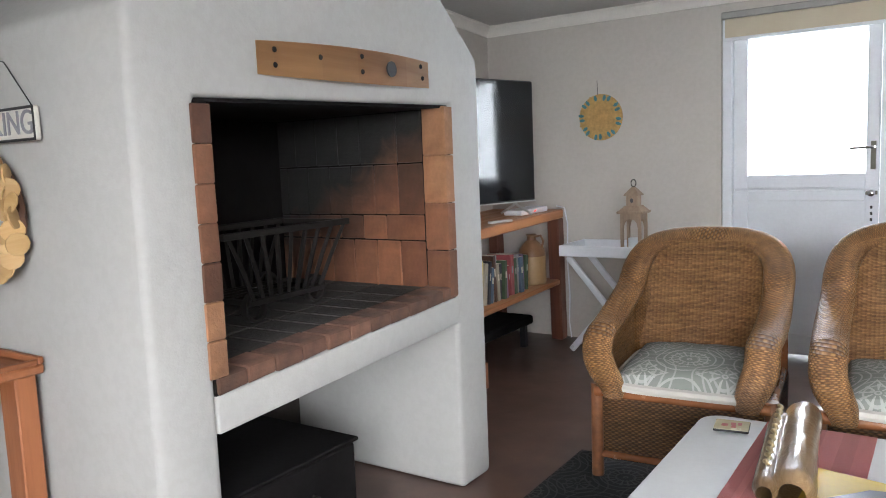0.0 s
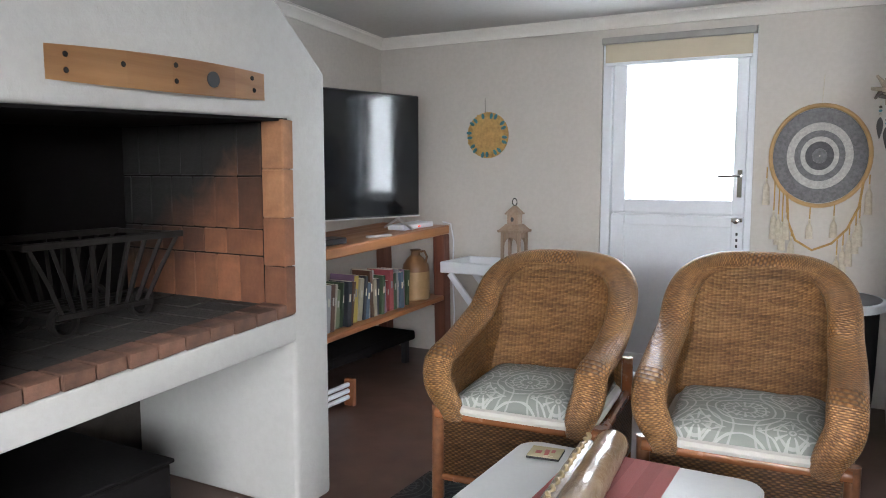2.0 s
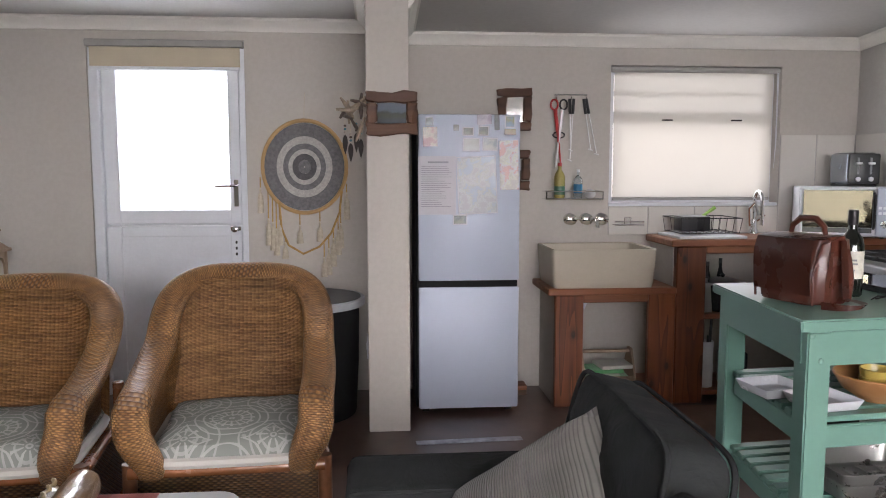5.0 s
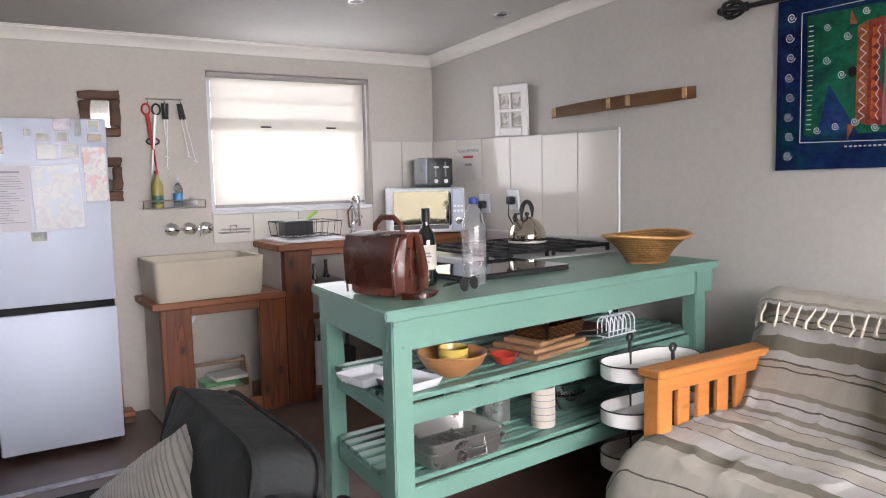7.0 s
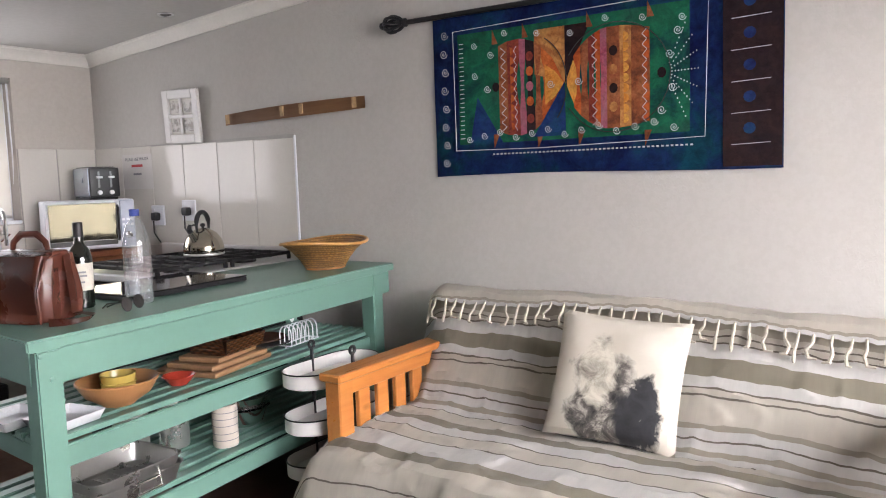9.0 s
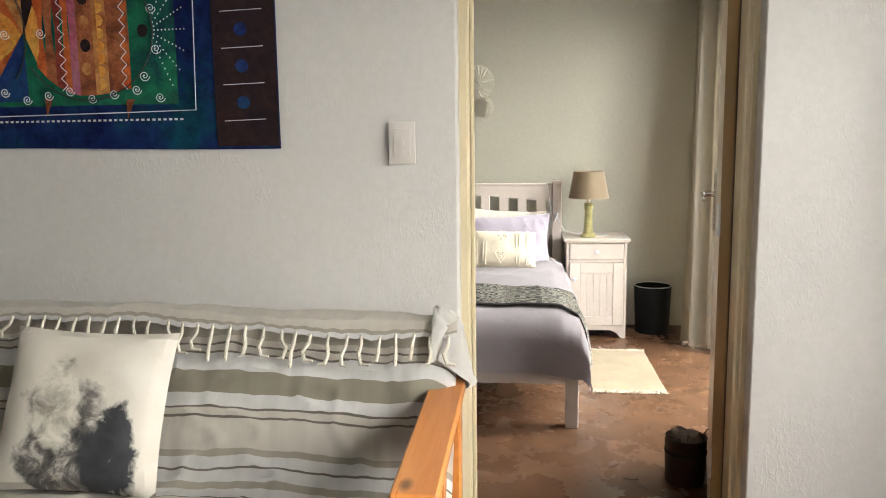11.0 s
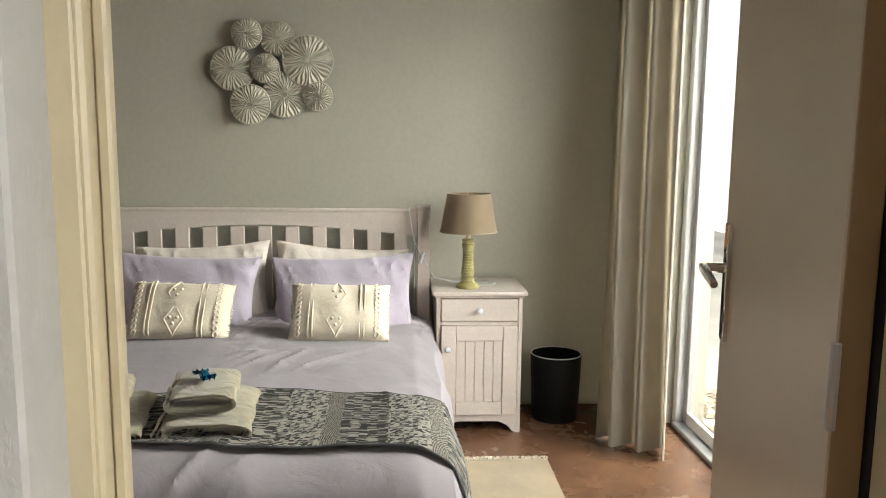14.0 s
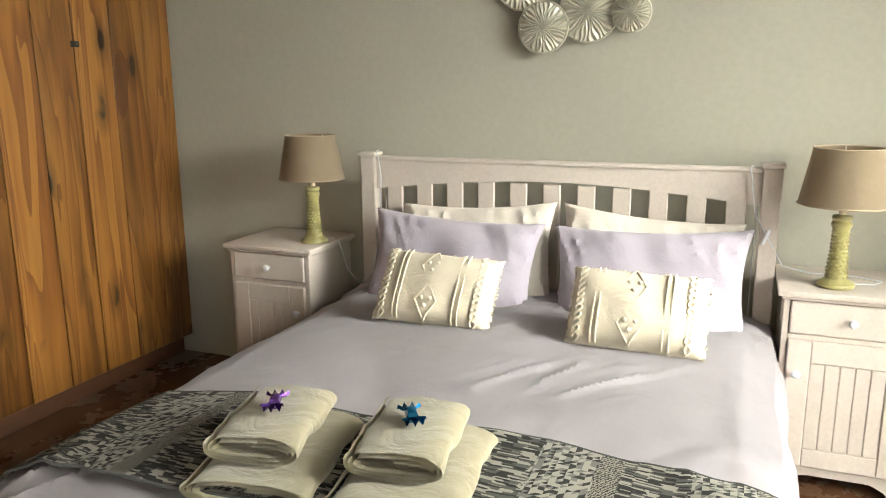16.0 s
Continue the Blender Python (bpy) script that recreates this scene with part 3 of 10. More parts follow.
HEARTH_BRICK = plain("worn_hearth_brick", (0.145, 0.07, 0.044), 0.9, vary=0.45, size=9, relief=0.5, depth=0.004, each=0.5)
rnd = random.Random(4)
SOOT_SHADE_BRICK = plain("soot_and_shade_fire_brick", (0.24, 0.098, 0.048), 0.9, vary=0.3, size=9, relief=0.5, depth=0.004, each=0.4)
varied(SOOT_SHADE_BRICK, [(0.0, (0.55, 0.47, 0.45)), (0.35, (0.85, 0.8, 0.75)), (0.6, (1.0, 0.95, 0.9)), (0.82, (1.2, 1.3, 1.2)), (1.0, (0.7, 0.75, 0.7))])
# Soot and the shade of the firebox painted together: darker with depth and height.
nt_ = SOOT_SHADE_BRICK.node_tree
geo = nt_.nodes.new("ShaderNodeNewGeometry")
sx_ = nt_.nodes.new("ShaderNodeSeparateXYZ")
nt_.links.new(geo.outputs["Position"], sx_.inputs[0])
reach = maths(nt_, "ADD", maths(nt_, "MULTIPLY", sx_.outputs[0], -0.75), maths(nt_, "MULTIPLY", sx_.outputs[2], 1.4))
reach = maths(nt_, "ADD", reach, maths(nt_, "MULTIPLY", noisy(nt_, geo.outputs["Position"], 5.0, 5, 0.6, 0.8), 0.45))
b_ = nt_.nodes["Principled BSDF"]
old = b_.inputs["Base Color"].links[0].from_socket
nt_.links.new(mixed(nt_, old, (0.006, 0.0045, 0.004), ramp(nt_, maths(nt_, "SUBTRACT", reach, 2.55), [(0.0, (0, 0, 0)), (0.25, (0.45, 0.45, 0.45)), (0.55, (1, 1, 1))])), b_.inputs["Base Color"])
edge_brick = brick_mesh("brick", 0.10, 0.062, 0.097, BRICK, 1)
z = low_z(OL) + 0.145
while z < 1.40:
    lay(edge_brick, braai, pose(FX - 0.097, OL - 0.020, z, rnd.uniform(-1, 1), 0, rnd.uniform(-1, 1)))
    z += 0.0985
right_brick = brick_mesh("brick", 0.10, 0.058, 0.1735, BRICK, 2)
for k in range(4):
    lay(right_brick, braai, pose(FX - 0.099, OR - 0.049, low_z(OR) + 0.105 + k * 0.1745, rnd.uniform(-0.6, 0.6), 0, rnd.uniform(-1, 1)))
hearth_brick = brick_mesh("brick", 0.11, 0.098, 0.046, HEARTH_BRICK, 3)
y = OL + 0.003
while y < OR - 0.09:
    lay(hearth_brick, braai, pose(FX - 0.108 + rnd.uniform(-0.004, 0.003), y, low_z(y) + 0.1, 3.2 + rnd.uniform(-0.8, 0.8), 0, rnd.uniform(-1.5, 1.5)))
    y += 0.1035
tile_brick = brick_mesh("brick", 0.215, 0.104, 0.04, SOOT_BRICK, 5)
for i in range(4):
    for j in range(11):
        yy = OL + 0.003 + j * 0.1035
        lay(tile_brick, braai, pose(FX - 0.112 - 0.22 * (i + 1), yy, low_z(yy) + 0.1, 3.2, 0, rnd.uniform(-0.6, 0.6)))
part("hearth_bed", block(-1.93, FX - 0.01, OL, OR, 0.656, 0.684), SOOT_BRICK, braai)
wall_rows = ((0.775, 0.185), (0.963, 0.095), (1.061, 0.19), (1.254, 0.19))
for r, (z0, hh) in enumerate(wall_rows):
    wide = brick_mesh("brick", 0.1150, 0.05, hh - 0.001, SOOT_SHADE_BRICK, 10 + r)
    double = brick_mesh("brick", 0.179, 0.05, hh - 0.001, SOOT_SHADE_BRICK, 20 + r)
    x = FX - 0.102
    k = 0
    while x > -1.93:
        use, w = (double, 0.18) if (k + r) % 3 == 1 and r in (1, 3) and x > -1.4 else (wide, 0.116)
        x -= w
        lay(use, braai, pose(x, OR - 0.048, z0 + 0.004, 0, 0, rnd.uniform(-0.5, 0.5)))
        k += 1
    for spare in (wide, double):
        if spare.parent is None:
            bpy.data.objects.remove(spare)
    soot = brick_mesh("brick", 0.16, 0.05, hh - 0.004, DEAD_BLACK, 30 + r)
    for i in range(5):
        lay(soot, braai, pose(FX - 0.27 - 0.165 * i, OL - 0.010, z0 + 0.004, 0, 0, rnd.uniform(-0.5, 0.5)))

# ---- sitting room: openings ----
MILK = glow("north_backdrop_glow", (0.95, 0.98, 1.0), 1.6)


def stable_door():
    d = tagged(thing("door_1", "white stable door with a large glazed upper half", "door", 0, 5.05, 0), kind="structure")
    for x0, x1, z0, z1 in ((-0.745, -0.688, 0, 2.08), (0.100, 0.14, 0, 2.08), (-0.688, 0.100, 2.03, 2.08)):
        part("door_frame", block(x0 + 0.002, x1, -0.055, 0.04, z0, z1 - 0.002, 0.004), WHITE_PAINT, d)
    up = part("upper_leaf", block(-0.684, -0.603, -0.02, 0.02, 1.02, 2.026, 0.004), WHITE_PAINT, d)
    for x0, x1, z0, z1 in ((0.028, 0.096, 1.02, 2.026), (-0.603, 0.028, 1.935, 2.026), (-0.603, 0.028, 1.02, 1.10)):
        part("stile", block(x0, x1, -0.02, 0.02, z0, z1, 0.004), WHITE_PAINT, up)
    pane = part("pane", block(-0.603, 0.028, -0.004, 0.004, 1.10, 1.935), GLASS, up)
    pane.visible_shadow = False
    low = part("lower_leaf", block(-0.684, 0.096, -0.02, 0.02, 0.02, 1.008, 0.004), WHITE_PAINT, d)
    for x0, x1, z0, z1 in ((-0.684, -0.598, 0.02, 1.008), (0.030, 0.096, 0.02, 1.008), (-0.598, 0.030, 0.945, 1.008), (-0.598, 0.030, 0.02, 0.14)):
        part("rail", block(x0, x1, -0.034, -0.020, z0, z1, 0.004), WHITE_PAINT, low)
    # Unseen strip added behind the split to stop lamp light leaking through.
    part("weather_strip", block(-0.684, 0.096, 0.021, 0.03, 0.99, 1.04, 0.002), WHITE_PAINT, low)
    hb = rod([(0.066, -0.02, 1.245), (0.066, -0.062, 1.245), (0.055, -0.066, 1.245), (-0.05, -0.066, 1.243)], 0.008)
    part("lever_handle", hb, CHROME, up, "chrome lever handle")
    part("lock_plate", block(0.052, 0.08, -0.024, -0.02, 1.12, 1.28, 0.002), CHROME, up)
    kb = turned([(0.012, 0), (0.014, 0.03), (0.020, 0.04), (0.018, 0.055), (0.004, 0.06)], 14)
    part("door_knob", kb, CHROME, low, "small chrome knob", pose(0.062, -0.034, 0.99, 90))
    part("lock_case", block(0.03, 0.092, -0.041, -0.034, 0.978, 1.002, 0.002), CHROME, low)
    for z in (0.90, 0.865, 0.83):
        part("keyhole", block(0.056, 0.068, -0.0375, -0.034, z, z + 0.018, 0.003), BLACK_PLASTIC, low)
    return d


stable_door()
rb = thing("roller_blind", "rolled-up beige roller blind above the door", "blind", 0, 4.985, 0)
FABRIC = cloth("beige_blind_fabric", (0.50, 0.44, 0.33), 0.9, 0.04, 0.05)
part("cassette", block(-0.742, 0.137, -0.035, 0.03, 2.035, 2.075, 0.004), plain("grey_cassette", (0.30, 0.29, 0.27), 0.5), rb)
part("fabric", block(-0.722, 0.117, -0.018, -0.010, 1.925, 2.036, 0.002), FABRIC, rb)
part("bottom_bar", block(-0.722, 0.117, -0.022, -0.006, 1.905, 1.926, 0.004), WHITE_PAINT, rb)
# Glowing board added for the white brightness behind the door glass.
setting("backdrop_north_yard", block(-1.6, 0.9, 6.2, 6.22, -0.1, 2.6), MILK, "glowing backdrop board for the bright yard beyond the door", "backdrop")

# ---- wall decorations ----
SISAL = plain("golden_woven_sisal", (0.44, 0.27, 0.09), 0.8, vary=0.2, size=30, relief=0.6, depth=0.004)
TEAL = plain("teal_beads", (0.04, 0.16, 0.20), 0.4, vary=0.3, size=30)
CREAM_YARN = plain("cream_yarn", (0.56, 0.50, 0.39), 0.95, vary=0.15, size=40, relief=0.6, depth=0.004)
PALE_YARN = plain("pale_crochet", (0.46, 0.44, 0.41), 0.95, vary=0.2, size=70, relief=0.8, depth=0.004)
DARK_YARN = plain("dark_grey_crochet", (0.09, 0.088, 0.09), 0.95, vary=0.2, size=60, relief=0.7, depth=0.004)
GREY_YARN = plain("grey_crochet", (0.16, 0.155, 0.16), 0.95, vary=0.2, size=60, relief=0.7, depth=0.004)


def turn_up(b):
    b.transform(pose(0, 0, 0, 90))
    return b


disc = thing("woven_wall_disc", "round golden woven wall disc with blue edging", "wall decoration", -1.517, 4.972, 1.51)
part("disc", turn_up(turned([(0.003, 0.012), (0.02, 0.015), (0.11, 0.013), (0.15, 0.006), (0.152, 0.0)], 36)), SISAL, disc)
for k in range(26):
    a = 2 * math.pi * k / 26
    rr = 0.128 if k % 2 else 0.134
    b = turned([(0.001, 0.0), (0.011, 0.001), (0.011, 0.006), (0.001, 0.008)], 6)
    b.transform(pose(rr * math.sin(a), -0.009, rr * math.cos(a), 90, math.degrees(a)) @ Matrix.Diagonal((1.0, 1.9, 1, 1)))
    part("petal", b, TEAL if k % 3 else SISAL, disc)
part("string", rod([(-0.02, 0, 0.15), (-0.022, 0, 0.245)], 0.0018, 5), BLACK_METAL, disc)

catcher = thing("dream_catcher", "large grey and cream crochet dream catcher with tassels", "wall decoration", 0.476, 4.962, 1.355)
part("hoop", rod([(0.243 * math.cos(a), 0, 0.27 * math.sin(a)) for a in [2 * math.pi * k / 48 for k in range(48)]], 0.012, 8, None, True), plain("bamboo_hoop", (0.46, 0.29, 0.12), 0.45, vary=0.15), catcher)
rings = [0.232, 0.162, 0.124, 0.094, 0.070, 0.036, 0.003]
for k in range(6):
    b = turn_up(turned([(rings[k + 1] + 0.0005, 0.0), (rings[k + 1] + 0.0005, 0.006), (rings[k], 0.006), (rings[k], 0.0)], 48, False))
    b.transform(Matrix.Diagonal((1.0, 1.0, 1.1, 1)))
    part("crochet_ring", b, (GREY_YARN, PALE_YARN, GREY_YARN, PALE_YARN, DARK_YARN, GREY_YARN)[k], catcher)


def tassel(length, r=0.016):
    return turned([(0.002, 0), (0.006, -0.004), (0.007, -0.018), (0.005, -0.024), (r, -0.05), (r * 1.25, -length), (0.002, -length)], 10, False)


for k, (x, z0, z1, l) in enumerate(((-0.258, -0.06, -0.12, 0.15), (-0.215, -0.14, -0.30, 0.16), (-0.19, -0.18, -0.32, 0.17), (-0.15, -0.22, -0.31, 0.15), (-0.17, -0.2, -0.36, 0.16), (-0.033, -0.26, -0.34, 0.11), (0.084, -0.25, -0.32, 0.12), (0.243, -0.1, -0.15, 0.16), (0.206, -0.24, -0.33, 0.15), (0.19, -0.3, -0.37, 0.15), (0.162, -0.36, -0.42, 0.17), (0.134, -0.40, -0.48, 0.16), (0.106, -0.45, -0.53, 0.12), (-0.12, -0.42, -0.44, 0.1))):
    part("cord", rod([(x, -0.006, z0), (x, -0.009, z1)], 0.0035, 5), SISAL, catcher)
    part("tassel", tassel(l), CREAM_YARN, catcher, "", pose(x, -0.010, z1))
swag = [(-0.15, -0.21), (-0.14, -0.36), (-0.10, -0.46), (-0.015, -0.512), (0.08, -0.47), (0.15, -0.39), (0.20, -0.27), (0.215, -0.14)]
part("swag", rod([(a, -0.012, b_) for a, b_ in swag], 0.007, 6), SISAL, catcher)
part("string", rod([(0.0, 0, 0.27), (0.006, 0, 0.43)], 0.002, 5), CREAM_YARN, catcher)

# driftwood charm with feathers on the wall end
charm = thing("driftwood_charm", "tangle of driftwood sticks with dark feathers, beads and shells", "wall decoration", 0.80, 4.25, 1.60)
GREY_STICK = plain("grey_driftwood", (0.27, 0.215, 0.16), 0.8, vary=0.4, size=40)
DARK_STICK = plain("dark_driftwood_twig", (0.07, 0.05, 0.04), 0.8, vary=0.4, size=40)
FEATHER = plain("dark_feather", (0.03, 0.022, 0.02), 0.6, vary=0.4, size=30)
SHELL_BEAD = plain("pale_shell_bead", (0.42, 0.38, 0.33), 0.5, vary=0.3, size=60)
rc = random.Random(21)
for k in range(13):
    c0 = Vector((rc.uniform(-0.05, 0.03), rc.uniform(-0.03, 0.0), rc.uniform(-0.07, 0.07)))
    d0 = Vector((rc.uniform(-1, 1), rc.uniform(-0.3, 0.2), rc.uniform(-1.2, 1.2))).normalized() * rc.uniform(0.03, 0.065)
    part("driftwood", rod([c0 - d0, c0 + Vector((rc.uniform(-0.008, 0.008), -0.004, rc.uniform(-0.008, 0.008))), c0 + d0], [0.006, rc.uniform(0.009, 0.015), 0.005], 7), (GREY_STICK, DARK_STICK)[k % 2], charm)
for k, (dx, dz) in enumerate(((-0.055, -0.09), (-0.028, -0.13), (0.0, -0.08), (0.022, -0.11))):
    part("bead_string", rod([(dx, -0.012, -0.02), (dx, -0.012, dz)], 0.002, 5), CREAM_YARN, charm)
    for j in range(3):
        part("bead", turned([(0.001, 0), (0.006, 0.003), (0.007, 0.007), (0.005, 0.011), (0.001, 0.013)], 8), (SHELL_BEAD, TEAL, DARK_STICK)[(j + k) % 3], charm, "", Matrix.Translation((dx, -0.012, dz + 0.004 + j * 0.016)))
    f = sheet(lambda u, v, dx=dx, dz=dz: (dx + (v - 0.5) * 0.026 * math.sin(math.pi * min(1, u * 1.1) ** 0.7) if u < 0.92 else dx, -0.012 - 0.004 * math.sin(u * 3), dz - u * 0.11), 10, 2, 1, 1, 0.002)
    part("feather", f, FEATHER, charm)


def rough_frame(name, label, x, y, z, w, h, inner_w, inner_h, inside, turn=0):
    """A picture frame of rough driftwood boards."""
    f = thing(name, label, "picture frame", x, y, z, turn)
    r = random.Random(int(x * 100) + int(z * 77))
    bw, bh = (w - inner_w) / 2, (h - inner_h) / 2
    for n, (x0, x1, z0, z1) in enumerate(((-w / 2, w / 2, h / 2 - bh, h / 2), (-w / 2, w / 2, -h / 2, -h / 2 + bh), (-w / 2, -w / 2 + bw, -h / 2 + bh, h / 2 - bh), (w / 2 - bw, w / 2, -h / 2 + bh, h / 2 - bh))):
        b = block(x0, x1, -0.03, 0, z0, z1, 0.006)
        bmesh.ops.subdivide_edges(b, edges=b.edges[:], cuts=3, use_grid_fill=True)
        for v in b.verts:
            v.co += Vector((noise.noise(v.co * 30 + Vector((n, x, z))) * 0.012, noise.noise(v.co * 40 + Vector((z, n, x))) * 0.007, noise.noise(v.co * 25 + Vector((x, z, n))) * 0.014))
        part("board", b, DARK_WOOD, f)
    part("picture", block(-inner_w / 2, inner_w / 2, -0.012, -0.004, -inner_h / 2, inner_h / 2), inside, f)
    return f


def landscape(name, top, mid, low):
    m, nt, b = shader(name)
    sp = nt.nodes.new("ShaderNodeSeparateXYZ")
    v = coords(nt)
    nt.links.new(v, sp.inputs[0])
    h = maths(nt, "ADD", maths(nt, "MULTIPLY", sp.outputs[2], 9.0), maths(nt, "ADD", 0.5, maths(nt, "MULTIPLY", maths(nt, "SUBTRACT", noisy(nt, v, 30, 4), 0.5), 0.35)))
    c = ramp(nt, h, [(0.0, low), (0.38, mid), (0.5, shade(mid, 0.6)), (0.58, top), (1.0, shade(top, 1.3))])
    nt.links.new(c, b.inputs["Base Color"])
    b.inputs["Roughness"].default_value, b.inputs["Specular IOR Level"].default_value = 0.45, 0.2
    return m


rough_frame("driftwood_picture_frame", "rough dark driftwood frame with a small landscape photo", 0.975, 4.205, 1.612, 0.25, 0.208, 0.142, 0.10, landscape("photo_dunes", (0.07, 0.085, 0.11), (0.03, 0.036, 0.02), (0.03, 0.04, 0.06)))

# ---- television corner ----
PLANK = wood("orange_pine_plank", (0.46, 0.20, 0.075), (0.24, 0.09, 0.035), 1, 0.35, 18)
RED_PINE = wood("dark_red_pine", (0.15, 0.05, 0.026), (0.075, 0.024, 0.014), 2)
stand = thing("television_stand", "long low pine television stand with a book shelf", "television stand", 0, 0, 0)
part("top_plank", block(-2.33, -1.775, 2.75, 4.93, 0.845, 0.905, 0.008), PLANK, stand)
part("shelf_plank", block(-2.33, -1.78, 2.76, 4.88, 0.395, 0.428, 0.006), PLANK, stand)
for y in (2.80, 4.88):
    low = 0.0 if y > 4 else 0.085
    part("leg", block(-1.86, -1.775, y - 0.04, y + 0.05, low, 0.845, 0.008), RED_PINE, stand, "dark red-brown varnished leg")
    part("leg", block(-2.33, -2.25, y - 0.04, y + 0.05, low, 0.845, 0.008), RED_PINE, stand, "dark red-brown varnished leg")
    part("rail", block(-2.25, -1.86, y - 0.03, y + 0.04, 0.35, 0.395, 0.006), RED_PINE, stand)

tv = thing("television", "large flat black television on a pine stand", "television", -1.965, 4.083, 0.906, 75.2)
part("casing", block(-0.54, 0.54, 0.004, 0.045, 0.075, 0.845, 0.008), BLACK_PLASTIC, tv)
SCREEN = plain("black_screen_glass", (0.006, 0.007, 0.009), 0.08, vary=0.02, relief=0.0, spec=0.4)
part("screen", block(-0.532, 0.532, 0.0, 0.004, 0.09, 0.838, 0.002), SCREEN, tv, "glossy black screen")
part("lower_bezel", block(-0.54, 0.54, -0.002, 0.005, 0.075, 0.083, 0.002), STEEL, tv, "thin silver lower bezel")
for x in (-0.36, 0.36):
    part("foot", rod([(x, -0.12, 0.008 + 0.036 * x - 0.016), (x, 0.0, 0.06), (x, 0.02, 0.08)], 0.008), STEEL, tv)
    part("foot", rod([(x, 0.14, 0.008 + 0.036 * x - 0.016), (x, 0.03, 0.06), (x, 0.02, 0.08)], 0.008), STEEL, tv)
dec = thing("decoder_box", "small white decoder box with a red light", "decoder", -1.92, 4.66, 0.906, 84)
part("case", block(-0.16, 0.16, -0.07, 0.07, 0.0, 0.034, 0.005), WHITE_PAINT, dec)
part("light", block(-0.012, 0.01, -0.073, -0.069, 0.012, 0.02), glow("red_standby_light", (1.0, 0.05, 0.03), 2.0), dec, "small red standby light")
solo("set_top_box", block(-0.09, 0.09, -0.06, 0.06, 0, 0.035, 0.006), BLACK_PLASTIC, "small black set-top box under the television", "set-top box", -1.90, 3.75, 0.906, 80)
solo("remote_control", block(-0.08, 0.08, -0.018, 0.018, 0, 0.014, 0.005, None, 2), plain("grey_remote", (0.5, 0.5, 0.5), 0.4), "slim grey remote control on the television stand", "remote control", -1.83, 4.15, 0.906, 62)
cable = rod([(-1.80, 4.86, 0.93), (-1.765, 4.91, 0.915), (-1.755, 4.935, 0.80), (-1.76, 4.93, 0.55), (-1.75, 4.94, 0.3), (-1.757, 4.935, 0.12), (-1.745, 4.94, 0.006)], 0.005, 6)
solo("power_cable", cable, WHITE_PAINT, "white cable hanging down beside the television stand", "cable")

BOOK_COLOURS = [(0.30, 0.03, 0.035), (0.45, 0.40, 0.30), (0.07, 0.12, 0.06), (0.10, 0.16, 0.24), (0.55, 0.52, 0.46), (0.12, 0.05, 0.03), (0.42, 0.09, 0.10), (0.20, 0.24, 0.13), (0.60, 0.45, 0.10), (0.03, 0.035, 0.05), (0.35, 0.35, 0.36), (0.30, 0.18, 0.30)]
BOOK_MATS = [plain("book_cover_%d" % k, shade(c, 0.62), 0.45, vary=0.1) for k, c in enumerate(BOOK_COLOURS)]
PAPER = plain("paper_block", (0.62, 0.56, 0.44), 0.9, vary=0.06)
rb2 = random.Random(11)
y, k = 4.48, 0
while y > 2.95:
    th, hh, dd = rb2.uniform(0.018, 0.042), rb2.uniform(0.185, 0.255), rb2.uniform(0.13, 0.18)
    if k > 9:
        hh += 0.03
    lean = rb2.choice((0, 0, 2, 5, -1)) if k < 14 else rb2.choice((6, 9, 11))
    bk = thing("book", "hardback or paperback book standing on the pine shelf", "book", -1.83, y, 0.430, 0, "books on the shelf")
    bk.matrix_basis = pose(-1.83 + rb2.uniform(-0.02, 0.015), y, 0.430, lean * -1, 0, 0)
    part("cover", block(-dd, 0, -th, 0, 0, hh, 0.002), BOOK_MATS[(k * 5 + rb2.randint(0, 2)) % len(BOOK_MATS)], bk)
    part("pages", block(-dd - 0.001, -0.006, -th + 0.004, -0.004, 0.003, hh + 0.001), PAPER, bk)
    part("title", block(0.0, 0.0008, -th * 0.7, -th * 0.3, hh * 0.55, hh * 0.72), rb2.choice((PAPER, BOOK_MATS[4], BOOK_MATS[10])), bk)
    y -= th + 0.003 + (abs(math.tan(radians(lean))) * 0.01)
    k += 1
STONEWARE = plain("brown_stoneware", (0.30, 0.19, 0.09), 0.4, vary=0.15, size=8)
jug = thing("stoneware_jug", "brown and buff stoneware jug on the pine shelf", "jug", -1.90, 4.68, 0.429)
BROWN_GLAZE = plain("brown_salt_glaze", (0.155, 0.075, 0.032), 0.3, vary=0.2, size=8)
part("body", turned([(0.085, 0), (0.092, 0.01), (0.092, 0.19)], 28), STONEWARE, jug, "buff lower body")
part("shoulder", turned([(0.092, 0.19), (0.0915, 0.205), (0.085, 0.235), (0.055, 0.275), (0.032, 0.295), (0.030, 0.32), (0.038, 0.33), (0.030, 0.335)], 28), BROWN_GLAZE, jug, "brown glazed shoulder and neck")
part("handle", rod([(0.03, 0, 0.318), (0.07, 0, 0.325), (0.088, 0, 0.29), (0.075, 0, 0.245)], 0.008), BROWN_GLAZE, jug)
crate = thing("white_rail_rack", "low rack with three white round rails on the floor", "rack", -1.70, 3.44, 0)
for z in (0.05, 0.085, 0.12):
    part("rail", rod([(0.0, -0.5, z), (0.0, 0.2, z)], 0.013, 10), WHITE_PAINT, crate)
for yy in (-0.48, 0.19):
    part("end_post", block(-0.03, 0.035, yy, yy + 0.03, 0, 0.15, 0.005), PINE, crate)
    part("end_post", block(-0.26, -0.2, yy, yy + 0.03, 0, 0.15, 0.005), PINE, crate)
part("back_rail", block(-0.25, -0.22, -0.48, 0.2, 0.03, 0.14, 0.005), PINE, crate)
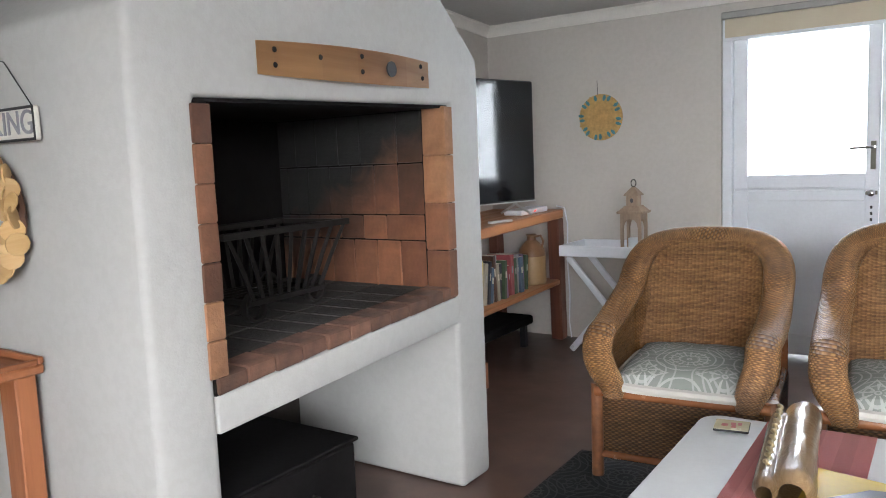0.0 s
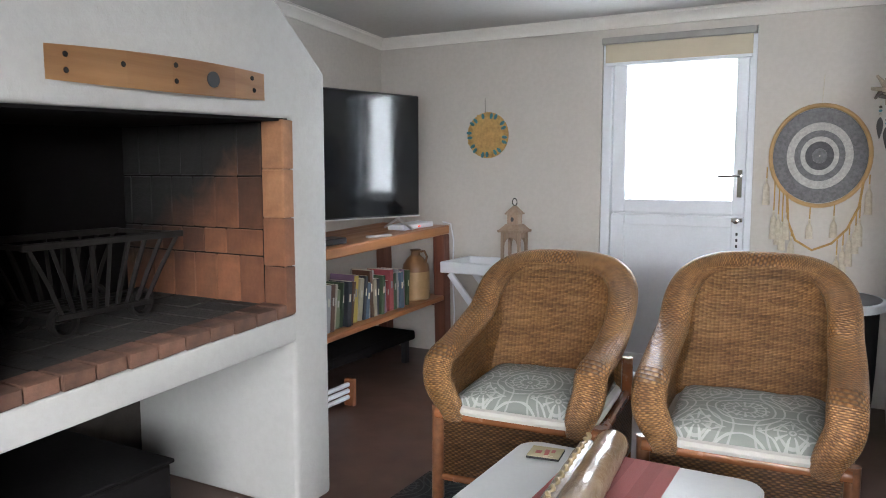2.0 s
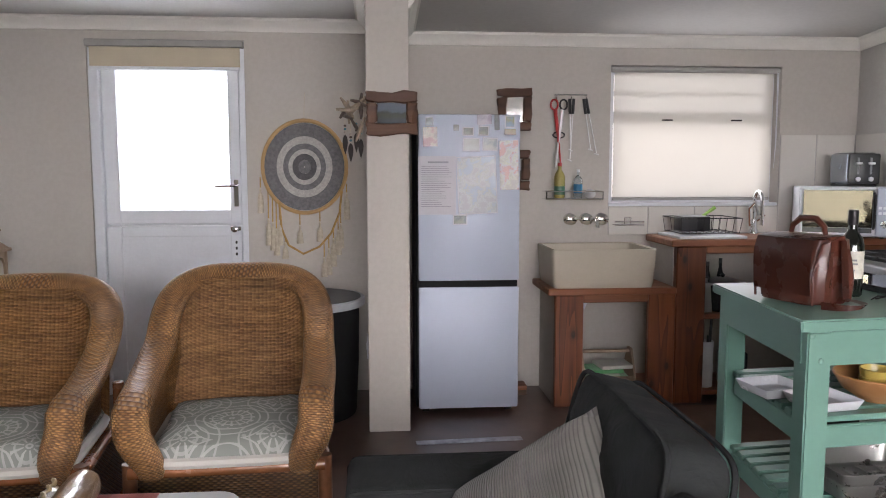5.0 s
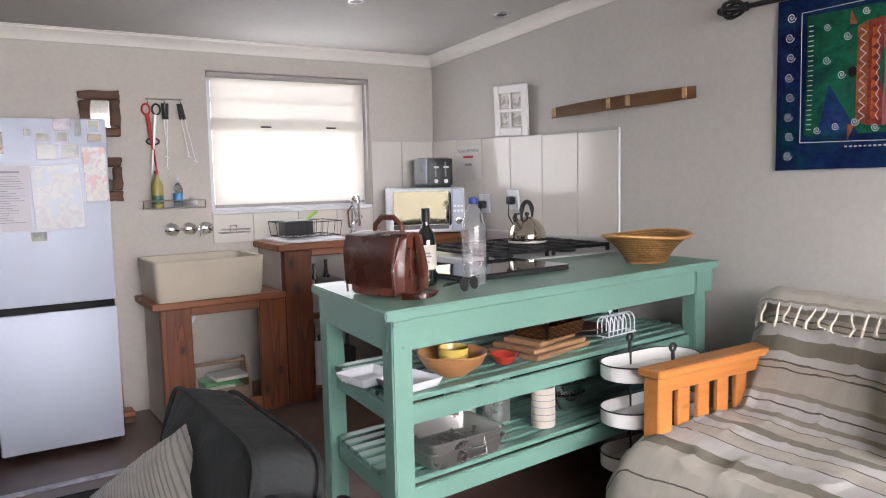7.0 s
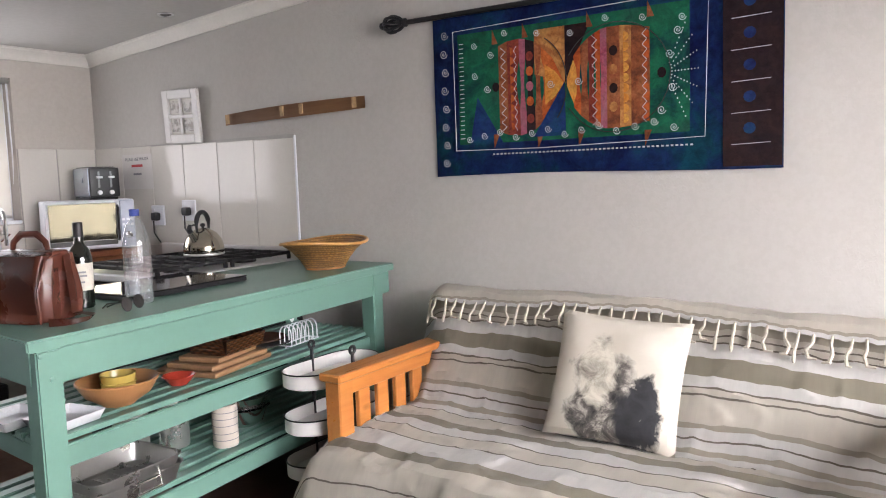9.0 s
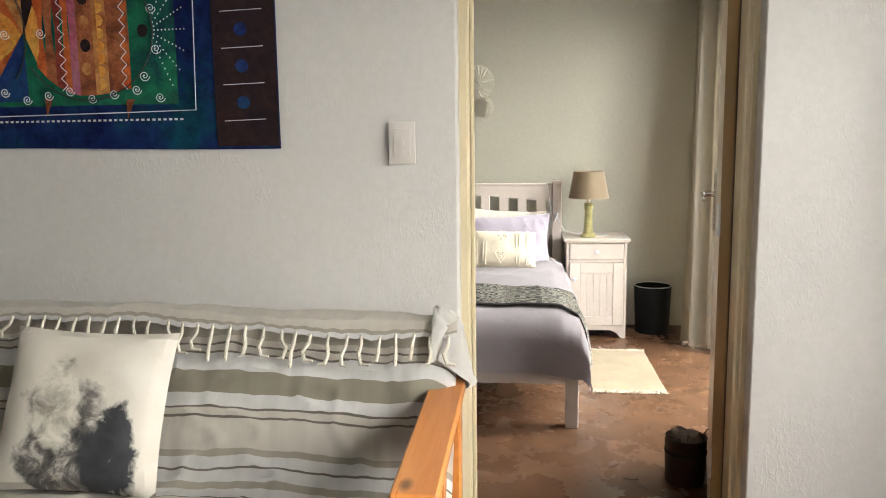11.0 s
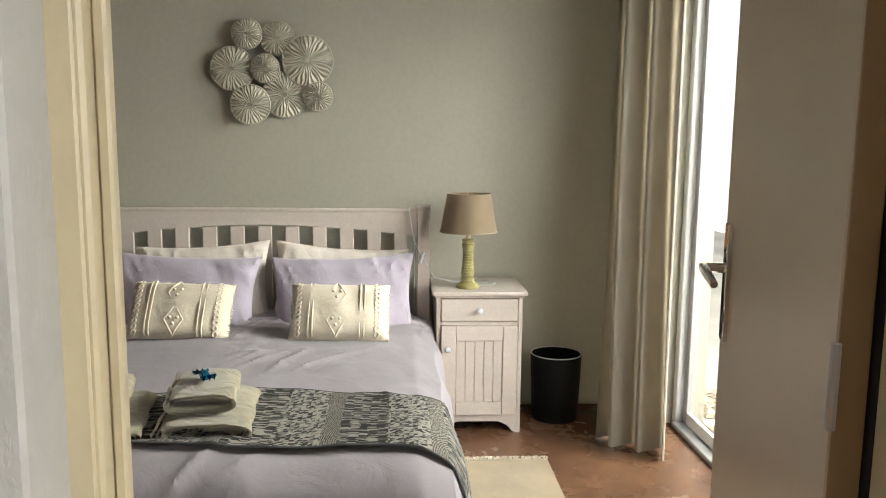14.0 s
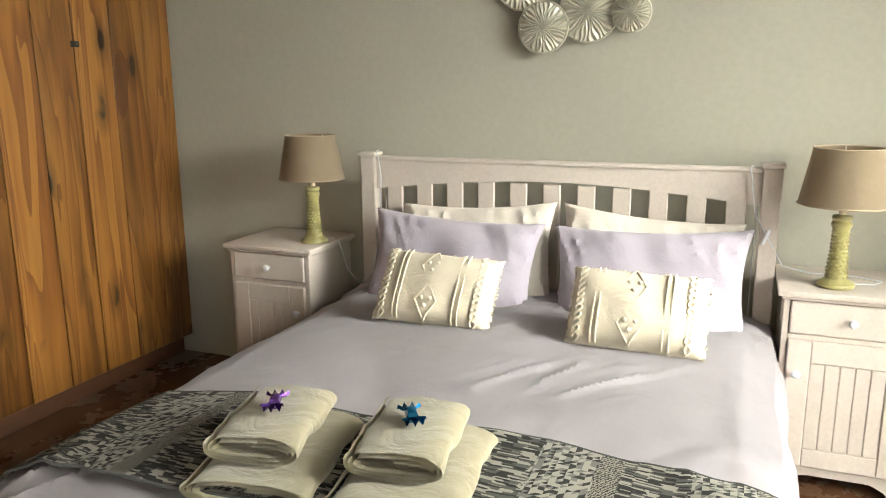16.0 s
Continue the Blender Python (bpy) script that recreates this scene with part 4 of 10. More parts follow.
# Seat and legs are near-black to stand for the shade under the stand.
log = thing("low_black_bench", "low bench with short legs, painted black for the shade under the stand", "bench", -2.05, 4.2, 0)
part("seat", block(-0.22, 0.16, -0.75, 0.45, 0.15, 0.21, 0.01), DEAD_BLACK, log)
for xx in (-0.18, 0.12):
    for yy in (-0.68, 0.38):
        part("leg", block(xx - 0.02, xx + 0.02, yy - 0.02, yy + 0.02, 0, 0.15, 0.003), BLACK_PLASTIC, log)

# the old stand leans a little to one side, with all that rests on it
LEAN = Matrix.Translation((0, 4.9, 0.4)) @ Matrix.Rotation(radians(2.0), 4, "X") @ Matrix.Translation((0, -4.9, -0.4))
for ob in [o for o in scene.collection.objects if o.parent is None and (o.name.split(".")[0] in ("television_stand", "book", "stoneware_jug", "decoder_box", "set_top_box", "remote_control"))]:
    ob.matrix_basis = LEAN @ ob.matrix_basis

tray = thing("tray_table", "white butler tray table with crossed legs", "tray table", -1.34, 4.74, 0)
part("tray_base", block(-0.29, 0.29, -0.19, 0.19, 0.635, 0.65, 0.003), WHITE_PAINT, tray)
for x0, x1, y0, y1 in ((-0.30, 0.30, -0.20, -0.186), (-0.30, 0.30, 0.186, 0.20), (-0.30, -0.286, -0.186, 0.186), (0.286, 0.30, -0.186, 0.186)):
    part("tray_rim", block(x0, x1, y0, y1, 0.63, 0.70, 0.004), WHITE_PAINT, tray)
for yy in (-0.16, 0.14):
    for s in (1, -1):
        b = block(-0.40, 0.40, yy + (0.0 if s > 0 else 0.024), yy + (0.022 if s > 0 else 0.046), -0.02, 0.02, 0.004)
        b.transform(pose(0, 0, 0.315, 0, s * 50, 0))
        part("leg", b, WHITE_PAINT, tray)
for s in (-1, 1):
    part("leg_rail", rod([(s * 0.245, -0.16, 0.03), (s * 0.245, 0.18, 0.03)], 0.011), WHITE_PAINT, tray)
part("leg_rail", rod([(0.0, -0.17, 0.315), (0.0, 0.19, 0.315)], 0.010), WHITE_PAINT, tray)

LIME_WOOD = wood("limed_grey_wood", (0.33, 0.24, 0.17), (0.19, 0.125, 0.08), 2, 0.7, 30)
lan = thing("wooden_lantern", "limed wooden pagoda lantern with an arched opening", "lantern", -1.215, 4.74, 0.651)
lan.matrix_basis = pose(-1.215, 4.74, 0.651) @ Matrix.Diagonal((0.72, 0.72, 1.02, 1))
part("base", block(-0.095, 0.095, -0.095, 0.095, 0, 0.014, 0.003), LIME_WOOD, lan)
for sx in (-1, 1):
    for sy in (-1, 1):
        part("post", block(sx * 0.078 - 0.013, sx * 0.078 + 0.013, sy * 0.078 - 0.013, sy * 0.078 + 0.013, 0.014, 0.235, 0.003), LIME_WOOD, lan)
for ang in (0, 90):
    for s in (-1, 1):
        arch = [(-0.066, 0.235), (0.066, 0.235), (0.066, 0.15)] + [(0.062 * math.cos(a), 0.15 + 0.055 * math.sin(a)) for a in [math.pi * k / 10 for k in range(11)]] + [(-0.066, 0.15)]
        b = prism(arch, 0.01, "xz")
        b.transform(pose(0, 0, 0, 0, 0, ang) @ Matrix.Translation((0, s * 0.078 - 0.005, 0)))
        part("arch", b, LIME_WOOD, lan)
part("eave", block(-0.115, 0.115, -0.115, 0.115, 0.236, 0.252, 0.004), LIME_WOOD, lan)
part("lower_roof", turned([(0.145, 0.252), (0.085, 0.285)], 4), LIME_WOOD, lan, "", pose(0, 0, 0, 0, 0, 45))
part("upper_box", block(-0.05, 0.05, -0.05, 0.05, 0.285, 0.345, 0.003), LIME_WOOD, lan)
part("upper_roof", turned([(0.095, 0.345), (0.092, 0.352), (0.018, 0.398)], 4), LIME_WOOD, lan, "", pose(0, 0, 0, 0, 0, 45))
part("ring", rod([(0.022 * math.cos(a), 0, 0.42 + 0.022 * math.sin(a)) for a in [2 * math.pi * k / 16 for k in range(16)]], 0.004, 6, None, True), RUSTY_IRON, lan)
part("port_hole", turn_up(turned([(0.001, 0), (0.014, 0), (0.014, 0.003), (0.001, 0.003)], 14)), BLACK_PLASTIC, lan, "", pose(0, -0.0495, 0.315))
solo("pillar_candle", turned([(0.035, 0), (0.036, 0.002), (0.035, 0.07), (0.028, 0.072), (0.002, 0.066)], 20), plain("candle_wax", (0.62, 0.66, 0.68), 0.5), "short pale candle in the lantern", "candle", -1.215, 4.74, 0.666)

drum = thing("round_side_table", "dark round drum table with a pale grey rim", "side table", 0.50, 4.58, 0)
part("body", turned([(0.27, 0), (0.275, 0.01), (0.29, 0.30), (0.295, 0.58), (0.29, 0.60)], 40), plain("matt_black_drum", (0.009, 0.009, 0.01), 0.7, spec=0.15), drum)
part("rim", turned([(0.295, 0.60), (0.325, 0.605), (0.328, 0.640), (0.322, 0.646), (0.305, 0.646)], 56), plain("pale_grey_lid", (0.40, 0.42, 0.44), 0.4), drum, "pale grey rim")
part("top", turned([(0.306, 0.640), (0.304, 0.6485), (0.02, 0.650)], 48), plain("dark_slate_top", (0.05, 0.053, 0.058), 0.45), drum, "dark grey top")
sock = thing("wall_socket", "white plastic wall socket on the wall end", "socket", 0.848, 4.34, 0.42)
part("plate", block(-0.008, 0, -0.04, 0.04, -0.06, 0.06, 0.003), WHITE_PAINT, sock)
part("rocker", block(-0.011, -0.008, -0.012, 0.012, -0.02, 0.02, 0.002), WHITE_PAINT, sock)

# ---- wicker armchairs ----


def cushion_print(name, ground, line):
    """Printed cushion cloth: rings, petals and dots in pale lines."""
    m, nt, b = shader(name)
    tc = nt.nodes.new("ShaderNodeTexCoord")
    def rings(scale, off, freq, width, reach):
        mv = nt.nodes.new("ShaderNodeMapping")
        mv.inputs["Location"].default_value = off
        nt.links.new(tc.outputs["UV"], mv.inputs[0])
        vo = nt.nodes.new("ShaderNodeTexVoronoi")
        vo.inputs["Scale"].default_value, vo.inputs["Randomness"].default_value = scale, 0.0
        nt.links.new(mv.outputs[0], vo.inputs["Vector"])
        d = vo.outputs["Distance"]
        near = maths(nt, "LESS_THAN", d, reach)
        return maths(nt, "MULTIPLY", maths(nt, "GREATER_THAN", maths(nt, "SINE", maths(nt, "MULTIPLY", d, freq)), width), near)
    def fans(scale, off, spokes, inner, outer):
        """Rays round the same centres: palmettes and petals."""
        mv = nt.nodes.new("ShaderNodeMapping")
        mv.inputs["Location"].default_value = off
        nt.links.new(tc.outputs["UV"], mv.inputs[0])
        vo = nt.nodes.new("ShaderNodeTexVoronoi")
        vo.inputs["Scale"].default_value, vo.inputs["Randomness"].default_value = scale, 0.0
        nt.links.new(mv.outputs[0], vo.inputs["Vector"])
        away = nt.nodes.new("ShaderNodeVectorMath")
        away.operation = "SUBTRACT"
        nt.links.new(mv.outputs[0], away.inputs[0])
        nt.links.new(vo.outputs["Position"], away.inputs[1])
        sp = nt.nodes.new("ShaderNodeSeparateXYZ")
        nt.links.new(away.outputs[0], sp.inputs[0])
        ray = maths(nt, "SINE", maths(nt, "MULTIPLY", maths(nt, "ARCTAN2", sp.outputs[1], sp.outputs[0]), spokes))
        d = vo.outputs["Distance"]
        zone = maths(nt, "MULTIPLY", maths(nt, "LESS_THAN", d, outer), maths(nt, "GREATER_THAN", d, inner))
        return maths(nt, "MULTIPLY", maths(nt, "GREATER_THAN", ray, 0.55), zone)
    big, half = (0.03, 0.10, 0), (0.17, 0.24, 0)
    tot = maths(nt, "MAXIMUM", rings(3.4, big, 62.0, 0.78, 0.56), maths(nt, "MAXIMUM", fans(3.4, big, 16.0, 0.10, 0.27), fans(3.4, half, 9.0, 0.06, 0.2)))
    tot = maths(nt, "MAXIMUM", tot, maths(nt, "MULTIPLY", rings(3.4, half, 52.0, 0.82, 0.42), 0.8))
    vo = nt.nodes.new("ShaderNodeTexVoronoi")
    vo.inputs["Scale"].default_value = 18.0
    nt.links.new(tc.outputs["UV"], vo.inputs["Vector"])
    tot = maths(nt, "MAXIMUM", tot, maths(nt, "MULTIPLY", maths(nt, "LESS_THAN", vo.outputs["Distance"], 0.14), 0.7))
    soft = maths(nt, "MULTIPLY", tot, maths(nt, "ADD", 0.55, maths(nt, "MULTIPLY", noisy(nt, coords(nt, "UV"), 30, 3), 0.6)))
    c = mixed(nt, ground, line, soft)
    nt.links.new(c, b.inputs["Base Color"])
    b.inputs["Roughness"].default_value = 0.85
    bumped(nt, b, noisy(nt, coords(nt, "UV"), 300, 2), 0.3, 0.002)
    return m


PRINT = cushion_print("sage_printed_cotton", (0.20, 0.212, 0.19), (0.40, 0.40, 0.37))
PIPING = cloth("cream_cushion_edge", (0.47, 0.45, 0.41), 0.9, 0.05, 0.1)


def smooth_step(a, b, t):
    t = max(0.0, min(1.0, (t - a) / (b - a)))
    return t * t * (3 - 2 * t)


LEG_CANE = plain("wrapped_cane_leg", (0.15, 0.062, 0.028), 0.35, vary=0.3, size=40)


def armchair(x, y, turn, label, H=0.886):
    """Rattan tub chair: one woven band forms arms and back round a fine woven inner back."""
    ch = thing("wicker_armchair", label, "armchair", x, y, 0, turn, "wicker armchairs")
    W = 0.67

    def rim(t):
        """Centre line of the woven band, from one front foot over the back to the other."""
        s = 2 * t - 1
        a = abs(s)
        sx = -1 if s < 0 else 1
        if a > 0.80:
            k = (a - 0.80) / 0.20
            return Vector((sx * (W / 2 - 0.045 - 0.05 * smooth_step(0.25, 1, k)), 0.02 - 0.055 * math.sin(math.pi * min(1, k * 0.8 + 0.18)), 0.585 - 0.235 * k))
        if a > 0.55:
            k = (a - 0.55) / 0.25
            return Vector((sx * (W / 2 - 0.045 + 0.006 * math.sin(k * 3.14)), 0.02 + (1 - k) * 0.40, 0.585 + 0.105 * (1 - k) ** 1.5))
        k = a / 0.55
        ang = k * math.pi / 2
        wx = (W / 2 - 0.045) * math.sin(ang) ** 0.62
        rise = math.cos(ang) ** 0.58
        return Vector((sx * wx, 0.42 + 0.20 * rise, 0.69 + (H - 0.69) * rise))

    def frame_at(t):
        p = rim(t)
        d = (rim(min(1, t + 0.004)) - rim(max(0, t - 0.004))).normalized()
        centre = Vector((0, 0.25, 0.55))
        out = (p - centre)
        end = abs(2 * t - 1)
        out = out.lerp(Vector((1 if t > 0.5 else -1, 0, 0)) * out.length, smooth_step(0.5, 0.7, end))
        out = (out - d * out.dot(d)).normalized()
        side = d.cross(out)
        return p, out, side

    def band(u, v):
        t, a = u, 2 * math.pi * v
        p, out, side = frame_at(t)
        end = abs(2 * t - 1)
        wide = 0.059 - 0.012 * smooth_step(0.9, 1.0, end)
        return p + side * (0.034 * math.sin(a)) + out * (wide * math.copysign(abs(math.cos(a)) ** 0.7, math.cos(a)))
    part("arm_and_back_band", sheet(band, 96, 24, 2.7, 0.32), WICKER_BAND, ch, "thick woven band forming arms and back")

    def inner(u, v):
        a = (u * 2 - 1)
        x_ = a * 0.30
        rise = max(0.0, 1 - abs(a * 0.97) ** 3.2) ** 0.29
        z_ = 0.36 + v * (0.69 + (H - 0.69) * rise - 0.36)
        return (x_, 0.455 + 0.115 * v * (0.3 + 0.7 * rise) - 0.04 * abs(a) ** 4, z_)
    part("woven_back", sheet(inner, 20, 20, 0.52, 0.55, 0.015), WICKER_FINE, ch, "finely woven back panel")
    for sx in (-1, 1):
        def side(u, v, sx=sx):
            yy = 0.03 + u * 0.47
            top = 0.585 + 0.105 * u ** 1.5
            return (sx * (W / 2 - 0.055 - 0.01 * (1 - v) - 0.05 * smooth_step(0.85, 1, u)), yy, 0.33 + v * (top - 0.33))
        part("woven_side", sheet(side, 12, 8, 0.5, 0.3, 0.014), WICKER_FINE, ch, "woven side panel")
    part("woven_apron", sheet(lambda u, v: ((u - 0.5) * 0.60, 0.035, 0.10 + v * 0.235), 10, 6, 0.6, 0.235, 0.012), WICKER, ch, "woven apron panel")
    for sx in (-1, 1):
        part("woven_lower_side", sheet(lambda u, v, sx=sx: (sx * 0.315, 0.04 + u * 0.56, 0.10 + v * 0.235), 10, 6, 0.56, 0.235, 0.012), WICKER, ch)
        part("front_leg", rod([(sx * 0.315, 0.028, 0.0), (sx * 0.315, 0.028, 0.38)], 0.024, 12), LEG_CANE, ch)
        part("rear_leg", rod([(sx * 0.29, 0.61, 0.0), (sx * 0.29, 0.60, 0.5)], 0.022, 12), CANE, ch)
        part("side_rail", rod([(sx * 0.315, 0.03, 0.345), (sx * 0.29, 0.60, 0.345)], 0.018, 10), CANE, ch)
    part("front_rail", rod([(-0.315, 0.015, 0.352), (0.315, 0.015, 0.352)], 0.021, 12), CANE, ch, "dark varnished cane front rail")
    part("lower_rail", rod([(-0.315, 0.028, 0.095), (0.315, 0.028, 0.095)], 0.014, 10), CANE, ch)
    part("seat_deck", block(-0.30, 0.30, 0.03, 0.56, 0.335, 0.36, 0.004), CANE, ch)
    return ch


def seat_cushion(x, y, z, turn, seed):
    c = thing("seat_cushion", "sage and cream printed seat cushion on the wicker chair", "cushion", x, y, z, turn, "armchair cushions")
    c.matrix_basis = pose(x, y, z, 3, 0, turn)
    b = puff(0.55, 0.51, 0.135, 22, seed, 0, 0.85)
    part("cover", b, PRINT, c)
    rim = []
    for k in range(64):
        a = 2 * math.pi * k / 64
        cx, sy = math.cos(a), math.sin(a)
        rim.append((0.272 * math.copysign(abs(cx) ** 0.32, cx), 0.254 * math.copysign(abs(sy) ** 0.32, sy), -0.010))
    b = rod(rim, 0.019, 8, None, True)
    part("border", b, PIPING, c, "cream cushion border")
    return c


armchair(-0.375, 2.84, 4, "honey wicker armchair with a woven high back")
armchair(0.405, 2.88, 3, "honey wicker armchair standing beside the dream catcher wall", 0.914)
seat_cushion(-0.375, 3.08, 0.405, 4, 3)
seat_cushion(0.395, 3.13, 0.405, 3, 4)

# ---- coffee table and what lies on it ----
TABLE_WHITE = plain("white_laminate", (0.60, 0.61, 0.62), 0.3, vary=0.04, size=6)
table = thing("coffee_table", "white coffee table with rounded corners", "coffee table", 0.155, 2.03, 0, 0)
outline = []
for cx, cy, a0 in ((0.29, 0.46, 0), (-0.29, 0.46, 90), (-0.29, -0.46, 180), (0.29, -0.46, 270)):
    outline += [(cx + 0.07 * math.cos(radians(a0 + 15 * k)), cy + 0.07 * math.sin(radians(a0 + 15 * k))) for k in range(7)]
b = prism(outline, 0.035, "xy")
b.transform(Matrix.Translation((0, 0, 0.385)))
bmesh.ops.bevel(b, geom=[e for e in b.edges if abs(e.verts[0].co.z - e.verts[1].co.z) < 0.001], offset=0.006, segments=2, affect="EDGES")
part("tabletop", b, TABLE_WHITE, table)
for sx in (-1, 1):
    for sy in (-1, 1):
        part("leg", block(sx * 0.28 - 0.03, sx * 0.28 + 0.03, sy * 0.45 - 0.03, sy * 0.45 + 0.03, 0, 0.385, 0.005), TABLE_WHITE, table)
part("lower_shelf", block(-0.26, 0.26, -0.43, 0.43, 0.12, 0.14, 0.004), TABLE_WHITE, table)
CORAL = striped("coral_table_runner", [(0.0, (0.54, 0.135, 0.121)), (0.10, (0.621, 0.176, 0.155)), (0.16, (0.527, 0.135, 0.121)), (0.30, (0.608, 0.162, 0.149)), (0.42, (0.513, 0.128, 0.121)), (0.55, (0.621, 0.176, 0.162)), (0.7, (0.54, 0.142, 0.128)), (0.84, (0.608, 0.162, 0.149))], 0.30, 0.9, 500, 0.1, True)
solo("table_runner", sheet(lambda u, v: (-0.012 + u * 0.295, 1.49 + v * 1.06, 0.4235 + 0.0015 * noise.noise(Vector((u * 5, v * 12, 0)))), 12, 30, 0.295, 1.06, 0.002), CORAL, "coral striped cotton table runner", "runner")
pack = thing("wrapped_tube", "shiny brown cellophane-wrapped tube lying on the runner", "wrapped tube", 0.095, 2.33, 0.476, 6)
m_, nt_, b_ = shader("crinkled_brown_cellophane")
cv = coords(nt_, scale=(1, 0.35, 1))
crease = noisy(nt_, cv, 26, 5, 0.6, 1.5)
nt_.links.new(ramp(nt_, noisy(nt_, cv, 9, 4), [(0.3, (0.09, 0.05, 0.022)), (0.6, (0.20, 0.125, 0.06)), (0.75, (0.36, 0.28, 0.18))]), b_.inputs["Base Color"])
b_.inputs["Roughness"].default_value, b_.inputs["Coat Weight"].default_value, b_.inputs["Coat Roughness"].default_value = 0.3, 1.0, 0.06
bumped(nt_, b_, crease, 0.7, 0.008)
WRAP = m_


def wrapped(r, cx, cz, y0, y1, seed):
    def fn(u, v):
        a = 2 * math.pi * u
        y = y0 + v * (y1 - y0)
        end = min(1.0, (1.002 - v) * 9) ** 0.5 * min(1.0, v * 12 + 0.35) ** 0.5
        rr = r * end * (1 + 0.07 * noise.noise(Vector((math.cos(a) * 1.5, math.sin(a) * 1.5, y * 14 + seed))))
        return (cx + rr * math.cos(a), y, cz + rr * math.sin(a))
    return sheet(fn, 28, 40, 1, 1, 0, True)


part("wrapping", wrapped(0.050, 0.020, 0.0, -0.42, 0.22, 1), WRAP, pack)
part("wrapping", wrapped(0.030, -0.036, 0.004, -0.44, 0.14, 7), WRAP, pack)
rope = []
for i in range(120):
    a = i * 0.55
    rope.append((-0.040 + 0.0045 * math.cos(a), -0.34 + i * 0.0039, 0.034 + 0.0035 * math.sin(a)))
part("twisted_rope", rod(rope, 0.006, 8), plain("gold_rope", (0.30, 0.23, 0.12), 0.4, vary=0.25), pack)
coast = thing("coaster", "square cork-backed printed coaster on the coffee table", "coaster", -0.095, 2.455, 0.421, 8)
part("tile", block(-0.05, 0.05, -0.045, 0.045, 0, 0.007, 0.002), plain("black_cork", (0.02, 0.02, 0.02), 0.7), coast)
part("face", block(-0.049, 0.049, -0.044, 0.044, 0.007, 0.009, 0.001), plain("cream_print", (0.55, 0.50, 0.33), 0.25), coast)
for k, (dx, dy, w) in enumerate(((-0.02, -0.005, 0.018), (0.004, 0.008, 0.014), (0.022, 0.01, 0.012), (0.006, -0.014, 0.013))):
    part("motif", block(dx - w / 2, dx + w / 2, dy - 0.011, dy + 0.011, 0.009, 0.0098), plain("red_print", (0.33, 0.035, 0.025), 0.3), coast)
bx = thing("yellow_box", "yellow triangular card box with dark and patterned sides", "box", 0.28, 2.05, 0.4265, 12)
part("card", prism([(-0.14, -0.11), (0.16, -0.13), (0.16, 0.02), (-0.08, 0.12)], 0.035, "xy"), plain("yellow_card", (0.52, 0.36, 0.04), 0.5), bx)
part("dark_band", prism([(-0.12, -0.115), (0.165, -0.135), (0.165, -0.005), (0.02, -0.01)], 0.01, "xy"), BLACK_PLASTIC, bx, "black printed panel", Matrix.Translation((0, -0.004, 0.0355)))
part("lilac_band", prism([(0.02, -0.12), (0.16, -0.13), (0.16, -0.04)], 0.004, "xy"), plain("lilac_print", (0.35, 0.33, 0.5), 0.5, vary=0.4, size=60), bx, "lilac patterned panel", Matrix.Translation((0, -0.006, 0.0458)))
rug = sheet(lambda u, v: (-0.85 + u * 1.6, 1.2 + v * 1.85, 0.008 + 0.004 * noise.noise(Vector((u * 6, v * 6, 2)))), 24, 24, 1.6, 1.85, 0.008)
solo("area_rug", rug, cushion_print("charcoal_printed_rug", (0.025, 0.027, 0.03), (0.085, 0.088, 0.085)), "dark charcoal rug with pale curved lines under the table", "rug")

# ---- grey sofa ----
VELVET = cloth("charcoal_velvet", (0.016, 0.017, 0.017), 0.95, 0.25, 0.5, 0.0, 900)
VELVET.node_tree.nodes["Principled BSDF"].inputs["Specular IOR Level"].default_value = 0.15


def corduroy(name, light, dark, pitch):
    """Ribbed pile that runs across the cushion, pressed flat in patches."""
    m, nt, b = shader(name)
    sp = nt.nodes.new("ShaderNodeSeparateXYZ")
    nt.links.new(coords(nt), sp.inputs[0])
    drift = maths(nt, "MULTIPLY", noisy(nt, coords(nt), 6, 2), 0.006)
    rib = maths(nt, "ABSOLUTE", maths(nt, "SINE", maths(nt, "MULTIPLY", maths(nt, "ADD", sp.outputs[0], drift), math.pi / pitch)))
    # Grooves between the ribs are coloured darker, as shade in the pile.
    c = ramp(nt, rib, [(0.1, dark), (0.7, light)])
    c = mixed(nt, c, ramp(nt, noisy(nt, coords(nt), 9, 4), [(0.35, (0.72, 0.72, 0.72)), (0.65, (1.05, 1.05, 1.05))]), 0.8, "MULTIPLY")
    nt.links.new(c, b.inputs["Base Color"])
    b.inputs["Roughness"].default_value, b.inputs["Sheen Weight"].default_value = 0.95, 0.15
    bumped(nt, b, rib, 0.6, 0.003)
    return m


CORD = corduroy("grey_cord", (0.115, 0.11, 0.098), (0.055, 0.053, 0.047), 0.008)
sofa = thing("grey_sofa", "charcoal fabric sofa with loose back cushions", "sofa", 0, 0, 0)
part("base", block(0.86, 1.58, 0.70, 2.40, 0.08, 0.30, 0.03, None, 3), VELVET, sofa)
part("seat_cushion", block(0.83, 1.40, 0.96, 2.14, 0.30, 0.44, 0.05, None, 4), VELVET, sofa)
for y0 in (0.68, 2.15):
    arm = part("arm", block(0.82, 1.60, y0, y0 + 0.245, 0.10, 0.578, 0.035, None, 4), VELVET, sofa)
    for yy in (y0 + 0.010, y0 + 0.235):
        part("piping", rod([(0.822, yy, 0.12), (0.822, yy, 0.545), (0.835, yy, 0.566), (0.86, yy, 0.570), (1.585, yy, 0.570)], 0.006, 6), VELVET, arm)
part("back_frame", block(1.50, 1.62, 0.72, 2.39, 0.10, 0.56, 0.04, None, 4), VELVET, sofa)


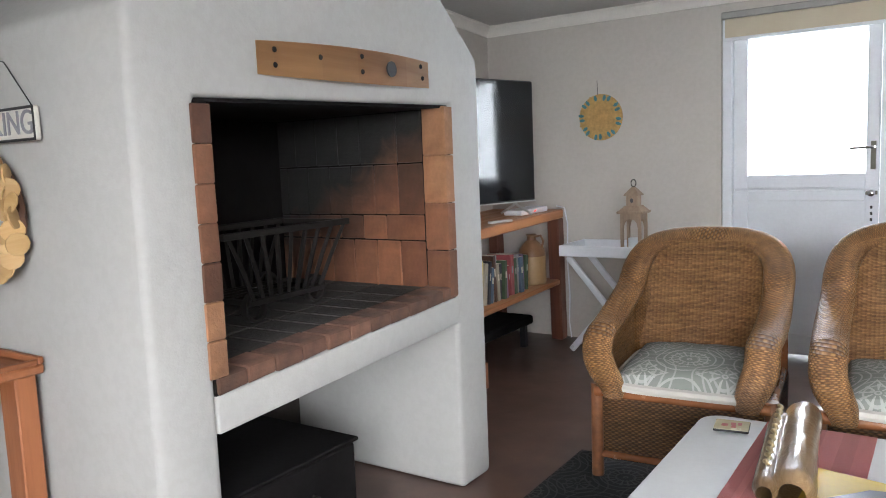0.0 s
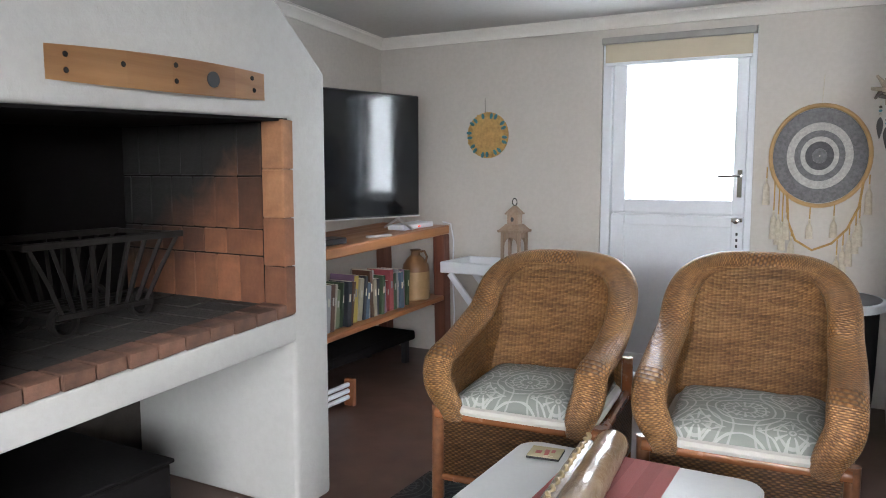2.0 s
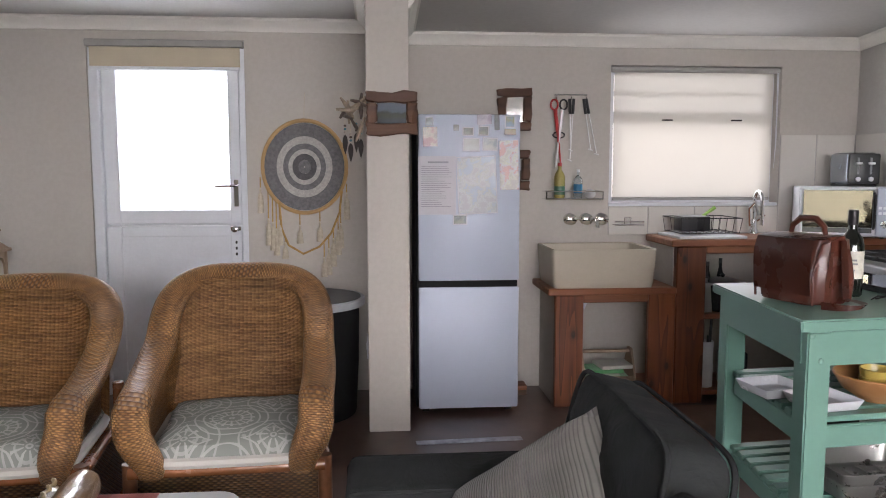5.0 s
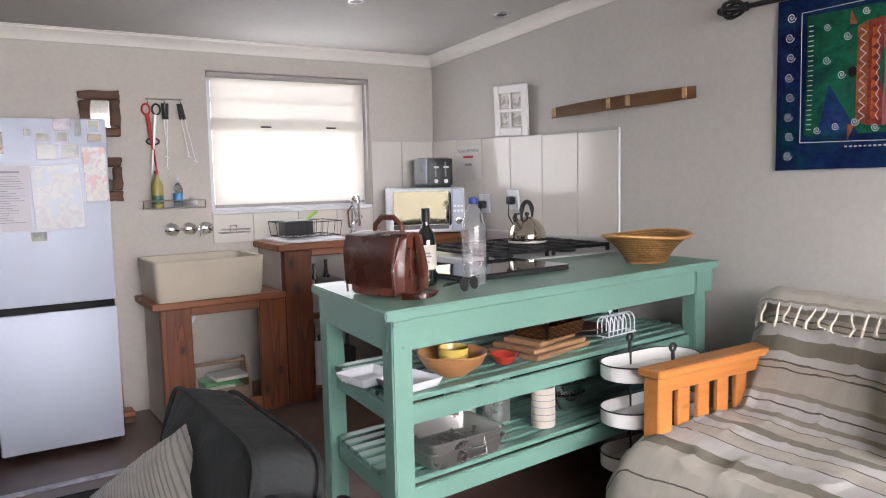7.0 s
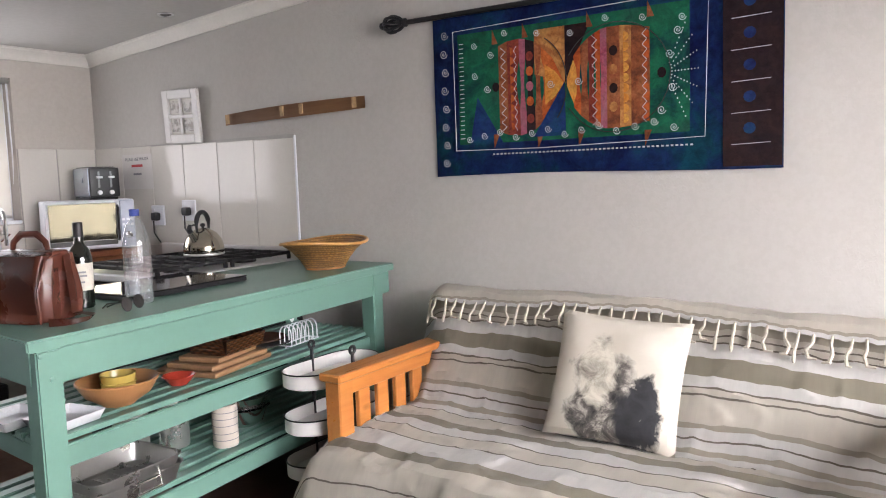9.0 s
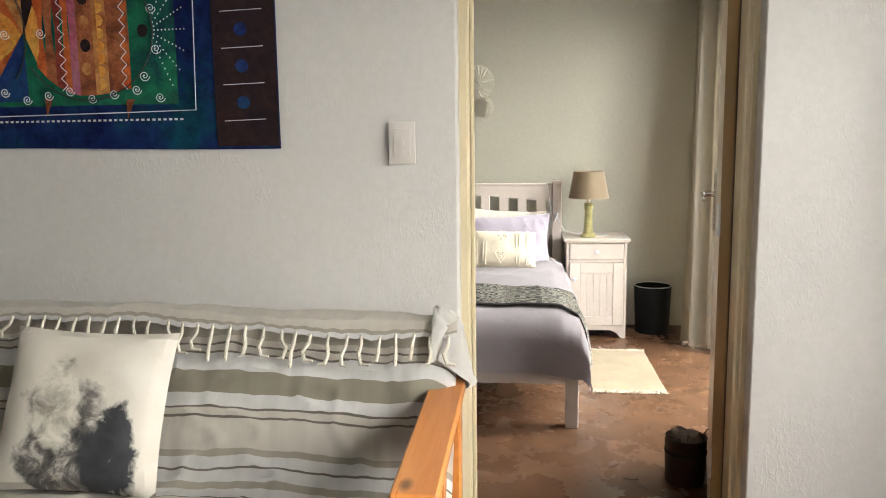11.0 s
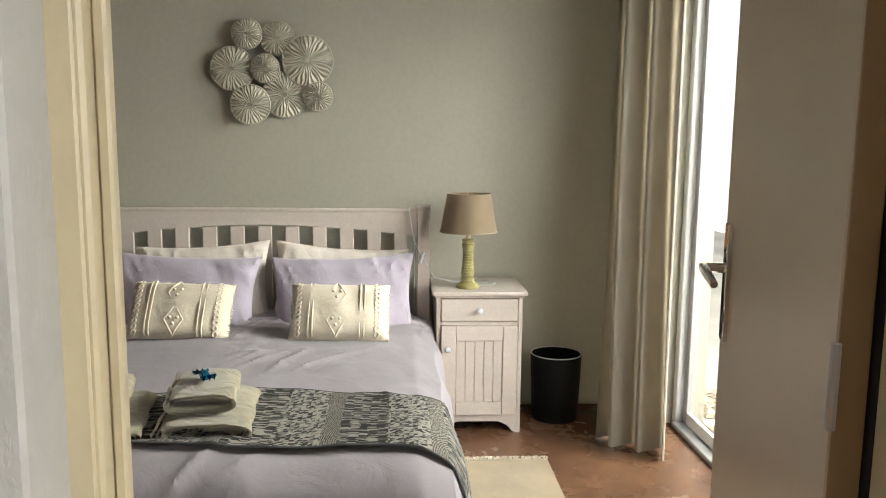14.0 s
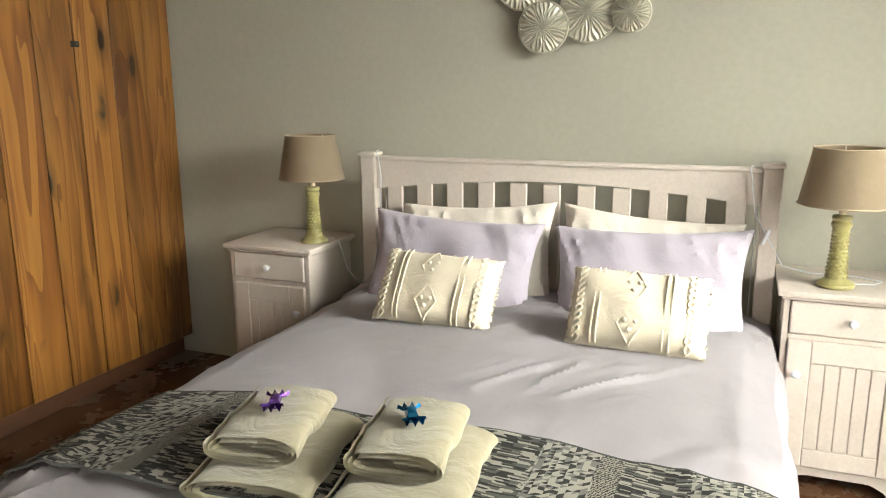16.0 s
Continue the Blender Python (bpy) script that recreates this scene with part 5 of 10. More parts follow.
def box_cushion(w, h, d, seed):
    """A filled box cushion: bulging faces, gathered borders, piped seams on both edges."""
    b = bmesh.new()
    bmesh.ops.create_cube(b, size=2.0)
    bmesh.ops.subdivide_edges(b, edges=b.edges[:], cuts=19, use_grid_fill=True)
    for v in b.verts:
        x, y, z = v.co
        m = max(abs(x), abs(y), abs(z))
        q = m / (abs(x) ** 9 + abs(y) ** 9 + abs(z) ** 9) ** (1 / 9)
        x, y, z = x * q, y * q, z * q
        body = (1 - min(1, abs(x)) ** 4) * (1 - min(1, abs(y)) ** 4)
        rim = max(abs(x), abs(y)) ** 8 * (1 - z * z)
        puckers = 0.010 * noise.noise(Vector((x * 5, y * 5, seed))) * rim + 0.007 * max(0.0, noise.noise(Vector((x * 9 + y * 9, z * 1.5, seed + 4)))) * rim
        wr = 0.012 * noise.noise(Vector((x * 2.2, y * 2.2, seed + z))) + 0.006 * max(0.0, 1 - 5 * abs(noise.noise(Vector((x * 3 + y, y * 4, seed + 9)))))
        v.co = Vector((x * (w / 2 + puckers), y * (h / 2 + puckers), z * d / 2 * (0.82 + 0.35 * body) + wr * body * (1 if z > 0 else -1)))
    return b


def piping(w, h, z):
    n = 72
    return rod([(w * 0.5 * math.copysign(abs(math.cos(a)) ** 0.24, math.cos(a)), h * 0.5 * math.copysign(abs(math.sin(a)) ** 0.24, math.sin(a)), z) for a in [2 * math.pi * k / n for k in range(n)]], 0.006, 6, None, True)


for cw, ch_, cd, seed, m in ((0.60, 0.46, 0.16, 16, pose(1.425, 1.965, 0.605, 76, 0, -90)), (0.58, 0.42, 0.17, 9, pose(1.43, 1.355, 0.575, 76, 0, -90))):
    bc = part("back_cushion", box_cushion(cw, ch_, cd, seed), VELVET, sofa, "plump loose back cushion with piping", m)
    for z in (-1, 1):
        part("piping", piping(cw, ch_, z * cd * 0.40), VELVET, bc)
for xx in (0.9, 1.52):
    for yy in (0.76, 2.34):
        part("foot", block(xx - 0.03, xx + 0.03, yy - 0.03, yy + 0.03, 0, 0.1, 0.004), BLACK_PLASTIC, sofa)
b = puff(0.46, 0.46, 0.17, 18, 8, 0, 0.85)
solo("scatter_cushion", b, CORD, "grey ribbed scatter cushion leaning on the sofa", "cushion", m=pose(1.235, 1.93, 0.535, 60, 0, -62) @ pose(0, 0, 0, 0, 0, 45))

# ---- kitchen ----
LINEN = shader("cream_translucent_blind")
m_, nt_, b_ = LINEN
LINEN = m_
tr = nt_.nodes.new("ShaderNodeBsdfTranslucent")
tr.inputs[0].default_value = (0.95, 0.93, 0.89, 1)
tp = nt_.nodes.new("ShaderNodeBsdfTransparent")
mx = nt_.nodes.new("ShaderNodeMixShader")
mx.inputs[0].default_value = 0.30
nt_.links.new(tr.outputs[0], mx.inputs[1])
nt_.links.new(tp.outputs[0], mx.inputs[2])
nt_.links.new(mx.outputs[0], nt_.nodes["Material Output"].inputs[0])

win = tagged(thing("window_1", "white kitchen window behind a drawn cream roller blind", "window", 2.8475, 5.10, 1.54), kind="structure")
for x0, x1, z0, z1 in ((-0.5375, -0.49, -0.425, 0.425), (0.49, 0.5375, -0.425, 0.425), (-0.49, 0.49, 0.385, 0.425), (-0.49, 0.49, -0.425, -0.37), (-0.49, 0.49, 0.085, 0.155), (-0.49, 0.49, 0.255, 0.28)):
    part("window_frame", block(x0, x1, -0.03, 0.03, z0, z1, 0.004), WHITE_PAINT, win)
for z0, z1 in ((-0.37, 0.085), (0.155, 0.255), (0.28, 0.385)):
    p = part("pane", block(-0.49, 0.49, -0.003, 0.003, z0, z1), GLASS, win)
    p.visible_shadow = False
part("window_sill", block(-0.5375, 0.5375, -0.13, -0.03, -0.425, -0.405, 0.004), WHITE_PAINT, win)
kb = thing("roller_blind", "cream roller blind drawn over the kitchen window", "blind", 2.8475, 5.0, 0)
part("tube", rod([(-0.53, 0.0, 1.945), (0.53, 0.0, 1.945)], 0.019, 14), plain("grey_blind_tube", (0.34, 0.33, 0.31), 0.6), kb)
fabric = part("fabric", block(-0.505, 0.50, 0.012, 0.0135, 1.165, 1.945), LINEN, kb, "cream translucent blind cloth")
part("bottom_bar", block(-0.505, 0.50, 0.006, 0.02, 1.15, 1.168, 0.004), plain("grey_bar", (0.38, 0.37, 0.36), 0.5), kb)
for x in (-0.17, 0.27):
    part("window_stay", block(x - 0.035, x + 0.035, 0.002, 0.012, 1.636, 1.646, 0.003), BLACK_METAL, kb, "dark window latch")
part("pull_chain", rod([(0.515, -0.01, 1.94), (0.518, -0.012, 1.5), (0.512, -0.012, 1.35), (0.52, -0.012, 1.5), (0.522, -0.01, 1.94)], 0.003, 5), WHITE_PAINT, kb)
# Added board that glows to light the blind from behind; no real wall.
setting("backdrop_kitchen_yard", block(0.9, 5.0, 6.6, 6.62, -0.1, 3.2), glow("kitchen_backdrop_glow", (1.0, 0.97, 0.92), 1.5), "glowing backdrop board for the bright yard beyond the kitchen window", "backdrop")

TILE = plain("glossy_white_tile", (0.64, 0.615, 0.57), 0.1, vary=0.02, size=1, relief=0.005, each=0.05)
GROUT = plain("grey_grout", (0.42, 0.41, 0.39), 0.9)
spl = tagged(thing("splashback", "large glossy white wall tiles above the worktop", "splashback", 0, 0, 0), kind="structure")
part("grout", block(EAST - 0.006, EAST - 0.001, 3.2, 4.975, 0.95, 1.553), GROUT, spl)
part("grout", block(3.39, EAST - 0.006, NORTH - 0.006, NORTH - 0.001, 0.95, 1.553), GROUT, spl)
part("grout", block(2.31, 3.39, NORTH - 0.006, NORTH - 0.001, 0.945, 1.112), GROUT, spl)
for k in range(6):
    y0 = 3.2 + k * 0.297
    part("tile", block(EAST - 0.011, EAST - 0.005, y0 + 0.002, y0 + 0.295 if k < 5 else 4.965, 0.952, 1.553 - 0.004 * (5 - k), 0.002), TILE, spl)
for x0, x1, z0, z1 in ((3.39, 3.62, 0.952, 1.553), (3.624, EAST - 0.012, 0.952, 1.553), (2.31, 2.555, 0.94, 1.11), (2.559, 2.85, 0.95, 1.11), (2.854, 3.12, 0.95, 1.11), (3.124, 3.388, 0.95, 1.11)):
    part("tile", block(x0 + 0.001, x1 - 0.001, NORTH - 0.011, NORTH - 0.005, z0, z1, 0.002), TILE, spl)
part("edge_trim", block(EAST - 0.013, EAST - 0.001, 3.19, 3.2, 0.95, 1.545, 0.002), WHITE_PAINT, spl)

# fridge
SILVER = plain("silver_fridge_door", (0.40, 0.435, 0.52), 0.5, 0.25, vary=0.012, size=1.2, grain=300, relief=0.03)
FRIDGE_BLACK = plain("black_fridge_case", (0.008, 0.008, 0.009), 0.6, spec=0.15)
fr = thing("fridge_freezer", "silver fridge freezer covered with magnets and notices", "fridge", 0, 0, 0)
part("cabinet", block(1.105, 1.66, 4.50, 4.95, 0.032, 1.632, 0.006), FRIDGE_BLACK, fr, "black side panels")
up = part("upper_door", block(1.118, 1.662, 4.455, 4.498, 0.742, 1.628, 0.008, None, 2), SILVER, fr)
lo = part("lower_door", block(1.118, 1.662, 4.455, 4.498, 0.036, 0.705, 0.008, None, 2), SILVER, fr)
part("grip_recess", block(1.122, 1.655, 4.468, 4.498, 0.705, 0.742), FRIDGE_BLACK, fr, "black grip recess between the doors")
for x in (1.14, 1.60):
    for y in (4.53, 4.9):
        part("foot", block(x, x + 0.04, y, y + 0.03, 0, 0.034, 0.004), FRIDGE_BLACK, fr)


def leaf(name, cols, scale=14.0):
    """A small print: soft fields of colour with fine detail on top."""
    m, nt, b = shader(name)
    v = coords(nt)
    n = maths(nt, "ADD", maths(nt, "MULTIPLY", noisy(nt, v, scale, 2, 0.4, 0.5), 0.75), maths(nt, "MULTIPLY", noisy(nt, v, scale * 7, 2), 0.25))
    c = ramp(nt, n, [(0.42 + 0.14 * k / max(1, len(cols) - 1), cc) for k, cc in enumerate(cols)])
    nt.links.new(c, b.inputs["Base Color"])
    b.inputs["Roughness"].default_value = 0.3
    return m


PAPER_WHITE = plain("white_paper", (0.47, 0.455, 0.49), 0.5, vary=0.03)
NOTES = [("fridge_photo", "small dark photo magnet on the fridge", 1.155, 1.198, 1.567, 1.613, [(0.03, 0.04, 0.05), (0.25, 0.3, 0.35)]), ("fridge_magnet", "beige patterned magnet card on the fridge", 1.142, 1.219, 1.459, 1.561, [(0.42, 0.30, 0.22), (0.55, 0.45, 0.35), (0.3, 0.1, 0.1)]), ("fridge_magnet", "tiny dark magnet on the fridge", 1.304, 1.333, 1.542, 1.574, [(0.05, 0.05, 0.05), (0.3, 0.3, 0.3)]), ("fridge_photo", "dark landscape magnet on the fridge", 1.351, 1.413, 1.515, 1.562, [(0.02, 0.02, 0.02), (0.2, 0.2, 0.15)]), ("fridge_photo", "blue coast photo magnet on the fridge", 1.435, 1.494, 1.516, 1.569, [(0.03, 0.07, 0.16), (0.12, 0.12, 0.05)]), ("fridge_magnet", "lilac card magnet on the fridge", 1.429, 1.507, 1.575, 1.628, [(0.35, 0.25, 0.4), (0.5, 0.45, 0.55)]), ("fridge_magnet", "narrow black magnet on the fridge", 1.522, 1.549, 1.546, 1.628, [(0.02, 0.02, 0.03), (0.08, 0.08, 0.1)]), ("fridge_photo", "yellow and blue photo magnet on the fridge", 1.577, 1.634, 1.558, 1.623, [(0.5, 0.45, 0.1), (0.2, 0.3, 0.4)]), ("fridge_photo", "pale map magnet on the fridge", 1.353, 1.445, 1.433, 1.506, [(0.6, 0.6, 0.55), (0.4, 0.42, 0.4)]), ("fridge_photo", "pale blue photo magnet on the fridge", 1.458, 1.541, 1.436, 1.507, [(0.35, 0.42, 0.5), (0.55, 0.55, 0.5)]), ("fridge_map", "pale yellow and white map sheet in plastic", 1.325, 1.537, 1.101, 1.409, [(0.62, 0.62, 0.66), (0.46, 0.48, 0.52), (0.40, 0.40, 0.36), (0.34, 0.40, 0.50)]), ("fridge_poster", "faded colourful leaflet on the fridge", 1.551, 1.653, 1.230, 1.492, [(0.66, 0.6, 0.55), (0.5, 0.46, 0.36), (0.42, 0.42, 0.5), (0.45, 0.25, 0.22)]), ("fridge_photo", "small seaside photo magnet on the fridge", 1.301, 1.379, 1.044, 1.099, [(0.08, 0.15, 0.17), (0.3, 0.33, 0.25)]), ("fridge_magnet", "small yellow tag magnet on the fridge", 1.576, 1.637, 1.522, 1.552, [(0.5, 0.4, 0.15), (0.3, 0.2, 0.1)])]
for k, (nm, lab, x0, x1, z0, z1, cols) in enumerate(NOTES):
    hw, hh = (x1 - x0) / 2, (z1 - z0) / 2
    note = thing(nm, lab, "magnet")
    note.matrix_basis = pose((x0 + x1) / 2, 4.4545, (z0 + z1) / 2, 0, (k % 5 - 2) * 1.3, 0)
    print_ = leaf("print_%d" % k, [shade(c, (0.5 if n == 0 else 0.85) * (0.95 if hw > 0.045 else 0.6)) for n, c in enumerate(cols)], 12 + 3 * (k % 4))
    edge = 0.006 if hw > 0.025 else 0.003
    part("backing", block(-hw, hw, -0.003, 0.0, -hh, hh, 0.0008), PAPER_WHITE if "photo" in nm or "map" in nm else print_, note)
    part("print", block(-hw + edge, hw - edge, -0.0036, -0.003, -hh + edge, hh - edge), print_, note)
notice = thing("fridge_notice", "white printed notice with rows of text on the fridge", "notice", 1.2175, 4.454, 1.254)
part("page", block(-0.10, 0.10, -0.002, 0, -0.155, 0.155, 0.0006), PAPER_WHITE, notice)
rn = random.Random(5)
INK = plain("grey_ink", (0.22, 0.22, 0.24), 0.7)
for k in range(20):
    w = rn.uniform(0.09, 0.165)
    part("text_bar", block(-0.085, -0.085 + w, -0.0026, -0.002, 0.10 - k * 0.0112, 0.1028 - k * 0.0112), INK, notice)
part("heading_bar", block(-0.05, 0.06, -0.0032, -0.002, 0.118, 0.127), INK, notice)

rough_frame("driftwood_mirror", "rough dark driftwood frame round a small mirror", 1.72, 4.975, 1.695, 0.205, 0.25, 0.10, 0.15, CHROME)
rough_frame("driftwood_picture_frame", "rough dark driftwood frame low beside the fridge", 1.715, 4.975, 1.336, 0.20, 0.24, 0.10, 0.13, landscape("photo_shore", (0.3, 0.3, 0.3), (0.08, 0.07, 0.05), (0.12, 0.1, 0.08)))
mop = thing("broom", "wooden broom standing behind the fridge", "broom", 1.735, 4.80, 0)
part("stick", rod([(-0.012, 0.05, 0.05), (-0.03, 0.13, 1.1)], 0.011, 10), ORANGE_PINE, mop)
part("head", block(-0.02, 0.045, -0.02, 0.10, 0.03, 0.06, 0.012, None, 2), PINE, mop)
part("bristles", block(-0.016, 0.041, -0.016, 0.096, 0.0, 0.03), plain("dark_bristle", (0.10, 0.06, 0.04), 0.9), mop)

# braai tools on a rail
rail = thing("tool_rail", "steel wall rail with hanging braai tongs and tools", "tool rail", 2.06, 4.97, 1.785)
part("rail", rod([(-0.10, -0.01, 0), (0.10, -0.01, 0)], 0.004, 8), CHROME, rail)
for x in (-0.09, 0.0, 0.09):
    part("hook", rod([(x, -0.01, 0), (x, -0.03, -0.015), (x, -0.02, -0.03)], 0.003, 6), CHROME, rail)
RED = plain("red_handle", (0.42, 0.03, 0.03), 0.4)
tongs = thing("braai_tongs", "long tongs with red handles hanging on the rail", "tongs", 1.985, 4.945, 1.755)
for s in (-1, 1):
    part("ring", rod([(s * 0.028 + 0.022 * math.cos(a), 0, -0.03 + 0.03 * math.sin(a)) for a in [2 * math.pi * k / 14 for k in range(14)]], 0.006, 6, None, True), RED if s < 0 else BLACK_PLASTIC, tongs)
    part("arm", rod([(s * 0.022, 0, -0.06), (s * 0.006, -0.004, -0.2), (-s * 0.016, -0.006, -0.40)], [0.012, 0.009, 0.004], 8), RED if s < 0 else STEEL, tongs)
part("grip_loop", rod([(0.035 * math.cos(a), -0.004, -0.21 + 0.018 * math.sin(a)) for a in [2 * math.pi * k / 14 for k in range(14)]], 0.005, 6, None, True), BLACK_PLASTIC, tongs)
for k, (x, l, lean) in enumerate(((2.05, 0.30, -2), (2.075, 0.36, 3), (2.135, 0.30, -9), (2.15, 0.33, -12))):
    t = thing("braai_tool", "thin steel braai tool with a dark handle on the rail", "braai tool", x, 4.945, 1.76, 0, "hanging braai tools")
    t.matrix_basis = pose(x, 4.945, 1.76, 0, lean, 0)
    part("handle", rod([(0, 0, 0), (0, 0, -0.09)], 0.009, 8), BLACK_PLASTIC, t)
    part("shaft", rod([(0, 0, -0.09), (0, 0, -l)], 0.0035, 6), STEEL, t)
    part("tip", rod([(-0.012, 0, -l), (0.012, 0, -l - 0.012)], 0.004, 6), STEEL, t)

caddy = thing("wire_wall_shelf", "chrome wire wall shelf holding bottles", "wall shelf", 2.065, 4.90, 1.165)
for z in (0.0, 0.045):
    part("rim", rod([(-0.17, -0.06, z), (0.17, -0.06, z), (0.17, 0.07, z), (-0.17, 0.07, z)], 0.0035, 6, None, True), CHROME, caddy)
for k in range(9):
    part("wire", rod([(-0.15 + k * 0.0375, -0.06, 0.0), (-0.15 + k * 0.0375, 0.07, 0.0)], 0.002, 5), CHROME, caddy)
for x in (-0.17, 0.17):
    part("upright", rod([(x, -0.06, 0), (x, -0.06, 0.045)], 0.003, 5), CHROME, caddy)


def bottle(name, label, x, y, z, r, h, body, cap, neck=0.35, cat="bottle"):
    t = thing(name, label, cat, x, y, z)
    part("body", turned([(r * 0.9, 0), (r, 0.006), (r, h * 0.6), (r * 0.85, h * 0.68), (r * neck, h * 0.8), (r * neck, h * 0.9)], 20), body, t)
    part("cap", turned([(r * neck * 1.1, h * 0.9), (r * neck * 1.1, h)], 14), cap, t)
    return t


SOAP = glassy("pale_soap", (0.75, 0.85, 0.9), 0.1)
YELLOW = plain("yellow_dish_soap", (0.32, 0.28, 0.09), 0.2)
DARK_GREEN = plain("dark_green_plastic", (0.02, 0.10, 0.05), 0.3)
w1 = bottle("dish_soap_bottle", "yellow dish soap bottle with red cap", 1.985, 4.90, 1.170, 0.032, 0.21, YELLOW, RED)
part("label_band", turned([(0.0328, 0.02), (0.0328, 0.07)], 20, False), DARK_GREEN, w1)
w2 = bottle("hand_soap_bottle", "clear bottle with a blue label", 2.10, 4.91, 1.170, 0.026, 0.17, SOAP, WHITE_PAINT, 0.3)
part("label_band", turned([(0.0268, 0.03), (0.0268, 0.08)], 20, False), plain("blue_label", (0.03, 0.2, 0.4), 0.4), w2)
solo("steel_scrubber", turned([(0.012, 0), (0.03, 0.01), (0.034, 0.025), (0.026, 0.045), (0.008, 0.055)], 14), STEEL, "round steel scrubber on the wall shelf", "scrubber", 2.17, 4.89, 1.170)

# wall taps over the sink
taps = thing("wall_taps", "three chrome wall taps over the basin", "tap", 2.165, 4.975, 1.04)
for x in (-0.10, 0.0, 0.095):
    b = turned([(0.036, 0), (0.036, 0.006), (0.018, 0.012), (0.016, 0.03), (0.032, 0.04), (0.034, 0.06), (0.018, 0.066), (0.002, 0.068)], 18)
    b.transform(pose(x, 0, 0, 90))
    part("tap_body", b, CHROME, taps)
part("spout", rod([(0.05, -0.02, 0.0), (0.05, -0.09, -0.005), (0.05, -0.10, -0.05)], 0.011, 10), CHROME, taps)
part("connecting_pipe", rod([(-0.10, -0.02, 0), (0.095, -0.02, 0)], 0.009, 8), CHROME, taps)
dish = thing("soap_rack", "small chrome soap rack on the tiles", "soap rack", 2.43, 4.95, 1.005)
for z, y in ((0, 0), (0, -0.05), (0.02, -0.05)):
    part("wire", rod([(-0.10, y, z), (0.08, y, z)], 0.003, 6), CHROME, dish)
for x in (-0.06, -0.03, 0.0, 0.03, 0.06):
    part("wire", rod([(x, 0.02, 0.0), (x, -0.05, 0.0)], 0.002, 5), CHROME, dish)
part("bracket", rod([(-0.02, 0.02, 0.0), (-0.02, 0.015, 0.04), (0.02, 0.015, 0.04), (0.02, 0.02, 0.0)], 0.003, 6), CHROME, dish)

# basin and its stand
CERAMIC = plain("buff_glazed_ceramic", (0.50, 0.445, 0.36), 0.18, vary=0.06, size=3, relief=0.01)
ss = thing("basin_stand", "orange pine stand under the ceramic basin", "stand", 0, 0, 0)
part("top_board", block(1.84, 2.575, 4.52, 4.965, 0.640, 0.678, 0.006), PINE_X, ss)
part("left_post", block(1.885, 2.045, 4.535, 4.58, 0, 0.640, 0.005), KNOTTY_RED, ss)
part("right_post", block(2.42, 2.575, 4.535, 4.58, 0, 0.640, 0.005), KNOTTY_RED, ss)
part("top_rail", block(2.045, 2.42, 4.54, 4.575, 0.595, 0.640, 0.004), PINE_X, ss)
part("bottom_rail", block(2.045, 2.42, 4.54, 4.575, 0.0, 0.09, 0.004), PINE_X, ss)
part("side_panel", block(1.89, 1.91, 4.58, 4.97, 0, 0.640), WALL, ss, "grey plastered side panel")
part("floor_board", block(1.91, 2.56, 4.58, 4.96, 0.05, 0.07), PINE_X, ss)
basin = thing("ceramic_basin", "large buff ceramic butler basin on a pine stand", "basin", 2.16, 4.735, 0.679)


def basin_wall(u, v):
    a = 2 * math.pi * u
    cx, sy = math.cos(a), math.sin(a)
    prof = [(0.94, 0.0), (0.965, 0.03), (1.0, 0.19), (1.0, 0.215), (0.985, 0.218), (0.93, 0.214), (0.90, 0.05), (0.80, 0.03), (0.05, 0.028)]
    k = v * (len(prof) - 1)
    i = min(len(prof) - 2, int(k))
    f = k - i
    s, z = (prof[i][0] * (1 - f) + prof[i + 1][0] * f, prof[i][1] * (1 - f) + prof[i + 1][1] * f)
    e = 0.12
    return (0.30 * s * math.copysign(abs(cx) ** e, cx), 0.215 * s * math.copysign(abs(sy) ** e, sy), z)


bw = sheet(basin_wall, 72, 24, 1, 1, 0, True)
bmesh.ops.contextual_create(bw, geom=[e for e in bw.edges if e.is_boundary and e.verts[0].co.z < 0.01])
part("bowl", bw, CERAMIC, basin)
part("overflow", block(-0.02, 0.02, 0.17, 0.19, 0.15, 0.175, 0.004), CHROME, basin)
part("trap_pipe", rod([(-0.12, 0.0, 0.0), (-0.12, 0, -0.10), (-0.10, 0, -0.14), (-0.07, 0, -0.14), (-0.05, 0, -0.10), (-0.05, 0.1, -0.06), (-0.05, 0.2, -0.06)], 0.02, 10), WHITE_PAINT, basin, "white plastic trap")
trug = thing("wooden_trug", "grey wooden trug with green cloths under the basin", "trug", 2.235, 4.74, 0.071, 0)
part("base", block(-0.15, 0.15, -0.10, 0.10, 0, 0.012, 0.002), LIME_WOOD, trug)
for s in (-1, 1):
    part("side", block(-0.15, 0.15, s * 0.10 - 0.006, s * 0.10 + 0.006, 0, 0.07, 0.003), LIME_WOOD, trug)
    part("end", prism([(-0.10, 0), (0.10, 0), (0.10, 0.08), (0.03, 0.22), (-0.03, 0.22), (-0.10, 0.08)], 0.012, "yz"), LIME_WOOD, trug, "", Matrix.Translation((s * 0.15 - 0.006, 0, 0)))
part("handle", rod([(-0.15, 0, 0.20), (0.15, 0, 0.20)], 0.011, 10), LIME_WOOD, trug)
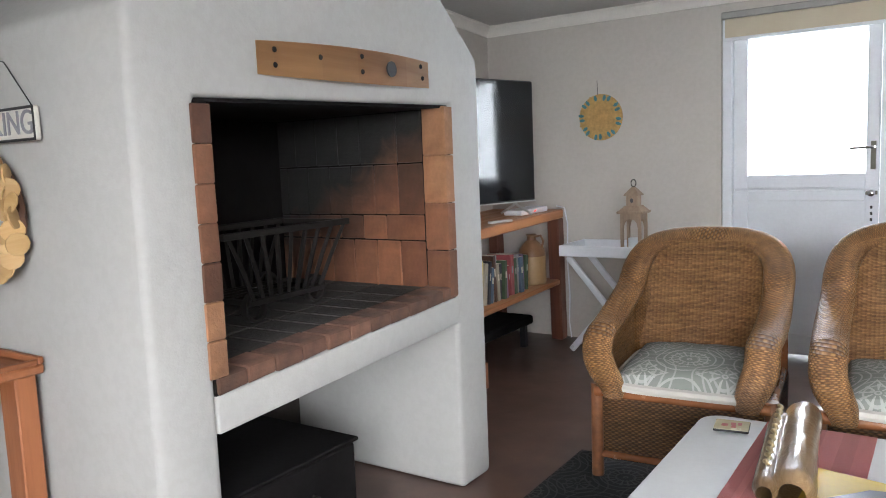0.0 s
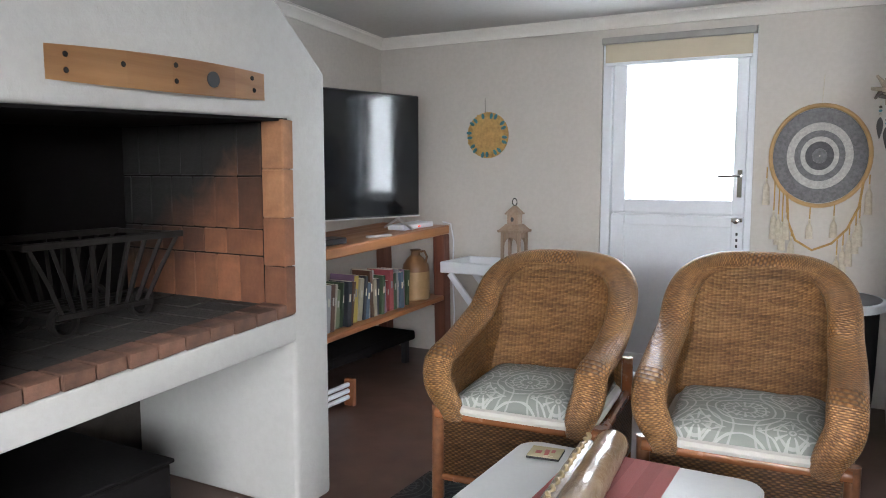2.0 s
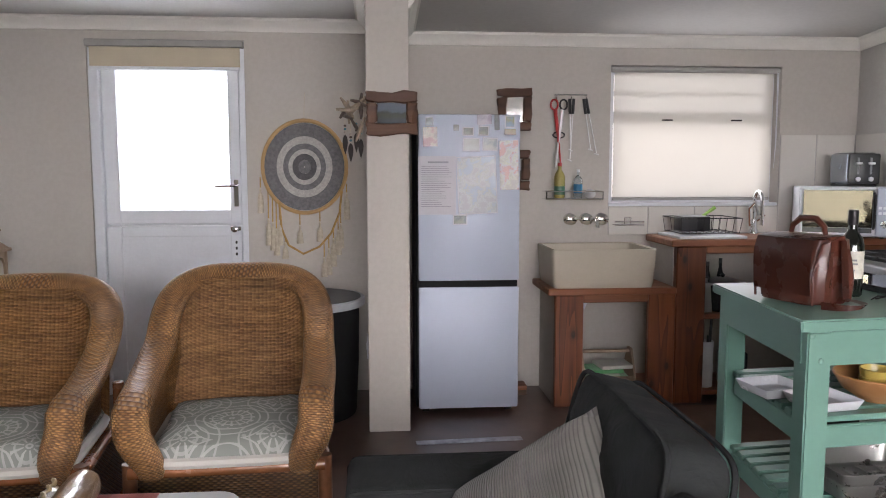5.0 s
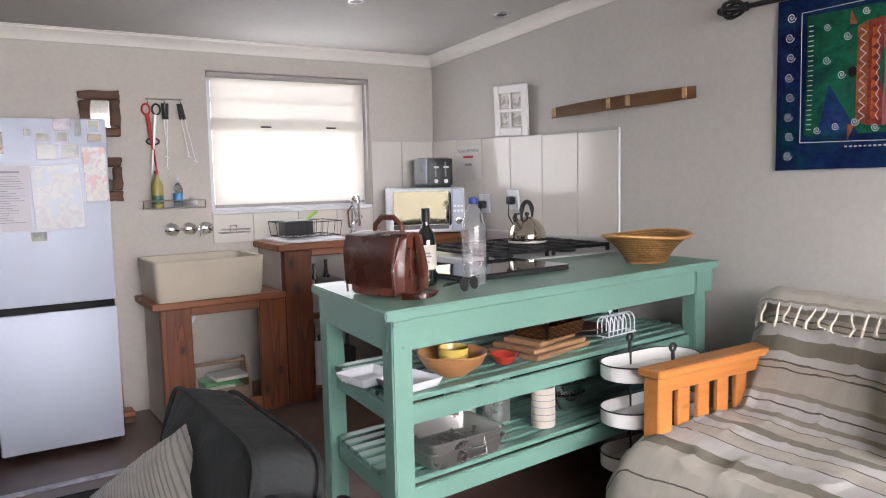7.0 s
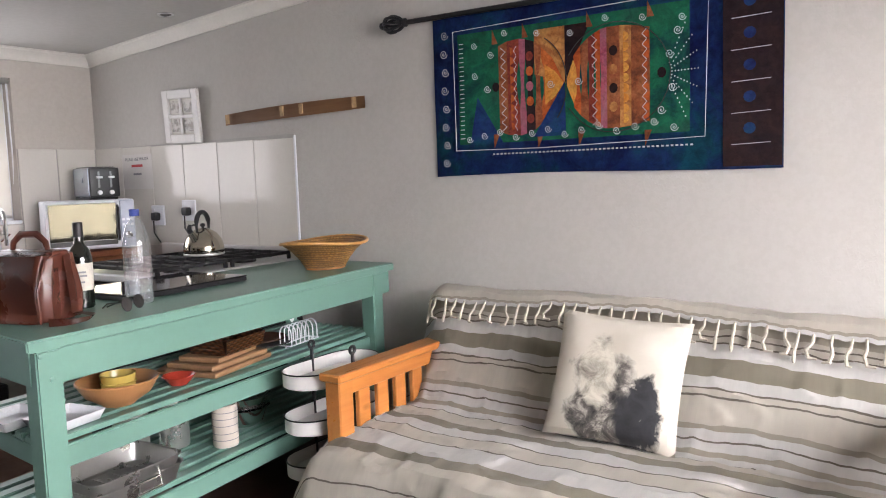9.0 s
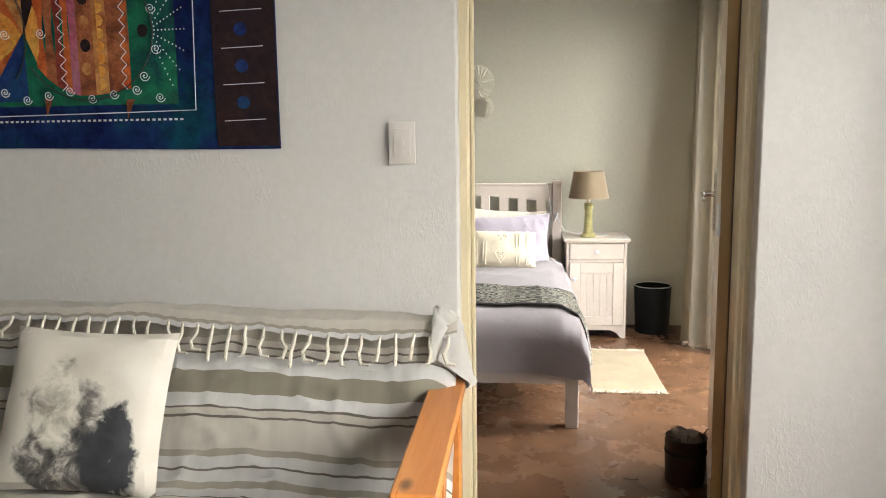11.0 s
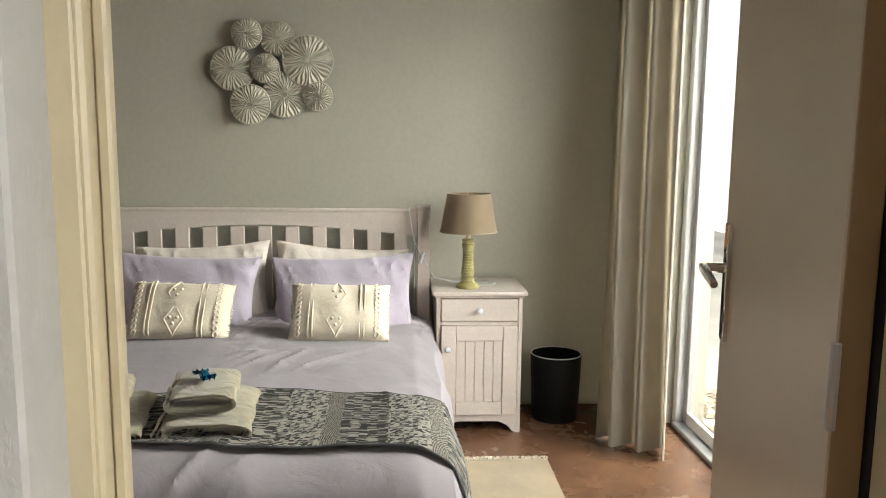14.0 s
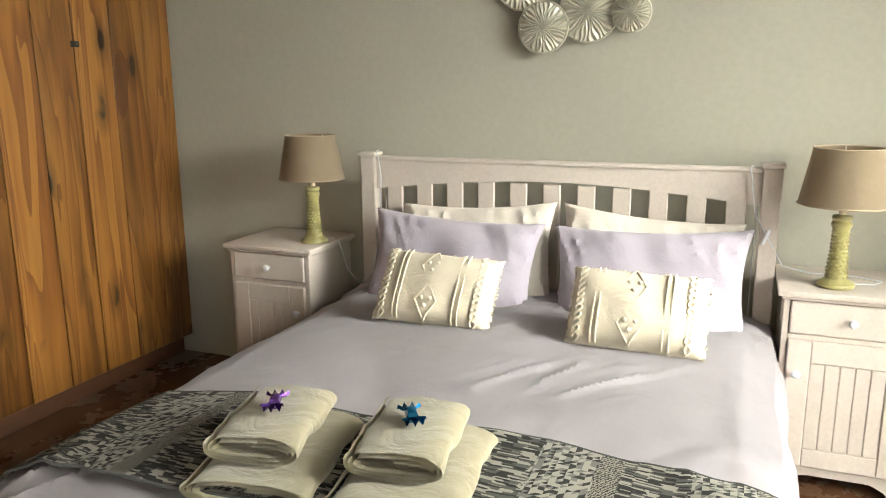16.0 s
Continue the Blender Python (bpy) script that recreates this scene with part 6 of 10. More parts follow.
for k, (c, dx, dz) in enumerate((((0.20, 0.42, 0.22), 0.05, 0.02), ((0.45, 0.52, 0.40), -0.02, 0.045), ((0.12, 0.38, 0.16), 0.0, 0.07), ((0.55, 0.55, 0.50), 0.06, 0.095))):
    solo("folded_cloth", block(-0.11, 0.09, -0.085, 0.085, 0, 0.022, 0.008, None, 3), cloth("cleaning_cloth_%d" % k, c), "folded green or pale cleaning cloth in the trug", "cloth", 2.235 + dx, 4.74, 0.084 + dz, k * 3 - 4, "cleaning cloths")

# worktop along the window wall
ct = thing("worktop", "orange pine worktop with an end post", "worktop", 0, 0, 0)
part("top", block(2.545, EAST - 0.013, 4.535, NORTH - 0.012, 0.905, 0.945, 0.006), PINE_X, ct)
part("end_post", block(2.58, 2.752, 4.545, 4.60, 0.0, 0.905, 0.006), KNOTTY_RED, ct)
part("end_panel", block(2.577, 2.60, 4.60, 4.965, 0.0, 0.905), plain("cream_panel", (0.55, 0.53, 0.49), 0.6), ct, "cream end panel")
part("front_rail", block(2.752, EAST - 0.013, 4.55, 4.585, 0.865, 0.905, 0.004), PINE_X, ct)
part("shelf", block(2.60, EAST - 0.02, 4.57, 4.96, 0.485, 0.512, 0.004), PINE_X, ct)
part("bottom_shelf", block(2.60, EAST - 0.02, 4.57, 4.96, 0.04, 0.065, 0.004), PINE_X, ct)
POT = plain("dark_enamel", (0.03, 0.03, 0.033), 0.25)
pot = thing("cooking_pot", "dark cooking pot with a lid on the shelf", "pot", 2.94, 4.74, 0.513)
part("body", turned([(0.12, 0), (0.13, 0.01), (0.13, 0.15), (0.137, 0.155)], 24), POT, pot)
part("lid", turned([(0.137, 0.155), (0.13, 0.165), (0.06, 0.185), (0.004, 0.19)], 24), STEEL, pot, "steel lid")
part("knob", turned([(0.008, 0.19), (0.016, 0.205), (0.004, 0.215)], 12), BLACK_PLASTIC, pot)
for k, x in enumerate((2.90, 2.98)):
    bottle("spice_bottle", "small dark spice bottle on the shelf", x, 4.86, 0.513, 0.02, 0.27 + 0.02 * k, POT, BLACK_PLASTIC, 0.5)
grater = thing("box_grater", "steel box grater on the shelf", "grater", 2.80, 4.66, 0.513)
part("body", turned([(0.045, 0), (0.03, 0.17)], 4), STEEL, grater, "", pose(0, 0, 0, 0, 0, 45))
part("handle", rod([(-0.02, 0, 0.17), (-0.02, 0, 0.20), (0.02, 0, 0.20), (0.02, 0, 0.17)], 0.006), BLACK_PLASTIC, grater)
kn = thing("utensil_jar", "tall white jar with black-handled utensils", "jar", 2.815, 4.67, 0.066)
part("jar", turned([(0.045, 0), (0.048, 0.005), (0.048, 0.27), (0.04, 0.27), (0.04, 0.02)], 20, False), WHITE_PAINT, kn)
for k in range(4):
    part("utensil", rod([(0.02 * math.cos(k * 1.6), 0.02 * math.sin(k * 1.6), 0.05), (0.035 * math.cos(k * 1.6), 0.035 * math.sin(k * 1.6), 0.40 - 0.03 * k)], 0.009, 8), BLACK_PLASTIC, kn)
kn2 = thing("knife_block", "black knife block with scissors and knives", "knife block", 3.0, 4.70, 0.066)
part("block", block(-0.07, 0.07, -0.06, 0.06, 0, 0.20, 0.01), BLACK_PLASTIC, kn2)
for k in range(3):
    part("handle", rod([(-0.04 + k * 0.04, 0, 0.2), (-0.05 + k * 0.05, 0.02, 0.33)], 0.010, 8), BLACK_METAL, kn2)
    part("finger_ring", rod([(-0.05 + k * 0.05 + 0.018 * math.cos(a), 0.02, 0.345 + 0.02 * math.sin(a)) for a in [2 * math.pi * j / 12 for j in range(12)]], 0.005, 6, None, True), BLACK_METAL, kn2)

dr = thing("dish_rack", "black wire dish rack on a white tray", "dish rack", 2.80, 4.74, 0.9455)
part("drip_tray", block(-0.20, 0.20, -0.17, 0.17, 0, 0.016, 0.006, None, 2), WHITE_PAINT, dr, "white drip tray")
for z in (0.03, 0.115):
    k = 1.0 + (z - 0.03) * 0.8
    part("rim", rod([(-0.17 * k, -0.13 * k, z), (0.17 * k, -0.13 * k, z), (0.17 * k, 0.13 * k, z), (-0.17 * k, 0.13 * k, z)], 0.003, 6, None, True), BLACK_METAL, dr)
for i in range(9):
    x = -0.17 + i * 0.0425
    part("wire", rod([(x * 1.07, -0.139, 0.115), (x, -0.13, 0.03), (x, 0.13, 0.03), (x * 1.07, 0.139, 0.115)], 0.002, 5), BLACK_METAL, dr)
solo("plastic_tub", block(-0.085, 0.085, -0.07, 0.07, 0, 0.09, 0.012, None, 2), BLACK_PLASTIC, "black tub standing in the dish rack", "tub", 2.74, 4.74, 0.98)
gk = thing("green_peeler", "green-handled peeler sticking out of the tub", "peeler", 2.80, 4.75, 1.06)
part("handle", rod([(0, 0, 0), (0.09, 0.02, 0.055)], [0.008, 0.012], 8), plain("lime_plastic", (0.28, 0.50, 0.10), 0.35), gk)
tap = thing("gooseneck_tap", "chrome gooseneck mixer tap at the window", "tap", 3.20, 4.90, 0.9455)
part("spout", rod([(0.0, 0.0, 0.0), (0.0, 0.0, 0.18)] + [(0.0, -0.05 + 0.05 * math.cos(a), 0.20 + 0.06 * math.sin(a)) for a in [math.pi * k / 10 for k in range(11)]] + [(0.0, -0.10, 0.12), (0.0, -0.10, 0.06)], 0.011, 10), CHROME, tap)
part("base", turned([(0.028, 0), (0.028, 0.02), (0.02, 0.035), (0.018, 0.09)], 16), CHROME, tap)
part("lever", rod([(0.018, 0, 0.08), (0.06, -0.02, 0.12)], 0.008, 8), CHROME, tap)
part("hose_spring", rod([(-0.028, -0.01, 0.05), (-0.045, -0.03, 0.16), (-0.03, -0.07, 0.2), (-0.02, -0.1, 0.12)], 0.008, 8), CHROME, tap)

mwv = thing("microwave_oven", "white microwave with a mirrored door", "microwave", 3.625, 4.70, 0.9455, -24)
part("case", block(-0.24, 0.24, -0.185, 0.18, 0.012, 0.295, 0.008), WHITE_PAINT, mwv)
part("door", block(-0.235, 0.152, -0.199, -0.185, 0.018, 0.29, 0.005), WHITE_PAINT, mwv)
part("mirror_window", block(-0.22, 0.135, -0.202, -0.199, 0.065, 0.276, 0.002), plain("mirror_door", (0.17, 0.155, 0.11), 0.05, 1.0, relief=0.0, vary=0.02), mwv, "mirrored glass window")
part("door_foot", block(-0.22, 0.135, -0.203, -0.199, 0.035, 0.063, 0.002), BLACK_PLASTIC, mwv)
part("control_panel", block(0.156, 0.235, -0.199, -0.185, 0.018, 0.29, 0.005), SILVER, mwv)
kb_ = turned([(0.020, 0), (0.022, 0.003), (0.02, 0.016), (0.002, 0.017)], 18)
kb_.transform(pose(0.195, -0.199, 0.085, 90))
part("dial", kb_, CHROME, mwv)
for k in range(6):
    part("button", block(0.165 + 0.023 * (k % 3), 0.181 + 0.023 * (k % 3), -0.201, -0.199, 0.14 + 0.03 * (k // 3), 0.155 + 0.03 * (k // 3), 0.001), WHITE_PAINT, mwv)
part("door_handle", rod([(0.142, -0.2, 0.06), (0.142, -0.222, 0.07), (0.142, -0.222, 0.25), (0.142, -0.2, 0.26)], 0.007), BLACK_PLASTIC, mwv)
for x in (-0.2, 0.2):
    for y in (-0.14, 0.14):
        part("foot", turned([(0.014, 0), (0.014, 0.013)], 10), BLACK_PLASTIC, mwv, "", Matrix.Translation((x, y, 0)))
ts = thing("toaster", "black and steel two-lever toaster on the microwave", "toaster", 3.70, 4.70, 1.241, -10)
part("shell", block(-0.088, 0.088, -0.12, 0.13, 0.012, 0.19, 0.02, None, 4), plain("grey_steel_shell", (0.22, 0.24, 0.27), 0.25, 0.9), ts)
part("front_panel", block(-0.086, 0.086, -0.134, -0.118, 0.014, 0.188, 0.012, None, 2), BLACK_PLASTIC, ts, "black control end")
part("top_panel", block(-0.07, 0.07, -0.10, 0.11, 0.1905, 0.194, 0.001), BLACK_PLASTIC, ts, "black slotted top")
for x in (-0.035, 0.035):
    part("lever_slot", block(x - 0.006, x + 0.006, -0.1365, -0.134, 0.07, 0.165, 0.001), plain("dark_slot", (0.2, 0.2, 0.21), 0.3), ts)
    part("lever", block(x - 0.018, x + 0.018, -0.152, -0.1365, 0.125, 0.138, 0.003), STEEL, ts)
    kb_ = turned([(0.013, 0), (0.013, 0.012), (0.002, 0.013)], 16)
    kb_.transform(pose(x, -0.134, 0.042, 90))
    part("dial", kb_, STEEL, ts)
part("base", block(-0.082, 0.082, -0.115, 0.125, 0, 0.013, 0.004), BLACK_PLASTIC, ts)

# stove and table hob
STOVE_BLACK = plain("black_stove_enamel", (0.010, 0.010, 0.011), 0.4, spec=0.3)
st = thing("gas_stove", "black gas stove with black grates and a steel guard", "stove", 0, 0, 0)
part("body", block(3.02, 3.842, 3.16, 3.78, 0.0, 0.905, 0.006), STOVE_BLACK, st, "black enamelled body")
part("oven_door", block(3.04, 3.78, 3.147, 3.159, 0.12, 0.86, 0.003), plain("black_oven_glass", (0.006, 0.006, 0.006), 0.5, relief=0.0, spec=0.1), st, "black glass oven door")
part("hob_top", block(2.99, 3.81, 3.14, 3.80, 0.905, 0.925, 0.005), STEEL, st)
part("back_guard", block(3.81, 3.845, 3.10, 4.26, 0.90, 0.978, 0.006), STEEL, st, "steel guard strip along the wall")
part("front_edge", block(2.985, 3.015, 3.14, 3.80, 0.895, 0.93, 0.006), WHITE_PAINT, st)
for cx in (3.20, 3.60):
    for cy in (3.30, 3.62):
        part("burner", turned([(0.055, 0.925), (0.055, 0.935), (0.035, 0.937), (0.034, 0.948), (0.003, 0.949)], 20), BLACK_METAL, st, "", Matrix.Translation((cx, cy, 0)))
for gx in (3.20, 3.60):
    for k in range(5):
        y = 3.18 + k * 0.14
        part("grate_bar", block(gx - 0.19, gx + 0.19, y - 0.006, y + 0.006, 0.948, 0.966, 0.003), BLACK_METAL, st)
    for k in range(4):
        x = gx - 0.18 + k * 0.12
        part("grate_bar", block(x - 0.006, x + 0.006, 3.17, 3.75, 0.946, 0.964, 0.003), BLACK_METAL, st)
    for x in (gx - 0.18, gx + 0.18):
        for y in (3.18, 3.74):
            part("grate_foot", block(x - 0.008, x + 0.008, y - 0.008, y + 0.008, 0.925, 0.948, 0.002), BLACK_METAL, st)
KETTLE_STEEL = plain("kettle_steel", (0.62, 0.57, 0.48), 0.08, 1.0, vary=0.04, relief=0.02)
kt = thing("whistling_kettle", "polished steel whistling kettle with a black handle", "kettle", 3.47, 3.44, 0.966, 20)
kt.scale = (0.9, 0.9, 0.9)
part("body", turned([(0.092, 0), (0.104, 0.005), (0.108, 0.022), (0.106, 0.055), (0.095, 0.090), (0.072, 0.122), (0.046, 0.138), (0.04, 0.141)], 36), KETTLE_STEEL, kt)
part("base_band", turned([(0.1055, 0.004), (0.1088, 0.008), (0.1088, 0.014), (0.1055, 0.018)], 36, False), STEEL, kt)
part("lid", turned([(0.042, 0.139), (0.03, 0.148), (0.004, 0.151)], 24), KETTLE_STEEL, kt)
part("lid_knob", turned([(0.005, 0.150), (0.014, 0.161), (0.012, 0.172), (0.002, 0.176)], 14), BLACK_PLASTIC, kt)
part("handle", rod([(-0.058, 0, 0.126), (-0.060, 0, 0.17)] + [(0.060 * math.cos(math.pi - a), 0, 0.17 + 0.065 * math.sin(a)) for a in [math.pi * k / 10 for k in range(1, 10)]] + [(0.060, 0, 0.17), (0.058, 0, 0.126)], [0.006, 0.008] + [0.013] * 9 + [0.008, 0.006], 10), BLACK_PLASTIC, kt, "thick black arched handle")
part("spout", rod([(-0.075, 0, 0.085), (-0.112, 0, 0.122), (-0.122, 0, 0.136)], [0.026, 0.017, 0.015], 12), KETTLE_STEEL, kt)
part("whistle", rod([(-0.117, 0, 0.130), (-0.132, 0, 0.152), (-0.120, 0, 0.172)], [0.016, 0.014, 0.009], 10), BLACK_PLASTIC, kt, "black whistle cap")
part("whistle_lever", rod([(-0.122, 0, 0.165), (-0.085, 0, 0.172), (-0.060, 0, 0.162)], 0.005, 8), BLACK_PLASTIC, kt)

# sea-green work table
gt = thing("kitchen_work_table", "sea-green painted wooden work table with slatted shelves", "work table", 0, 0, 0)
TOPQ = [(2.065, 2.39), (3.865, 2.575), (3.868, 3.24), (2.13, 3.10)]


def on_top(a, b, z):
    """A point of the table: a along its length, b across, from 0 to 1."""
    p = [Vector(q) for q in TOPQ]
    f, k = p[0].lerp(p[1], a), p[3].lerp(p[2], a)
    v = f.lerp(k, b)
    return (v.x, v.y, z)


def board(a0, a1, b0, b1, z0, z1, bevel=0.004):
    bm = bmesh.new()
    lo = [bm.verts.new(on_top(a, b, z0)) for a, b in ((a0, b0), (a1, b0), (a1, b1), (a0, b1))]
    hi = [bm.verts.new(on_top(a, b, z1)) for a, b in ((a0, b0), (a1, b0), (a1, b1), (a0, b1))]
    bm.faces.new(lo[::-1])
    bm.faces.new(hi)
    for k in range(4):
        bm.faces.new((lo[k], lo[(k + 1) % 4], hi[(k + 1) % 4], hi[k]))
    bmesh.ops.bevel(bm, geom=bm.edges[:], offset=bevel, segments=2, affect="EDGES")
    return bm


part("tabletop", board(0, 1, 0, 1, 0.884, 0.917, 0.005), GREEN, gt)
part("front_apron", board(0.022, 0.985, 0.022, 0.055, 0.782, 0.884), GREEN, gt)
part("back_rail", board(0.022, 0.985, 0.94, 0.975, 0.852, 0.884), GREEN, gt)
part("end_apron", board(0.012, 0.026, 0.055, 0.94, 0.782, 0.884), GREEN, gt)
part("end_apron", board(0.962, 0.975, 0.055, 0.94, 0.782, 0.884), GREEN, gt)
for a in (0.026, 0.918):
    for b in (0.010, 0.855):
        part("leg", board(a - 0.012, a + 0.030, b, b + 0.115, 0.0, 0.8835, 0.005), GREEN, gt)
for z in (0.53, 0.255):
    part("shelf_rail", board(0.052, 0.93, 0.062, 0.092, z, z + 0.066), GREEN, gt)
    part("shelf_rail", board(0.052, 0.93, 0.905, 0.935, z, z + 0.066), GREEN, gt)
    part("shelf_end_rail", board(0.03, 0.044, 0.16, 0.835, z, z + 0.066), GREEN, gt)
    part("shelf_end_rail", board(0.93, 0.944, 0.16, 0.835, z, z + 0.066), GREEN, gt)
    for k in range(8):
        b0 = 0.10 + k * 0.1
        part("slat", board(0.03, 0.95, b0, b0 + 0.068, z + 0.067, z + 0.085, 0.003), GREEN, gt)
for dx, dz in ((0.034, 0.87), (0.05, 0.80)):
    p = on_top(dx - 0.012, 0.0095, dz)
    bolt = turned([(0.008, 0), (0.008, 0.003), (0.002, 0.005)], 10)
    bolt.transform(pose(*p, 90))
    part("bolt", bolt, GREEN, gt)
S1, S2 = 0.616, 0.341

GLASS_BLACK = plain("black_hob_glass", (0.008, 0.008, 0.009), 0.04, vary=0.02, relief=0.0, spec=1.0)
hob = thing("glass_hob", "black glass portable hob on the green table", "hob", 2.86, 2.935, 0.918, 4)
part("case", block(-0.28, 0.28, -0.18, 0.18, 0.0, 0.018, 0.004), BLACK_PLASTIC, hob)
part("glass", block(-0.28, 0.28, -0.18, 0.18, 0.018, 0.023, 0.002), GLASS_BLACK, hob, "mirror-like black glass top")

def along(profile, s):
    """The point at the share s of a bent line's length."""
    pts = [Vector(p) for p in profile]
    seg = [(b - a).length for a, b in zip(pts, pts[1:])]
    d = s * sum(seg)
    for a, b, l in zip(pts, pts[1:], seg):
        if d <= l:
            return a.lerp(b, d / l)
        d -= l
    return pts[-1]


LEATHER = plain("tan_brown_leather", (0.078, 0.022, 0.0135), 0.27, vary=0.12, size=4, grain=140, relief=0.08)
bag = thing("leather_bag", "brown leather doctor's bag with a shoulder strap", "bag", 2.262, 2.715, 0.918, -74)


def bag_body(u, v):
    a = 2 * math.pi * u
    cx, sy = math.cos(a), math.sin(a)
    h = 0.20
    if v < 0.12:
        s, z = v / 0.12, 0.0
    elif v < 0.85:
        s, z = 1.0, h * (v - 0.12) / 0.73
    else:
        s, z = 1 - 0.85 * ((v - 0.85) / 0.15), h + 0.008 * math.sin((v - 0.85) / 0.15 * 3.1)
    deep = 0.095 * (1.0 - 0.3 * max(0.0, z / h - 0.35) / 0.65) * (1 + 0.08 * math.sin(z / h * 3.1))
    wide = 0.118 * (1 + 0.03 * math.sin(z / h * 3.1))
    across = math.copysign(abs(sy) ** 0.4, sy)
    end = smooth_step(0.5, 0.9, abs(cx) ** 0.35)
    wide -= 0.020 * end * s * (0.5 + 0.5 * math.cos(3 * math.pi * across)) * min(1.0, 2.5 * (1 - z / h) + 0.35)
    return (wide * s * math.copysign(abs(cx) ** 0.35, cx), deep * s * math.copysign(abs(sy) ** 0.4, sy), z + 0.003)


part("body", sheet(bag_body, 48, 26, 1, 1, 0, True), LEATHER, bag)
def bag_flap(u, v):
    x = (u - 0.5) * 0.23
    k = min(1.0, v * 1.7)
    return (x, -0.030 - 0.072 * math.sin(k * math.pi / 2) ** 1.3 - 0.006 * math.sin(math.pi * v), 0.212 - 0.022 * k ** 2 - 0.25 * max(0.0, v - 0.38))


part("flap", sheet(bag_flap, 14, 16, 1, 1, 0.006), LEATHER, bag, "front flap")
part("frame_bar", block(-0.116, 0.116, -0.032, 0.032, 0.198, 0.214, 0.007, None, 2), LEATHER, bag)
for x in (-0.116, 0.116):
    part("gusset_seam", rod([(x, -0.092, 0.006), (x * 1.015, -0.098, 0.10), (x * 0.99, -0.06, 0.19), (x * 0.98, 0.0, 0.21)], 0.004, 6), LEATHER, bag)
part("handle", rod([(-0.07, 0, 0.205), (-0.062, 0, 0.238), (-0.03, 0, 0.262), (0.03, 0, 0.262), (0.062, 0, 0.238), (0.07, 0, 0.205)], [0.007, 0.009, 0.011, 0.011, 0.009, 0.007], 10), LEATHER, bag, "rolled leather handle")


def strap_run(u, v):
    p = along([(0.122, 0.195), (0.132, 0.10), (0.14, 0.02)], min(1.0, u * 2))
    k = max(0.0, u * 2 - 1)
    x = p.x + 0.10 * math.sin(k * 3.0) + 0.02 * k
    y = 0.015 - 0.13 * k + 0.02 * math.sin(k * 6)
    w = (v - 0.5) * 0.026
    return (x, y + w * (1 - k), p.y - 0.006 * k + w * k * 0.9 + 0.004)


part("shoulder_strap", sheet(strap_run, 30, 2, 1, 1, 0.003), LEATHER, bag, "worn leather shoulder strap")

WINE_GLASS = plain("dark_wine_glass", (0.006, 0.008, 0.006), 0.05, vary=0.05, relief=0.0, spec=0.8)
wn_ = thing("wine_bottle", "dark wine bottle with a cream label", "wine bottle", 2.46, 2.79, 0.918)
part("bottle", turned([(0.032, 0), (0.037, 0.006), (0.037, 0.165), (0.032, 0.19), (0.016, 0.215), (0.0145, 0.225), (0.0145, 0.278)], 24), WINE_GLASS, wn_)
part("capsule", turned([(0.0155, 0.235), (0.0155, 0.282), (0.012, 0.284)], 20), plain("black_foil", (0.02, 0.018, 0.02), 0.35, 0.4), wn_)
part("label", turned([(0.0376, 0.06), (0.0376, 0.15)], 24, False), plain("cream_label", (0.55, 0.52, 0.45), 0.7, vary=0.1, size=60), wn_)
for k, (w, z) in enumerate(((0.03, 0.118), (0.036, 0.106), (0.02, 0.085))):
    part("text_bar", block(-w / 2, w / 2, -0.0384, -0.0372, z, z + 0.006), INK, wn_, "", pose(0, 0, 0, 0, 0, -30))
m_, nt_, b_ = shader("clear_plastic_bottle")
PET = m_
mx = nt_.nodes.new("ShaderNodeMixShader")
tp = nt_.nodes.new("ShaderNodeBsdfTransparent")
tp.inputs[0].default_value = (0.955, 0.962, 0.97, 1)
gl = nt_.nodes.new("ShaderNodeBsdfGlossy")
gl.inputs["Roughness"].default_value = 0.12
lw_ = nt_.nodes.new("ShaderNodeLayerWeight")
lw_.inputs["Blend"].default_value = 0.25
nt_.links.new(maths(nt_, "ADD", 0.13, maths(nt_, "MULTIPLY", maths(nt_, "POWER", lw_.outputs["Facing"], 1.6), 0.6)), mx.inputs[0])
haze = nt_.nodes.new("ShaderNodeBsdfDiffuse")
haze.inputs[0].default_value = (0.85, 0.87, 0.9, 1)
hz = nt_.nodes.new("ShaderNodeMixShader")
hz.inputs[0].default_value = 0.07
nt_.links.new(tp.outputs[0], hz.inputs[1])
nt_.links.new(haze.outputs[0], hz.inputs[2])
nt_.links.new(hz.outputs[0], mx.inputs[1])
nt_.links.new(gl.outputs[0], mx.inputs[2])
nt_.links.new(mx.outputs[0], nt_.nodes["Material Output"].inputs[0])
WB_LABEL, nl_, bl_ = shader("thin_pink_film")
bl_.inputs["Base Color"].default_value = (0.62, 0.45, 0.50, 1)
bl_.inputs["Alpha"].default_value, bl_.inputs["Roughness"].default_value = 0.12, 0.25
wb = thing("water_bottle", "clear plastic water bottle with a blue cap", "water bottle", 2.605, 2.69, 0.918)
part("shell", turned([(0.03, 0.004), (0.042, 0.0), (0.045, 0.012), (0.044, 0.05), (0.046, 0.06), (0.046, 0.19), (0.044, 0.22), (0.032, 0.262), (0.017, 0.285), (0.014, 0.29), (0.014, 0.305)], 28), PET, wb)
part("water", turned([(0.03, 0.006), (0.040, 0.003), (0.042, 0.014), (0.042, 0.065), (0.002, 0.066)], 24), PET, wb)
part("cap", turned([(0.0165, 0.296), (0.0165, 0.318), (0.012, 0.32)], 20), plain("blue_cap", (0.03, 0.06, 0.30), 0.4), wb, "blue screw cap")
